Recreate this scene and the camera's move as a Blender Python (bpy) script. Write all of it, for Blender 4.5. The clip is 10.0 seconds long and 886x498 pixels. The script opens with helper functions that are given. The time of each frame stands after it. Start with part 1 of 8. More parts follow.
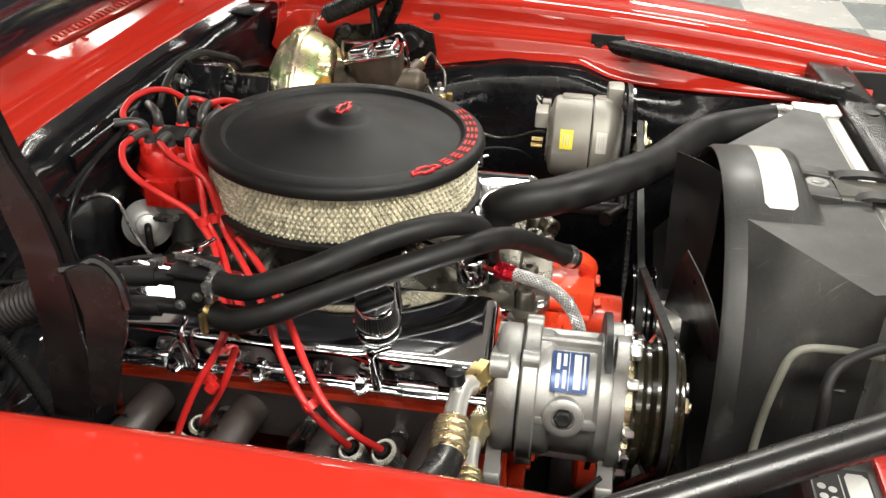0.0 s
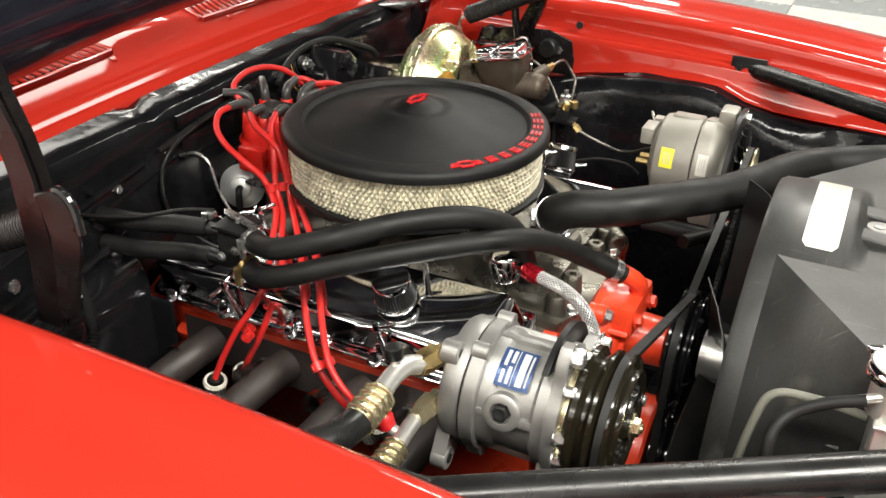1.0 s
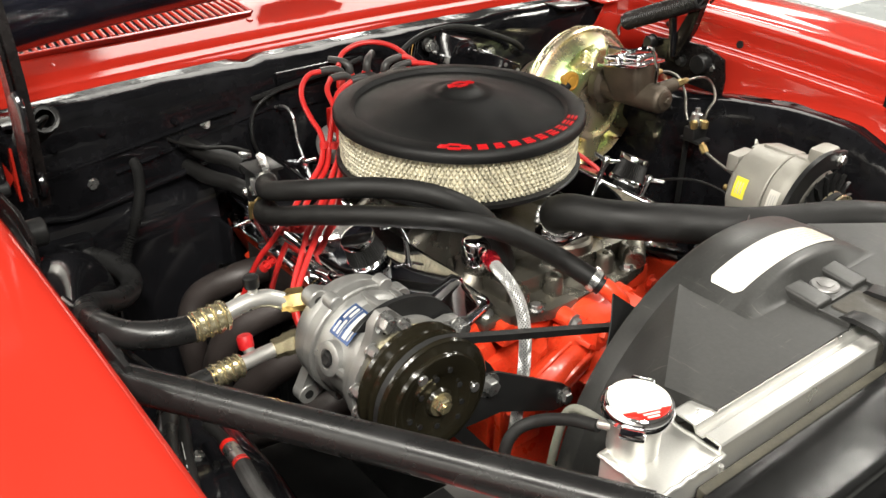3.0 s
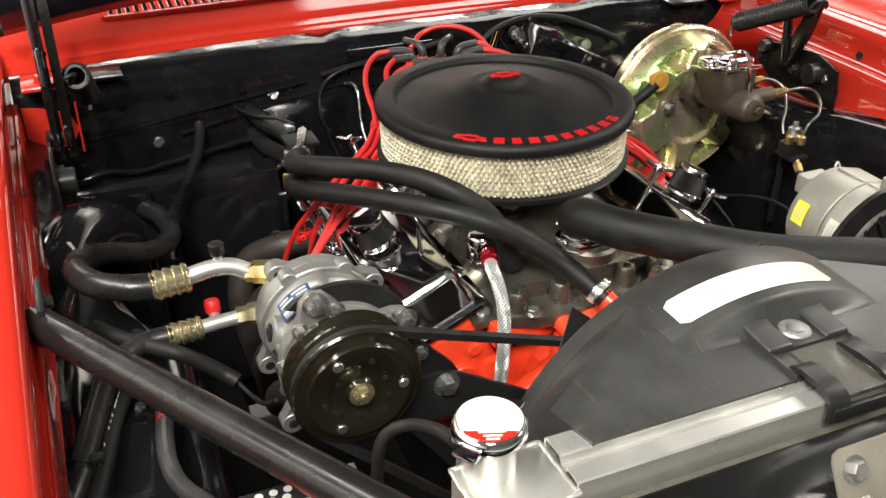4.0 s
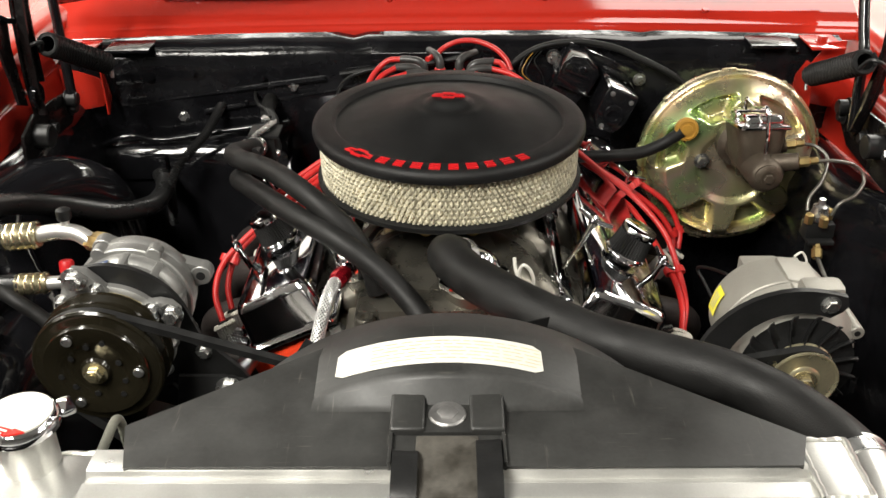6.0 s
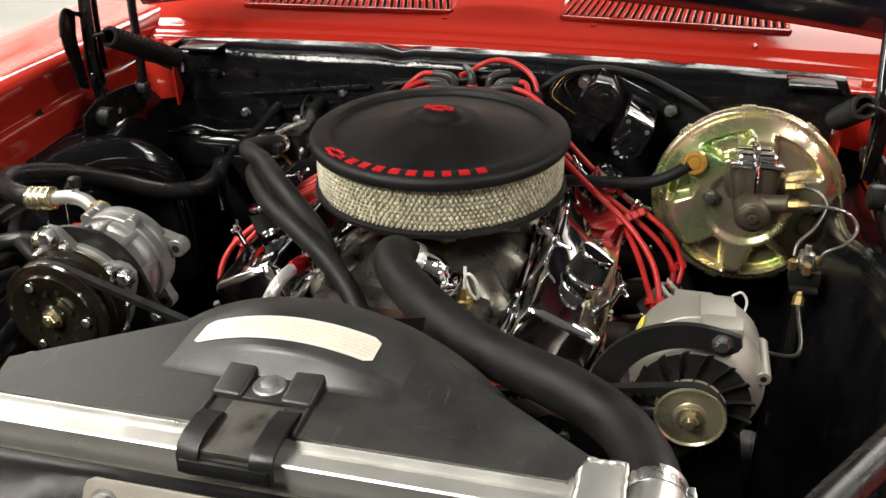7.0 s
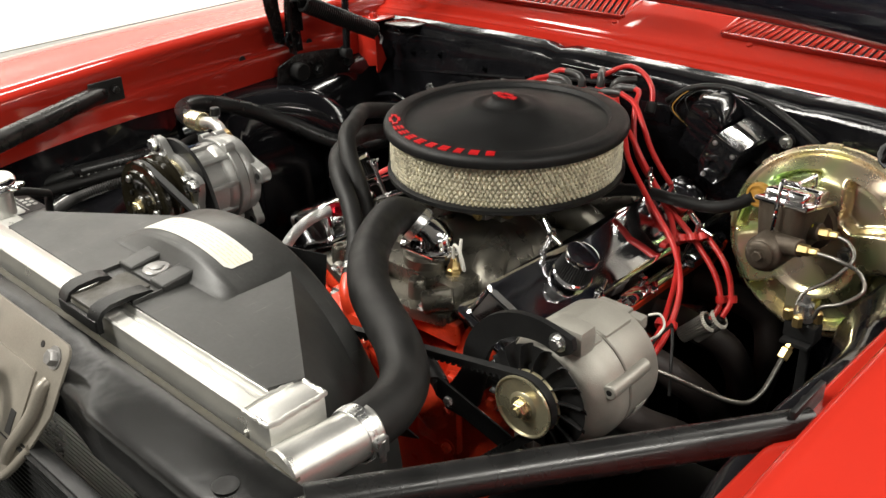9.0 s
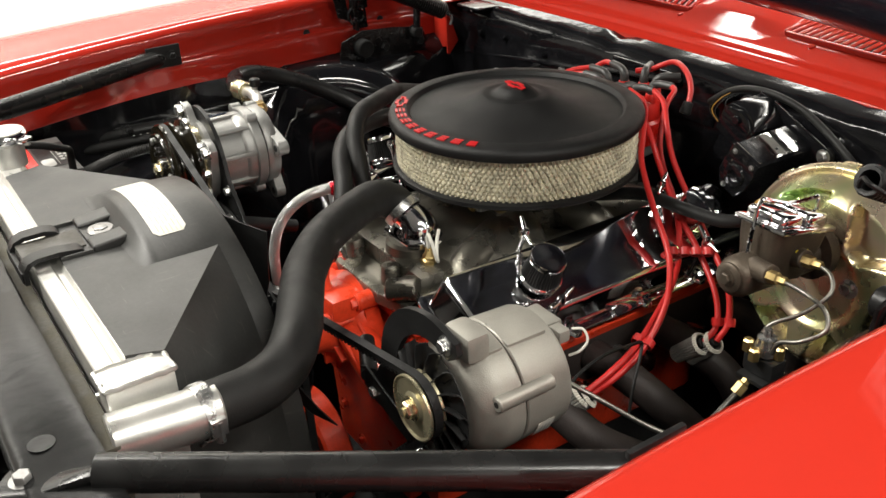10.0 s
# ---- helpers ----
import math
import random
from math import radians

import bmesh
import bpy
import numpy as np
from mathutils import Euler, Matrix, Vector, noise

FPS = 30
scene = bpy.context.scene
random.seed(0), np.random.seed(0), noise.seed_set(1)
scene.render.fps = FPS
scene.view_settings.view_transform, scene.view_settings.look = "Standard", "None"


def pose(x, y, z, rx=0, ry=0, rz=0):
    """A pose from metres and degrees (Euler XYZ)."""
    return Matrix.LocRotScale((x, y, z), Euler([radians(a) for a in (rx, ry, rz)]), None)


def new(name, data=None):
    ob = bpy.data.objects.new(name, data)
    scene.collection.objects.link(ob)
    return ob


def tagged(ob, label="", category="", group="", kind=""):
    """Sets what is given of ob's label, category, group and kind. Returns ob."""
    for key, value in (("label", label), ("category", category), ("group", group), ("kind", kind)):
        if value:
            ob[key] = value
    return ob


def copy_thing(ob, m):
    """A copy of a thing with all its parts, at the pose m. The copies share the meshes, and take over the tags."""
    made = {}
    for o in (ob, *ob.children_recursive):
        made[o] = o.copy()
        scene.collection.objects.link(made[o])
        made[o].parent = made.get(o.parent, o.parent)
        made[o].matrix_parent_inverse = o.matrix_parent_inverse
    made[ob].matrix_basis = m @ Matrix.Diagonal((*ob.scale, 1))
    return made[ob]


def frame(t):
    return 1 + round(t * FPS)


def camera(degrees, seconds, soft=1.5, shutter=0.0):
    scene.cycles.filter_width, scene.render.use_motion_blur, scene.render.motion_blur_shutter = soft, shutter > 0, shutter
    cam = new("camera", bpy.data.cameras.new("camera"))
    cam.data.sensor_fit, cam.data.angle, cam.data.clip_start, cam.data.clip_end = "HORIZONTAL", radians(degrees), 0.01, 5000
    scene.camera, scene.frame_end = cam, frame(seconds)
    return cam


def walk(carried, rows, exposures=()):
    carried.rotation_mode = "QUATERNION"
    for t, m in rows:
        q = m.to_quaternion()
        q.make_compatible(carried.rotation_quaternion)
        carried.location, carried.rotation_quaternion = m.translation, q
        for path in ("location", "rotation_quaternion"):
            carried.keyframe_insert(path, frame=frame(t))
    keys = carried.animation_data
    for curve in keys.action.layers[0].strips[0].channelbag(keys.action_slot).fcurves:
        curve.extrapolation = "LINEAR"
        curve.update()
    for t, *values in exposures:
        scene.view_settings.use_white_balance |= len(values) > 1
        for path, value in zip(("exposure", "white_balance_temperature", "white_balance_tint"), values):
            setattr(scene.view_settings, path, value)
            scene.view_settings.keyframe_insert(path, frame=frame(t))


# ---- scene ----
cam = camera(50.3, 10.0)
PATH = [
    (0.0, -1.0842, -0.2779, 1.3561, 60.921, -1.802, -81.284),
    (0.5, -1.0677, -0.4117, 1.3629, 61.366, -1.777, -72.111),
    (1.0, -1.0525, -0.5357, 1.3651, 60.960, -1.687, -64.081),
    (1.5, -1.0124, -0.6649, 1.3706, 61.175, -1.582, -56.656),
    (2.0, -0.9754, -0.7782, 1.3737, 61.202, -1.404, -49.979),
    (2.5, -0.9004, -0.8816, 1.3762, 61.173, -1.164, -44.830),
    (4.0, -0.5626, -1.0886, 1.3754, 59.703, -0.220, -23.341),
    (4.5, -0.4218, -1.1086, 1.3741, 59.616, -0.042, -17.576),
    (5.0, -0.2703, -1.1200, 1.3735, 59.685, 0.167, -11.228),
    (5.5, -0.1405, -1.1381, 1.3725, 59.521, 0.346, -5.674),
    (7.0, 0.3120, -1.1740, 1.3724, 61.677, 0.903, 14.338),
    (7.5, 0.4383, -1.1713, 1.3697, 61.906, 1.057, 21.124),
    (8.0, 0.5622, -1.1496, 1.3673, 62.124, 1.189, 27.307),
    (8.5, 0.6973, -1.0936, 1.3635, 62.431, 1.362, 35.796),
    (9.0, 0.8400, -1.0087, 1.3572, 63.004, 1.602, 43.215),
    (9.5, 0.9437, -0.9042, 1.3513, 62.917, 1.794, 49.321),
    (10.0, 1.0001, -0.7702, 1.3454, 62.227, 2.026, 56.307),
]
walk(cam, [(t, pose(*p)) for t, *p in PATH], [(0.0, -0.25), (1.0, -0.17), (2.5, -0.16), (5.5, -0.25), (7.0, -0.52), (8.0, -0.50), (10.0, -0.34)])

# ---- light ----
world = bpy.data.worlds.new("showroom_air")
scene.world = world
world.use_nodes = True
world.node_tree.nodes["Background"].inputs[0].default_value = (1.0, 0.95, 0.88, 1)
world.node_tree.nodes["Background"].inputs[1].default_value = 0.03


def unseen_ceiling_lamp(x, y, sx, sy, watts):
    data = bpy.data.lights.new("unseen_ceiling_lamp", "AREA")
    data.shape, data.size, data.size_y, data.energy = "RECTANGLE", sx, sy, watts
    data.color = (1.0, 0.965, 0.885)
    ob = new("unseen_ceiling_lamp", data)
    ob.matrix_world = pose(x, y, 3.36)
    return ob


# lamps out of view, placed and tuned by the light they give
for lx, ly, lw in ((-1.75, -0.9, 72), (-1.5, -3.0, 110), (-1.35, -2.1, 112), (-1.8, 0.2, 54), (-0.9, -2.6, 100), (2.6, -0.6, 110), (2.6, 4.3, 110), (6.9, -1.6, 85), (6.0, -2.7, 85), (6.6, 1.6, 60)):
    unseen_ceiling_lamp(lx, ly, 0.3, 1.2, lw)
# unseen strip lamps, added to brighten the white wall
for ly in (-2.0, 0.6, 3.2):
    unseen_ceiling_lamp(-4.2, ly, 0.5, 2.5, 65)
# wide dim lamp behind the hood, unseen, added to wash the cowl pale
unseen_ceiling_lamp(1.5, 1.95, 1.9, 2.1, 135)
# row of wide fittings behind the hood
for lx in (-3.6, -2.3, -1.0, 0.3, 1.6, 4.2, 5.5, 6.8):
    unseen_ceiling_lamp(lx, 3.85, 1.2, 0.6, 50)
# short unseen lamps across the floor, added for sheen on shroud, cowl and fender
for lx, ly, lw in ((3.9, 0.6, 24), (3.3, 2.2, 26), (5.6, 1.4, 30)):
    unseen_ceiling_lamp(lx, ly, 0.2, 0.6, lw)

# ---- materials ----


def mat(name, color, rough=0.5, metal=0.0, var=0.18, scale=30.0, bump=0.0, bscale=300.0, coat=0.0, rvar=0.12, tint=None, stretch=(1, 1, 1), ior=1.5, isl=0.0):
    m = bpy.data.materials.new(name)
    m.use_nodes = True
    n, l = m.node_tree.nodes, m.node_tree.links
    p = n["Principled BSDF"]
    co = n.new("ShaderNodeTexCoord")
    mp = n.new("ShaderNodeMapping")
    mp.inputs["Scale"].default_value = stretch
    l.new(co.outputs["Object"], mp.inputs["Vector"])
    big, fine = n.new("ShaderNodeTexNoise"), n.new("ShaderNodeTexNoise")
    big.inputs["Scale"].default_value, big.inputs["Detail"].default_value = scale, 4
    fine.inputs["Scale"].default_value, fine.inputs["Detail"].default_value = bscale, 3
    l.new(mp.outputs[0], big.inputs["Vector"])
    l.new(mp.outputs[0], fine.inputs["Vector"])
    ramp = n.new("ShaderNodeValToRGB")
    lo = [c * (1 - var) for c in color]
    hi = tint if tint else [min(1, c * (1 + var)) for c in color]
    ramp.color_ramp.elements[0].position, ramp.color_ramp.elements[1].position = 0.3, 0.7
    ramp.color_ramp.elements[0].color, ramp.color_ramp.elements[1].color = (*lo, 1), (*hi, 1)
    mix = n.new("ShaderNodeMath")
    mix.operation = "MULTIPLY_ADD"
    mix.inputs[1].default_value, mix.inputs[2].default_value = 0.35, 0.325
    l.new(fine.outputs[0], mix.inputs[0])
    add = n.new("ShaderNodeMath")
    add.operation = "MULTIPLY_ADD"
    add.inputs[1].default_value = 0.65
    l.new(big.outputs[0], add.inputs[0])
    l.new(mix.outputs[0], add.inputs[2])
    sub = n.new("ShaderNodeMath")
    sub.operation = "SUBTRACT"
    sub.inputs[1].default_value = 0.325
    l.new(add.outputs[0], sub.inputs[0])
    l.new(sub.outputs[0], ramp.inputs[0])
    base = ramp.outputs[0]
    if isl:
        geo = n.new("ShaderNodeNewGeometry")
        hsv = n.new("ShaderNodeHueSaturation")
        k = n.new("ShaderNodeMapRange")
        k.inputs["To Min"].default_value, k.inputs["To Max"].default_value = 1 - isl, 1 + isl
        l.new(geo.outputs["Random Per Island"], k.inputs["Value"])
        l.new(k.outputs[0], hsv.inputs["Value"])
        l.new(base, hsv.inputs["Color"])
        base = hsv.outputs[0]
    l.new(base, p.inputs["Base Color"])
    r = n.new("ShaderNodeMapRange")
    r.inputs["From Min"].default_value, r.inputs["From Max"].default_value = 0.3, 0.7
    r.inputs["To Min"].default_value, r.inputs["To Max"].default_value = max(0.02, rough * (1 - rvar * 2)), min(1, rough * (1 + rvar * 2))
    l.new(big.outputs[0], r.inputs["Value"])
    l.new(r.outputs[0], p.inputs["Roughness"])
    p.inputs["Metallic"].default_value = metal
    p.inputs["IOR"].default_value = ior
    p.inputs["Coat Weight"].default_value = coat
    p.inputs["Coat Roughness"].default_value = 0.04
    if bump:
        b = n.new("ShaderNodeBump")
        b.inputs["Strength"].default_value, b.inputs["Distance"].default_value = bump, 0.001
        l.new(fine.outputs[0], b.inputs["Height"])
        l.new(b.outputs[0], p.inputs["Normal"])
    return m


RED = mat("red_body_paint", (0.39, 0.0215, 0.0122), 0.055, var=0.04, scale=6, coat=0.0, bump=0.02, bscale=900, ior=1.55)
ORANGE = mat("orange_red_engine_enamel", (0.72, 0.055, 0.018), 0.33, var=0.22, scale=25, bump=0.25, bscale=220, coat=0.3)
GLOSS = mat("gloss_black_paint", (0.006, 0.006, 0.007), 0.10, var=0.4, scale=14, bump=0.06, bscale=50)
BRACE = mat("satin_black_tube_paint", (0.009, 0.009, 0.009), 0.27, ior=1.42, var=0.3, scale=30, bump=0.03, bscale=500)
SATIN = mat("satin_black_paint", (0.012, 0.012, 0.012), 0.36, ior=1.32, var=0.35, scale=30, bump=0.15, bscale=400)
CHASSIS = mat("worn_black_chassis_paint", (0.006, 0.006, 0.007), 0.12, ior=1.32, var=0.5, scale=18, bump=0.32, bscale=80, rvar=0.3)
RAIL = mat("scuffed_satin_black_paint", (0.006, 0.006, 0.006), 0.22, ior=1.27, var=0.35, scale=9, bump=0.28, bscale=55, rvar=0.10)
LINE = mat("dark_oiled_steel_pipe", (0.20, 0.19, 0.17), 0.34, 0.85, var=0.2, scale=60)
CRACKLE = mat("black_crackle_coating", (0.007, 0.007, 0.007), 0.46, ior=1.32, var=0.2, scale=20, bump=0.35, bscale=1500, rvar=0.06)
RUBBER = mat("black_rubber", (0.0075, 0.0073, 0.0070), 0.54, ior=1.34, var=0.35, scale=28, bump=0.25, bscale=700)
BELT = mat("ribbed_black_belt_rubber", (0.012, 0.012, 0.012), 0.5, ior=1.36, var=0.3, scale=60, bump=0.2, bscale=500)
PLASTIC = mat("dark_grey_shroud_plastic", (0.024, 0.024, 0.0228), 0.42, ior=1.48, var=0.40, scale=16, bump=0.05, bscale=260, rvar=0.14)
CHROME = mat("bright_chrome", (0.80, 0.80, 0.82), 0.07, 1.0, var=0.05, scale=20, rvar=0.3)
DULLCHROME = mat("dulled_chrome", (0.62, 0.62, 0.62), 0.14, 1.0, var=0.15, scale=25, rvar=0.4)
CAST = mat("cast_aluminium", (0.165, 0.155, 0.13), 0.30, 0.85, var=0.22, scale=30, bump=0.4, bscale=900)
DIECAST = mat("die_cast_aluminium", (0.275, 0.273, 0.262), 0.40, 0.7, var=0.16, scale=28, bump=0.3, bscale=800)
ALU = mat("polished_sheet_aluminium", (0.62, 0.615, 0.585), 0.34, 0.8, var=0.08, scale=22, bump=0.1, bscale=500)
STEEL = mat("zinc_plated_steel", (0.55, 0.55, 0.54), 0.28, 0.95, var=0.2, scale=80)
GOLD = mat("yellow_zinc_plating", (0.60, 0.53, 0.34), 0.26, 0.9, var=0.2, scale=30)
BRASS = mat("brass", (0.50, 0.37, 0.16), 0.36, 0.95, var=0.2, scale=60)
IRON = mat("bare_brown_cast_iron", (0.088, 0.070, 0.052), 0.46, 0.6, var=0.3, scale=45, bump=0.5, bscale=700)
HEADER = mat("dull_brown_header_coating", (0.030, 0.023, 0.021), 0.6, 0.2, var=0.3, scale=20, bump=0.3, bscale=400)
WIRE = mat("red_silicone_lead", (0.50, 0.018, 0.016), 0.38, var=0.12, scale=40)
REDPLASTIC = mat("red_cap_plastic", (0.60, 0.016, 0.010), 0.30, var=0.1, scale=30)
PAPER = mat("shade_dark_filter_core", (0.10, 0.088, 0.058), 0.8, var=0.16, scale=45, isl=0.12)
MESHWIRE = mat("pale_filter_pleats", (0.54, 0.50, 0.375), 0.42, 0.0, var=0.40, scale=70)
LABEL = mat("white_paper_label", (0.58, 0.565, 0.51), 0.4, var=0.05, scale=30)
FOIL = mat("blue_foil_label", (0.030, 0.062, 0.16), 0.3, 0.4, var=0.15, scale=60)
YELLOW = mat("yellow_label", (0.75, 0.66, 0.04), 0.45, var=0.08)
LETTER = mat("red_lettering", (0.48, 0.010, 0.013), 0.4, var=0.1)
GREYPRINT = mat("grey_print", (0.42, 0.42, 0.40), 0.5, var=0.1)
AMBER = mat("amber_plastic", (0.40, 0.21, 0.035), 0.35, var=0.15)
ACHOSE = mat("smooth_black_hose_rubber", (0.012, 0.012, 0.012), 0.30, ior=1.42, var=0.3, scale=25, bump=0.1, bscale=200)
SLEEVE = mat("woven_heat_sleeve", (0.40, 0.39, 0.36), 0.5, 0.4, var=0.3, scale=60, bump=0.5, bscale=900)
FRAY = mat("pale_woven_sleeve_end", (0.60, 0.57, 0.50), 0.6, var=0.3, scale=120, bump=0.5, bscale=900)
SLOTSHADE = mat("black_slot_shade", (0.004, 0.004, 0.004), 0.9, ior=1.1)
CANSILVER = mat("brushed_silver_plating", (0.72, 0.73, 0.72), 0.36, 0.7, var=0.1, scale=40)
ALTCASE = mat("pale_cast_alternator_case", (0.30, 0.288, 0.255), 0.45, 0.4, var=0.14, scale=28, bump=0.3, bscale=800)
ZINC = mat("dull_grey_zinc", (0.26, 0.255, 0.25), 0.42, 0.8, var=0.2, scale=70)
BEIGE = mat("beige_plated_latch_steel", (0.20, 0.182, 0.152), 0.42, 0.40, var=0.18, scale=20, bump=0.15, bscale=500)
BRAID = mat("stainless_braid", (0.52, 0.52, 0.51), 0.36, 0.7, var=0.15, scale=300)
GREYWALL = mat("unseen_dark_wall", (0.13, 0.128, 0.122), 0.6, var=0.05, scale=2)
WALLPAINT = mat("white_wall_paint", (0.86, 0.84, 0.80), 0.6, var=0.03, scale=2, bump=0.1, bscale=80)
CEILPAINT = mat("grey_ceiling_paint", (0.20, 0.197, 0.19), 0.7, var=0.04, scale=2)
TILE_L = mat("pale_floor_tile", (0.52, 0.52, 0.50), 0.25, var=0.1, scale=6)
TILE_D = mat("grey_floor_tile", (0.26, 0.28, 0.28), 0.25, var=0.1, scale=6)
GROUT = mat("floor_screed", (0.30, 0.30, 0.29), 0.5, var=0.15, scale=5)
TAN = mat("tan_hose_rubber", (0.17, 0.17, 0.14), 0.5, var=0.2, scale=40)
DUST = mat("dusty_tan_foam", (0.055, 0.05, 0.037), 0.8, var=0.4, scale=60, bump=0.4, bscale=300)
BRONZE = mat("bronze_black_clutch_paint", (0.010, 0.0085, 0.005), 0.16, var=0.3, scale=20, coat=0.3)
HOODPAINT = mat("blue_black_hood_underside", (0.010, 0.011, 0.018), 0.22, var=0.3, scale=8, coat=0.4, bump=0.08, bscale=40)


def plated():
    """Iridescent yellow zinc: gold that drifts to green and pink."""
    m = mat("iridescent_gold_plating", (0.70, 0.60, 0.32), 0.27, 0.88, var=0.1)
    n, l = m.node_tree.nodes, m.node_tree.links
    tex = n.new("ShaderNodeTexNoise")
    tex.inputs["Scale"].default_value, tex.inputs["Detail"].default_value = 9, 2
    co = n.new("ShaderNodeTexCoord")
    l.new(co.outputs["Object"], tex.inputs["Vector"])
    ramp = n.new("ShaderNodeValToRGB")
    el = ramp.color_ramp.elements
    el[0].position, el[0].color = 0.30, (0.50, 0.74, 0.33, 1)
    el[1].position, el[1].color = 0.74, (0.78, 0.55, 0.48, 1)
    for at, c in ((0.43, (0.78, 0.72, 0.40, 1)), (0.56, (0.86, 0.70, 0.54, 1)), (0.65, (0.60, 0.74, 0.36, 1))):
        el.new(at).color = c
    l.new(tex.outputs[0], ramp.inputs[0])
    l.new(ramp.outputs[0], n["Principled BSDF"].inputs["Base Color"])
    return m


HINGE = mat("black_hinge_paint", (0.007, 0.006, 0.006), 0.24, ior=1.30, var=0.4, scale=30, bump=0.2, bscale=120)
BOOT = mat("grey_lead_boot_rubber", (0.035, 0.034, 0.033), 0.38, var=0.3, scale=60)
BATTERY = mat("grey_battery_plastic", (0.065, 0.063, 0.06), 0.42, var=0.15, scale=40, bump=0.1, bscale=300)
PLATED = plated()


def scuff(m):
    """Fine pale scratches and handling marks over dark plastic."""
    n, l = m.node_tree.nodes, m.node_tree.links
    p = n["Principled BSDF"]
    base = p.inputs["Base Color"].links[0].from_socket
    co = n.new("ShaderNodeTexCoord")
    for turn, pull, size in ((0.5, (1, 16, 1), 26), (-0.9, (14, 1, 1), 21), (0.0, (1, 1.6, 1), 11)):
        mp = n.new("ShaderNodeMapping")
        mp.inputs["Scale"].default_value = pull
        mp.inputs["Rotation"].default_value = (0, 0, turn)
        tex = n.new("ShaderNodeTexNoise")
        tex.inputs["Scale"].default_value, tex.inputs["Detail"].default_value = size, 5
        edge = n.new("ShaderNodeMapRange")
        edge.inputs["From Min"].default_value, edge.inputs["From Max"].default_value = 0.66, 0.76
        edge.inputs["To Max"].default_value = 0.55
        mix = n.new("ShaderNodeMix")
        mix.data_type = "RGBA"
        l.new(co.outputs["Object"], mp.inputs["Vector"])
        l.new(mp.outputs[0], tex.inputs["Vector"])
        l.new(tex.outputs[0], edge.inputs["Value"])
        l.new(edge.outputs[0], mix.inputs["Factor"])
        l.new(base, mix.inputs[6])
        mix.inputs[7].default_value = (0.10, 0.095, 0.082, 1)
        base = mix.outputs[2]
    l.new(base, p.inputs["Base Color"])


scuff(PLASTIC)
DARKSTEEL = mat("dull_dark_steel", (0.12, 0.115, 0.105), 0.45, 0.6, var=0.2, scale=40, bump=0.1, bscale=400)
PULLEYGOLD = mat("bright_yellow_zinc", (0.66, 0.60, 0.40), 0.30, 0.85, var=0.15, scale=25)
DUSTY = mat("dust_worn_black_steel", (0.045, 0.041, 0.034), 0.55, var=0.5, scale=40, bump=0.2, bscale=300, rvar=0.25)

# ---- building kit ----
Z = Vector((0, 0, 1))


def thing(name, label, category, at=(0, 0, 0), group="", kind=""):
    ob = new(name)
    ob.empty_display_size = 0.02
    ob.location = at
    return tagged(ob, label, category, group, kind)


def part(name, bm, material, parent=None, label="", smooth=40):
    me = bpy.data.meshes.new(name)
    bmesh.ops.recalc_face_normals(bm, faces=bm.faces)
    for f in bm.faces:
        f.smooth = True
    bm.to_mesh(me)
    bm.free()
    me.set_sharp_from_angle(angle=radians(smooth))
    me.materials.append(material)
    ob = new(name, me)
    if parent is not None:
        ob.parent = parent
        if parent.type == "EMPTY":
            ob.matrix_parent_inverse = Matrix.Translation(parent.location).inverted()
    return tagged(ob, label)


def axis_m(at, way):
    """Local z turned to way, at a place."""
    return Matrix.Translation(at) @ Vector(way).to_track_quat("Z", "Y").to_matrix().to_4x4()


def box(bm, lo, hi, bevel=0.0, m=None, seg=2):
    c = [(a + b) / 2 for a, b in zip(lo, hi)]
    s = [abs(b - a) for a, b in zip(lo, hi)]
    r = bmesh.ops.create_cube(bm, size=1.0, matrix=Matrix.Translation(c) @ Matrix.Diagonal((*s, 1)))
    vs = r["verts"]
    if bevel:
        es = list({e for v in vs for e in v.link_edges})
        r = bmesh.ops.bevel(bm, geom=es, offset=min(bevel, 0.45 * min(s)), segments=seg, affect="EDGES", profile=0.6)
        vs = list({v for f in r["faces"] for v in f.verts} | {v for v in vs if v.is_valid})
    if m is not None:
        bmesh.ops.transform(bm, matrix=m, verts=vs)
    return bm


def lathe(bm, profile, m=None, seg=32, closed=False):
    """Turn (radius, height) pairs about local z."""
    m = m or Matrix()
    rings = []
    for r, h in profile:
        if r < 1e-6:
            rings.append([bm.verts.new(m @ Vector((0, 0, h)))])
        else:
            rings.append([bm.verts.new(m @ Vector((r * math.cos(2 * math.pi * i / seg), r * math.sin(2 * math.pi * i / seg), h))) for i in range(seg)])
    pairs = list(zip(rings, rings[1:])) + ([(rings[-1], rings[0])] if closed else [])
    for a, b in pairs:
        for i in range(seg):
            j = (i + 1) % seg
            if len(a) == 1 and len(b) == 1:
                break
            if len(a) == 1:
                bm.faces.new((a[0], b[i], b[j]))
            elif len(b) == 1:
                bm.faces.new((a[i], a[j], b[0]))
            else:
                bm.faces.new((a[i], a[j], b[j], b[i]))
    return bm


def rod(bm, p0, p1, r0, r1=None, seg=20, edge=0.0):
    p0, p1 = Vector(p0), Vector(p1)
    h, r1 = (p1 - p0).length, r0 if r1 is None else r1
    e = min(edge, 0.4 * h, 0.4 * r0, 0.4 * r1)
    prof = [(0, 0), (r0 - e, 0), (r0, e), (r1, h - e), (r1 - e, h), (0, h)] if e else [(0, 0), (r0, 0), (r1, h), (0, h)]
    return lathe(bm, prof, axis_m(p0, p1 - p0), seg)


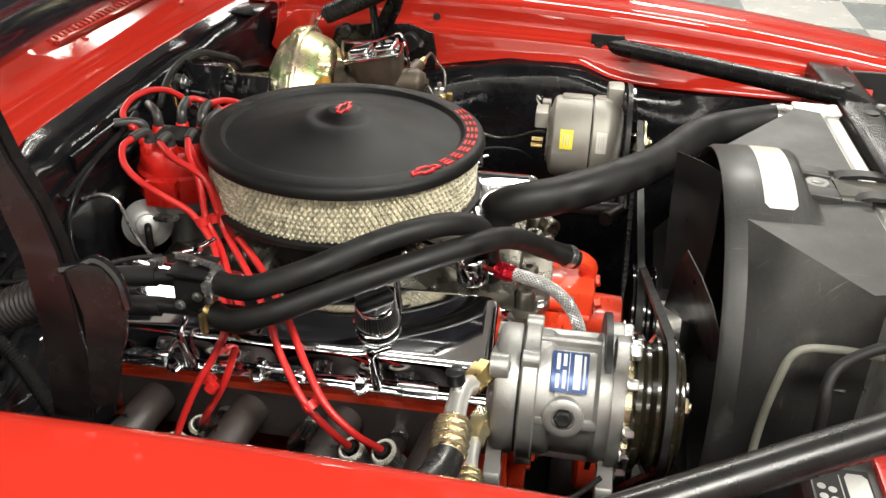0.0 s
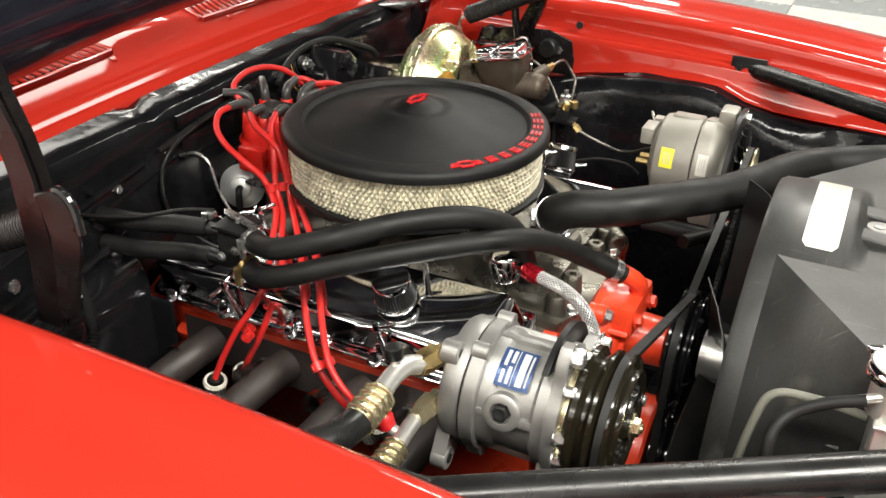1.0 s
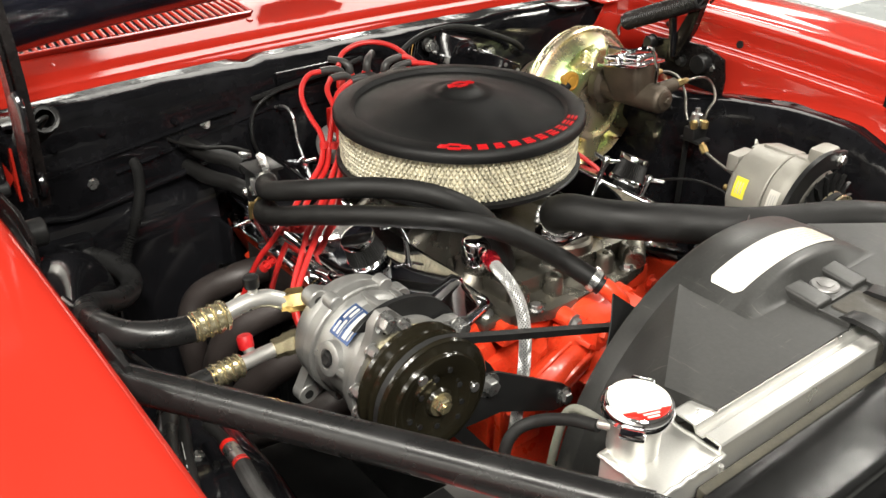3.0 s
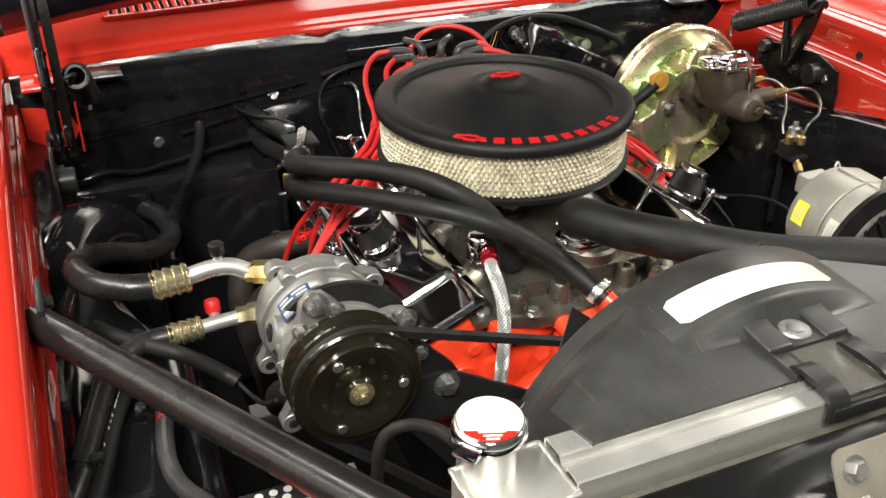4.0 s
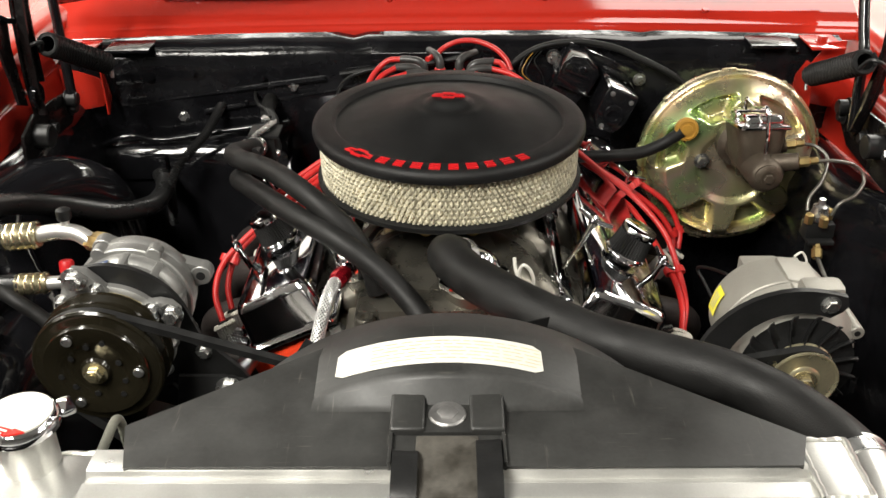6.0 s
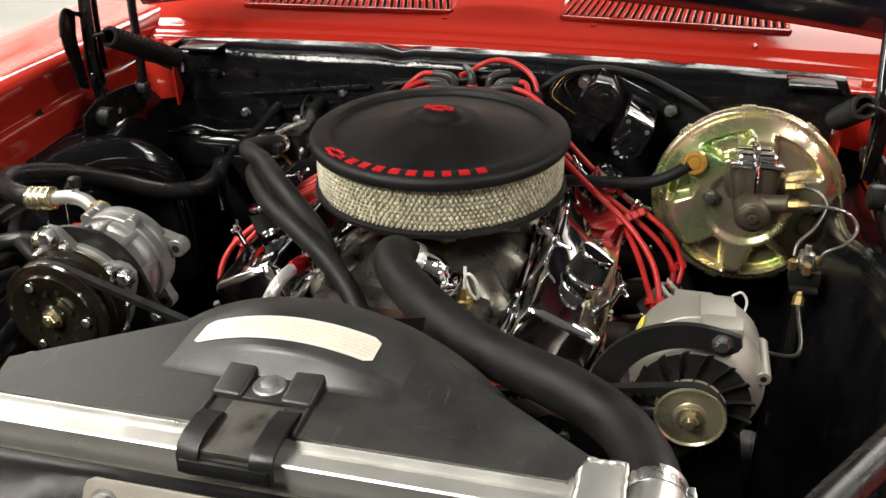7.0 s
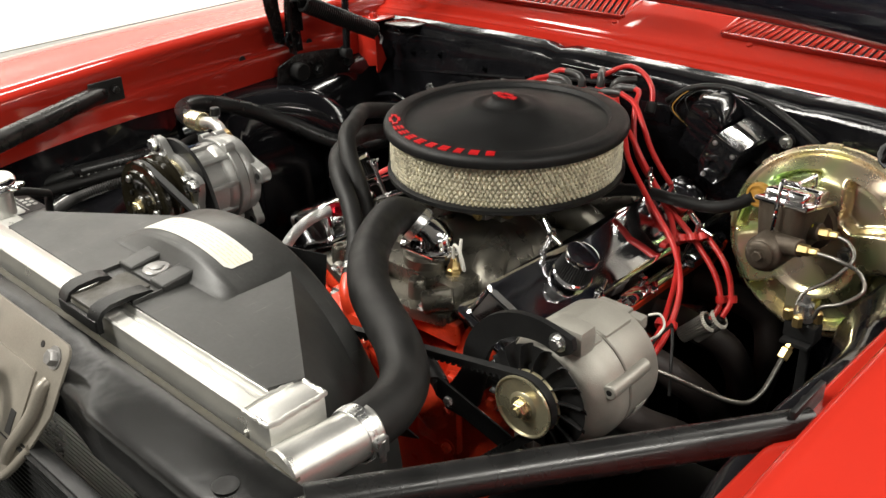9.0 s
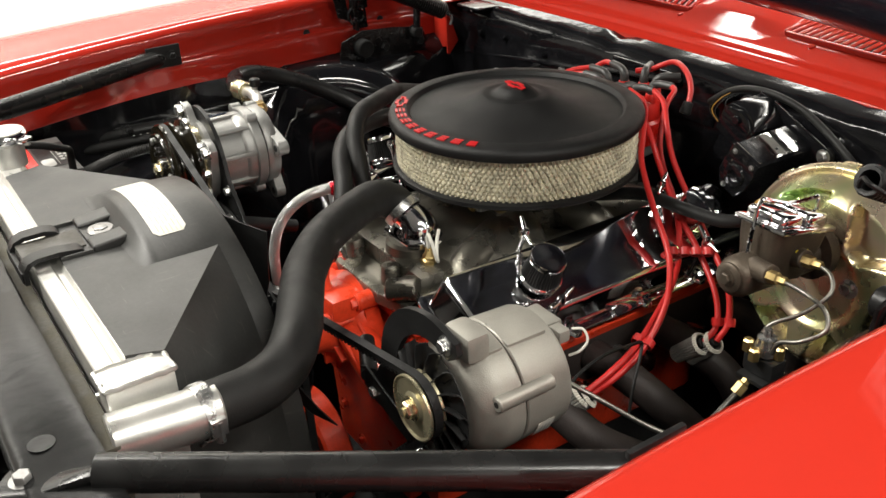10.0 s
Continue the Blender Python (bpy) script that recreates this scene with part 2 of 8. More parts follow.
def glide(pts, steps=8):
    """Catmull-Rom through the points."""
    p = [Vector(q) for q in pts]
    if len(p) == 2:
        return [p[0].lerp(p[1], i / steps) for i in range(steps + 1)]
    p = [2 * p[0] - p[1]] + p + [2 * p[-1] - p[-2]]
    out = []
    for a, b, c, d in zip(p, p[1:], p[2:], p[3:]):
        for i in range(steps):
            t = i / steps
            out.append(0.5 * (2 * b + (c - a) * t + (2 * a - 5 * b + 4 * c - d) * t * t + (3 * b - 3 * c + d - a) * t ** 3))
    return out + [p[-2]]


def tube(bm, pts, r, seg=12, steps=8, wave=0.0, waves=0, squash=1.0):
    """A round hose along a smooth line; wave: corrugation depth."""
    line = glide(pts, steps)
    if waves:
        length = [0.0]
        for a, b in zip(line, line[1:]):
            length.append(length[-1] + (b - a).length)
        fine = []
        k = 0
        n = waves * 4
        for i in range(n + 1):
            s = length[-1] * i / n
            while k < len(line) - 2 and length[k + 1] < s:
                k += 1
            fine.append(line[k].lerp(line[k + 1], (s - length[k]) / max(1e-9, length[k + 1] - length[k])))
        line = fine
    side = None
    rings = []
    for i, q in enumerate(line):
        way = (line[min(i + 1, len(line) - 1)] - line[max(i - 1, 0)]).normalized()
        if side is None:
            side = way.orthogonal().normalized()
        side = (side - way * side.dot(way)).normalized()
        up = way.cross(side)
        rr = r(i / (len(line) - 1)) if callable(r) else r
        rr += wave * math.cos(i * math.pi / 2) if waves else 0
        rings.append([bm.verts.new(q + rr * (math.cos(2 * math.pi * k / seg) * side + squash * math.sin(2 * math.pi * k / seg) * up)) for k in range(seg)])
    for a, b in zip(rings, rings[1:]):
        for k in range(seg):
            j = (k + 1) % seg
            bm.faces.new((a[k], a[j], b[j], b[k]))
    bm.faces.new(rings[0][::-1])
    bm.faces.new(rings[-1])
    return bm


def prism(bm, outline, h0, h1, m=None, bevel=0.0):
    """An outline in local x, y raised from h0 to h1."""
    m = m or Matrix()
    a = [bm.verts.new(m @ Vector((x, y, h0))) for x, y in outline]
    b = [bm.verts.new(m @ Vector((x, y, h1))) for x, y in outline]
    fs = [bm.faces.new(a[::-1]), bm.faces.new(b)]
    n = len(a)
    fs += [bm.faces.new((a[i], a[(i + 1) % n], b[(i + 1) % n], b[i])) for i in range(n)]
    if bevel:
        es = list({e for f in fs[:2] for e in f.edges})
        bmesh.ops.bevel(bm, geom=es, offset=bevel, segments=2, affect="EDGES", profile=0.6)
    return bm


def sheet(bm, rows, thick=0.0):
    """Rows of points joined into a skin, with thickness."""
    v = [[bm.verts.new(p) for p in row] for row in rows]
    fs = [bm.faces.new((v[i][j], v[i][j + 1], v[i + 1][j + 1], v[i + 1][j])) for i in range(len(v) - 1) for j in range(len(v[0]) - 1)]
    if thick:
        bmesh.ops.recalc_face_normals(bm, faces=fs)
        bmesh.ops.solidify(bm, geom=fs, thickness=thick)
    return bm


def bolt(bm, at, way, r=0.008, h=0.006, washer=True, shank=0.0):
    """A hexagon head on a washer, with a stub of thread."""
    m = axis_m(at, way)
    if washer:
        lathe(bm, [(0, 0), (r * 1.45, 0), (r * 1.45, 0.0012), (0, 0.0012)], m, 20)
    h0 = 0.0012 if washer else 0
    lathe(bm, [(r, h0), (r, h0 + h * 0.8), (r * 0.86, h0 + h), (0, h0 + h)], m, 6)
    if shank:
        lathe(bm, [(r * 0.5, h0 + h), (r * 0.5, h0 + h + shank), (0, h0 + h + shank)], m, 12)
    return bm


def bolt_part(parent, at, way, r=0.008, h=0.006, material=None, name="bolt", **kw):
    return part(name, bolt(bmesh.new(), at, way, r, h, **kw), material or STEEL, parent)


def clamp(parent, at, way, r, w=0.012, material=None):
    """A worm-drive hose clamp: a band with its screw housing."""
    m = axis_m(at, way)
    bm = lathe(bmesh.new(), [(r, -w / 2), (r + 0.0012, -w / 2), (r + 0.0016, 0), (r + 0.0012, w / 2), (r, w / 2)], m, 32)
    for i in range(40):
        a = 2 * math.pi * i / 40
        box(bm, (r + 0.001, -0.0006, -w * 0.3), (r + 0.0018, 0.0006, w * 0.3), 0, m @ Matrix.Rotation(a, 4, "Z"))
    c = part("hose_clamp", bm, material or STEEL, parent, "steel worm-drive hose clamp")
    bm = box(bmesh.new(), (r, -0.008, -w * 0.5), (r + 0.007, 0.008, w * 0.5), 0.001, m)
    part("screw_housing", rod(bm, m @ Vector((r + 0.004, -0.015, 0)), m @ Vector((r + 0.004, 0.006, 0)), 0.004, seg=8), material or STEEL, c)
    return c


def hose(name, label, pts, r, material=None, category="hose", ends=(), steps=10, seg=16):
    h = thing(name, label, category, pts[0])
    part("hose_body", tube(bmesh.new(), pts, r, seg, steps), material or RUBBER, h)
    for at, way in ends:
        clamp(h, at, way, r)
    return h

# ---- showroom ----


def slab(name, lo, hi, material, label, category):
    ob = part(name, box(bmesh.new(), lo, hi), material)
    return tagged(ob, label, category, kind="structure")


floor = slab("floor", (-4.6, -7.2, -0.12), (7.6, 5.2, -0.004), GROUT, "showroom floor screed under chequered tiles", "floor")
slab("wall_west", (-4.8, -7.2, 0), (-4.6, 5.2, 3.5), WALLPAINT, "plain white showroom wall beside the car", "wall")
# east and south walls are unseen, kept dark to cut light bounced in
slab("wall_east", (7.6, -7.2, 0), (7.8, 5.2, 3.5), GREYWALL, "unseen dark grey wall across the floor, dark to cut bounce", "wall")
slab("wall_north", (-4.8, 5.2, 0), (7.8, 5.4, 3.5), WALLPAINT, "plain white showroom wall behind the car", "wall")
slab("wall_south", (-4.8, -7.4, 0), (7.8, -7.2, 3.5), GREYWALL, "unseen dark grey wall in front of the car, dark to cut bounce", "wall")
slab("ceiling", (-4.8, -7.4, 3.5), (7.8, 5.4, 3.62), CEILPAINT, "grey flat showroom ceiling", "ceiling")

# ---- car body ----
body = thing("car_body", "red classic coupe body with black engine bay and raised hood", "car")


def edge_x(s, y):
    """Half width of the hood opening at y: the fender crest."""
    y = min(0.0, max(-0.5, y))
    return 0.627 if s < 0 else 0.6471 + 0.0332 * y


def crest_z(s, y):
    """How far the crest lies from its usual height: it falls towards the nose."""
    y = min(0.0, y)
    return 0.0075 + 0.0123 * y - 0.078 * y * y if s < 0 else -0.0185 - 0.0088 * y - 0.1047 * y * y


YS = [-1.05 + 0.075 * i for i in range(31)]


def fender(s):
    outer = ((-0.002, 0.914), (-0.001, 0.926), (0.002, 0.934), (0.008, 0.938), (0.020, 0.942), (0.05, 0.951), (0.09, 0.961), (0.13, 0.966), (0.17, 0.962), (0.205, 0.945), (0.235, 0.905), (0.255, 0.84), (0.275, 0.72), (0.262, 0.64), (0.268, 0.50), (0.25, 0.30))
    rows = []
    for y in YS:
        row = []
        for u, z in outer:
            k = min(1.0, max(0.0, u - 0.01) / 0.09) * (0.0 if s > 0 else 0.6)
            flat = z - (0.020 if 0.08 < u < 0.19 else 0.011 if 0.04 < u < 0.22 else 0.0) 
            row.append((s * (edge_x(s, y) + u), y, flat + crest_z(s, y) * (1 - 0.8 * k)))
        rows.append(row)
    return part("fender", sheet(bmesh.new(), rows, 0.0012), RED, body, "glossy red fender skin", 60)


def blend(y, knots):
    """Straight-line blend through (y, value) knots."""
    for (a, p), (b, q) in zip(knots, knots[1:]):
        if y <= b:
            return p + (q - p) * max(0.0, y - a) / (b - a)
    return knots[-1][1]


FLANGE_LOW = [(-0.80, 0.79), (-0.40, 0.797), (-0.346, 0.806), (-0.295, 0.832), (-0.26, 0.834), (-0.146, 0.828), (-0.048, 0.809), (0.0, 0.792), (0.10, 0.782), (0.42, 0.75)]
YF = [-0.80 + 0.0255 * i for i in range(48)]


def fender_wall(s):
    """Red inner flange under the crest, with its rolled ledge."""
    rows = []
    for y in YF:
        low = blend(y, FLANGE_LOW) if s > 0 else 0.815 + 0.022 * math.cos((y + 0.25) * 5) - (0.05 if y > 0.1 else 0) * min(1, (y - 0.1) / 0.15)
        x = edge_x(s, y)
        prof = ((-0.001, 0.920), (-0.001, 0.908), (-0.002, 0.896), (-0.005, 0.885), (-0.013, 0.8785), (-0.0220, 0.8775), (-0.0275, 0.8785), (-0.0315, 0.8755), (-0.0340, 0.866), (-0.0365, 0.850), (-0.041, low + 0.006), (-0.047, low))
        thin = 1.0 if s > 0 else 0.20 + 0.16 * max(0.0, min(1.0, (y + 0.45) / 0.30))
        rows.append([(s * (x + u * thin), y, z + crest_z(s, y) * max(0.0, min(1.0, (z - 0.80) / 0.12))) for u, z in prof])
    ob = part("fender_flange", sheet(bmesh.new(), rows, 0.0012), RED, body, "red rolled fender flange", 50)
    for y in (-0.02, 0.14):
        bm = lathe(bmesh.new(), [(0, 0), (0.007, 0), (0.007, 0.001), (0, 0.001)], axis_m((s * (edge_x(s, y) - (0.0245 if s > 0 else 0.009)), y, 0.886), (-s, 0, 0.2)), 16)
        part("flange_hole", bm, SATIN, ob)
    return ob


def inner_fender(s):
    prof = ((-0.046, 0.838), (-0.056, 0.832), (-0.075, 0.832), (-0.095, 0.826), (-0.112, 0.812), (-0.125, 0.79), (-0.14, 0.75), (-0.15, 0.68), (-0.16, 0.58), (-0.165, 0.45), (-0.17, 0.30))
    # on the other side a low shelf that rolls over into an upright wall
    shelf = ((-0.006, 0.838), (-0.008, 0.800), (-0.012, 0.772), (-0.030, 0.756), (-0.075, 0.746), (-0.112, 0.742), (-0.134, 0.734), (-0.148, 0.712), (-0.154, 0.66), (-0.160, 0.52), (-0.17, 0.30))
    rows = []
    for y in YF:
        if y > 0.33:
            continue
        sink = blend(y, FLANGE_LOW) - 0.842 if s > 0 else 0.0
        k = 1 + 0.35 * max(0, -0.30 - y) / 0.3 - 0.3 * max(0, y - 0.05) / 0.3
        tuck = 0.48 + 0.52 * max(0.0, min(1.0, (y + 0.12) / 0.14))
        drop = 0.10 * max(0, -0.36 - y) / 0.2
        row = []
        for i, (u, z) in enumerate(prof):
            if s > 0:
                row.append((edge_x(s, y) + (u if i < 2 else u * k * tuck - 0.046 * (1 - k * tuck)), y, z + sink * max(0.0, 1 - i / 7) - (drop if i > 1 else 0) * min(1, (i - 1) / 3) + 0.002 * math.sin(y * 31 + i)))
            else:
                f = max(0.0, min(1.0, (y + 0.17) / 0.10))
                f = f * f * (3 - 2 * f)
                su, sz = shelf[i]
                ru = (u + 0.036) * (0.75 * k) if i > 1 else u + 0.034
                fall = 0.34 * max(0.0, -0.31 - y) * min(1.0, i / 3)
                row.append((-(edge_x(s, y) + su + (ru - su) * f), y, sz + (z - sz) * f - fall + 0.0012 * math.sin(y * 31 + i)))
        rows.append(row)
    return part("inner_fender", sheet(bmesh.new(), rows, 0.0015), GLOSS if s < 0 else CHASSIS, body, "gloss black inner fender shoulder", 60)


for side in (-1, 1):
    fender(side)
    fender_wall(side)
    inner_fender(side)

# cowl: red panel with its lip, steps and two louvred grilles


def cowl_panel():
    xs = [-0.66 + 0.033 * i for i in range(41)]
    rows = []
    for x in xs:
        bow = 0.028 * (x / 0.55) ** 2
        b = min(1.0, max(0.0, (0.09 - abs(x)) / 0.03))
        rise = 0.010 * b
        prof = ((0.356, 0.903), (0.357, 0.911), (0.360, 0.9142), (0.3695, 0.9158), (0.372, 0.9185), (0.375, 0.9205), (0.388, 0.9228), (0.391, 0.9262), (0.405, 0.9345), (0.425, 0.945), (0.440, 0.9515 + rise), (0.452, 0.956 + rise), (0.56, 0.985 + rise * 0.4), (0.70, 1.01))
        rows.append([(x, y - bow, z) for y, z in prof])
    ob = part("cowl_panel", sheet(bmesh.new(), rows, 0.0012), RED, body, "glossy red cowl panel", 45)
    for s in (-1, 1):
        bm = bmesh.new()
        a, b = (0.092 if s < 0 else 0.106), 0.474
        for x in (a, b):
            box(bm, (s * x - 0.003, 0.434, -0.004), (s * x + 0.003, 0.496, 0.003), 0.001)
        box(bm, (min(s * a, s * b), 0.431, -0.004), (max(s * a, s * b), 0.436, 0.003), 0.001)
        box(bm, (min(s * a, s * b), 0.493, -0.004), (max(s * a, s * b), 0.498, 0.003), 0.001)
        for v in bm.verts:
            v.co.z += 0.9545 + (v.co.y - 0.44) * 0.285
            v.co.y -= 0.028 * (v.co.x / 0.55) ** 2
        grille = part("cowl_grille", bm, RED, body, "red cowl grille surround")
        n = 30
        for i in range(n):
            x = s * (a + (b - a) * (i + 0.5) / n)
            bm = box(bmesh.new(), (-0.0036, 0.436, -0.003), (0.0036, 0.494, 0.0035), 0.001, seg=1)
            for v in bm.verts:
                v.co.x += x + s * (0.30 - 0.34 * i / n) * (v.co.y - 0.465)
                v.co.z += 0.9545 + (v.co.y - 0.44) * 0.285
                v.co.y -= 0.028 * (x / 0.55) ** 2
            part("louvre", bm, RED, grille)
        # flat black sheet under the louvres: the shade of the slots as colour
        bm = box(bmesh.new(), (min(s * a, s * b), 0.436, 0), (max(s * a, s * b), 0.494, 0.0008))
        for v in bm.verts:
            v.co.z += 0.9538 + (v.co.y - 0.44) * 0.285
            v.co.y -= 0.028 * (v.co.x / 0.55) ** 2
        part("slot_shade", bm, SLOTSHADE, grille, "black sheet for the shade in the grille slots")
    for x, y, z in ((-0.43, 0.415, 0.936), (-0.10, 0.425, 0.944), (0.16, 0.425, 0.944), (0.42, 0.40, 0.934)):
        part("cowl_bump", lathe(bmesh.new(), [(0.006, 0), (0.005, 0.003), (0, 0.004)], axis_m((x, y - 0.028 * (x / 0.55) ** 2, z), (0, -0.4, 1)), 12), RED, ob)


cowl_panel()


def firewall():
    rows = []
    for i in range(49):
        x = -0.62 + 1.24 * i / 48
        bow = 0.020 * (x / 0.55) ** 2
        w = 0.002 * math.sin(x * 37) + 0.0015 * math.sin(x * 83 + 1)
        dent = 0.006 * math.exp(-((x + 0.153) / 0.012) ** 2) + 0.005 * math.exp(-((x - 0.30) / 0.012) ** 2)
        prof = ((0.362, 0.905), (0.355, 0.9122 - dent), (0.341, 0.9098 - dent + w * 0.4), (0.325, 0.9070 - dent + w * 0.4), (0.3145, 0.9005 - dent), (0.308, 0.888), (0.305, 0.8745), (0.303, 0.862), (0.3035, 0.845), (0.300, 0.838), (0.298, 0.82), (0.301, 0.80), (0.299, 0.76), (0.298, 0.65), (0.30, 0.45), (0.30, 0.25))
        rows.append([(x, y - bow + (0.0015 * math.sin(x * 25 + k) if 5 < k < 14 else 0), z) for k, (y, z) in enumerate(prof)])
    fw = part("firewall", sheet(bmesh.new(), rows, 0.002), CHASSIS, body, "worn gloss black firewall", 50)
    # pressed ribs and patches
    for x0, x1, z0, z1 in ((-0.53, -0.20, 0.815, 0.852), (-0.40, -0.10, 0.80, 0.846)):
        bow = lambda x: 0.020 * (x / 0.55) ** 2
        pts = [(x0 + (x1 - x0) * k / 8, 0.301 - bow(x0 + (x1 - x0) * k / 8), z0 + (z1 - z0) * k / 8) for k in range(9)]
        part("pressed_rib", tube(bmesh.new(), pts, 0.0045, 8, 4), CHASSIS, fw)
    part("reinforcing_patch", box(bmesh.new(), (-0.125, 0.298, 0.872), (0.02, 0.306, 0.893), 0.002), CHASSIS, fw)
    part("reinforcing_patch", box(bmesh.new(), (-0.125, 0.295, 0.83), (0.10, 0.303, 0.861), 0.003), CHASSIS, fw)
    for x, z, r in ((-0.436, 0.793, 0.007), (-0.252, 0.838, 0.006), (-0.48, 0.86, 0.005), (-0.33, 0.815, 0.004), (-0.41, 0.865, 0.004), (-0.30, 0.855, 0.004)):
        y = 0.302 - 0.020 * (x / 0.55) ** 2
        part("firewall_bolt", bolt(bmesh.new(), (x, y, z), (0, -1, 0), r, 0.006), STEEL if r > 0.0055 else CHASSIS, fw)
    for x in (-0.505, 0.505):
        bm = box(bmesh.new(), (x - 0.035, 0.27, 0.905), (x + 0.035, 0.325, 0.910), 0.002)
        part("corner_gusset", bm, CHASSIS, fw, "bare grey corner gusset")


firewall()


def hood():
    """Raised hood: outer skin, ribbed underside frame and rolled rear edge."""
    m = Matrix.Translation((0, 0.380, 1.034)) @ Matrix.Rotation(radians(-52), 4, "X")
    # local: -y runs to the nose, z is outward
    rows = []
    for i in range(17):
        y = -1.28 * i / 16
        rows.append([(0.625 * k / 8 * (1 - 0.03 * (i / 16) ** 2), y + 0.03 * (k / 8) ** 2 * (1 if i == 0 else 0), 0.022 - 0.03 * (k / 8) ** 4 + 0.03 * math.sin(math.pi * i / 16)) for k in range(-8, 9)])
    bm = sheet(bmesh.new(), rows, 0.0015)
    bm.transform(m)
    h = part("hood", bm, RED, body, "raised red hood with dark inner frame")
    bm = bmesh.new()
    box(bm, (-0.59, -1.27, -0.012), (0.59, -1.20, 0.012), 0.010)
    for s in (-1, 1):
        box(bm, (s * 0.56 - 0.045, -1.25, -0.018), (s * 0.56 + 0.045, -0.03, 0.010), 0.010)
        box(bm, (s * 0.22 - 0.03, -1.25, -0.012), (s * 0.22 + 0.03, -0.03, 0.010), 0.008)
    box(bm, (-0.57, -0.66, -0.012), (0.57, -0.60, 0.010), 0.008)
    bm.transform(m)
    part("hood_inner_frame", bm, HOODPAINT, h, "gloss blue-black pressed hood frame")
    rows = []
    for k in range(-12, 13):
        u = k / 12
        y0, z0 = 0.362 - 0.050 * u * u, 1.017 - 0.035 * u * u
        rows.append([(0.612 * u, y0 + dy, z0 + dz) for dy, dz in ((0.012, 0.016), (0.004, -0.004), (-0.012, -0.006), (-0.030, 0.008), (-0.052, 0.040), (-0.060, 0.075), (-0.050, 0.100))])
    part("rear_beam", sheet(bmesh.new(), rows, 0.003), HOODPAINT, h, "gloss black rear beam of the hood frame", 50)
    bm = box(bmesh.new(), (-0.60, -1.26, 0.006), (0.60, -0.02, 0.014))
    bm.transform(m)
    part("hood_underside", bm, HOODPAINT, h, "gloss blue-black inner skin of the hood")
    rear = [(x / 10 * 0.62, 0.362 - 0.050 * (x / 10) ** 2, 1.017 - 0.035 * (x / 10) ** 2) for x in range(-10, 11)]
    part("hood_rear_seal", tube(bmesh.new(), rear, 0.011, 10, 2), SATIN, h, "rolled black rear hood edge")


hood()


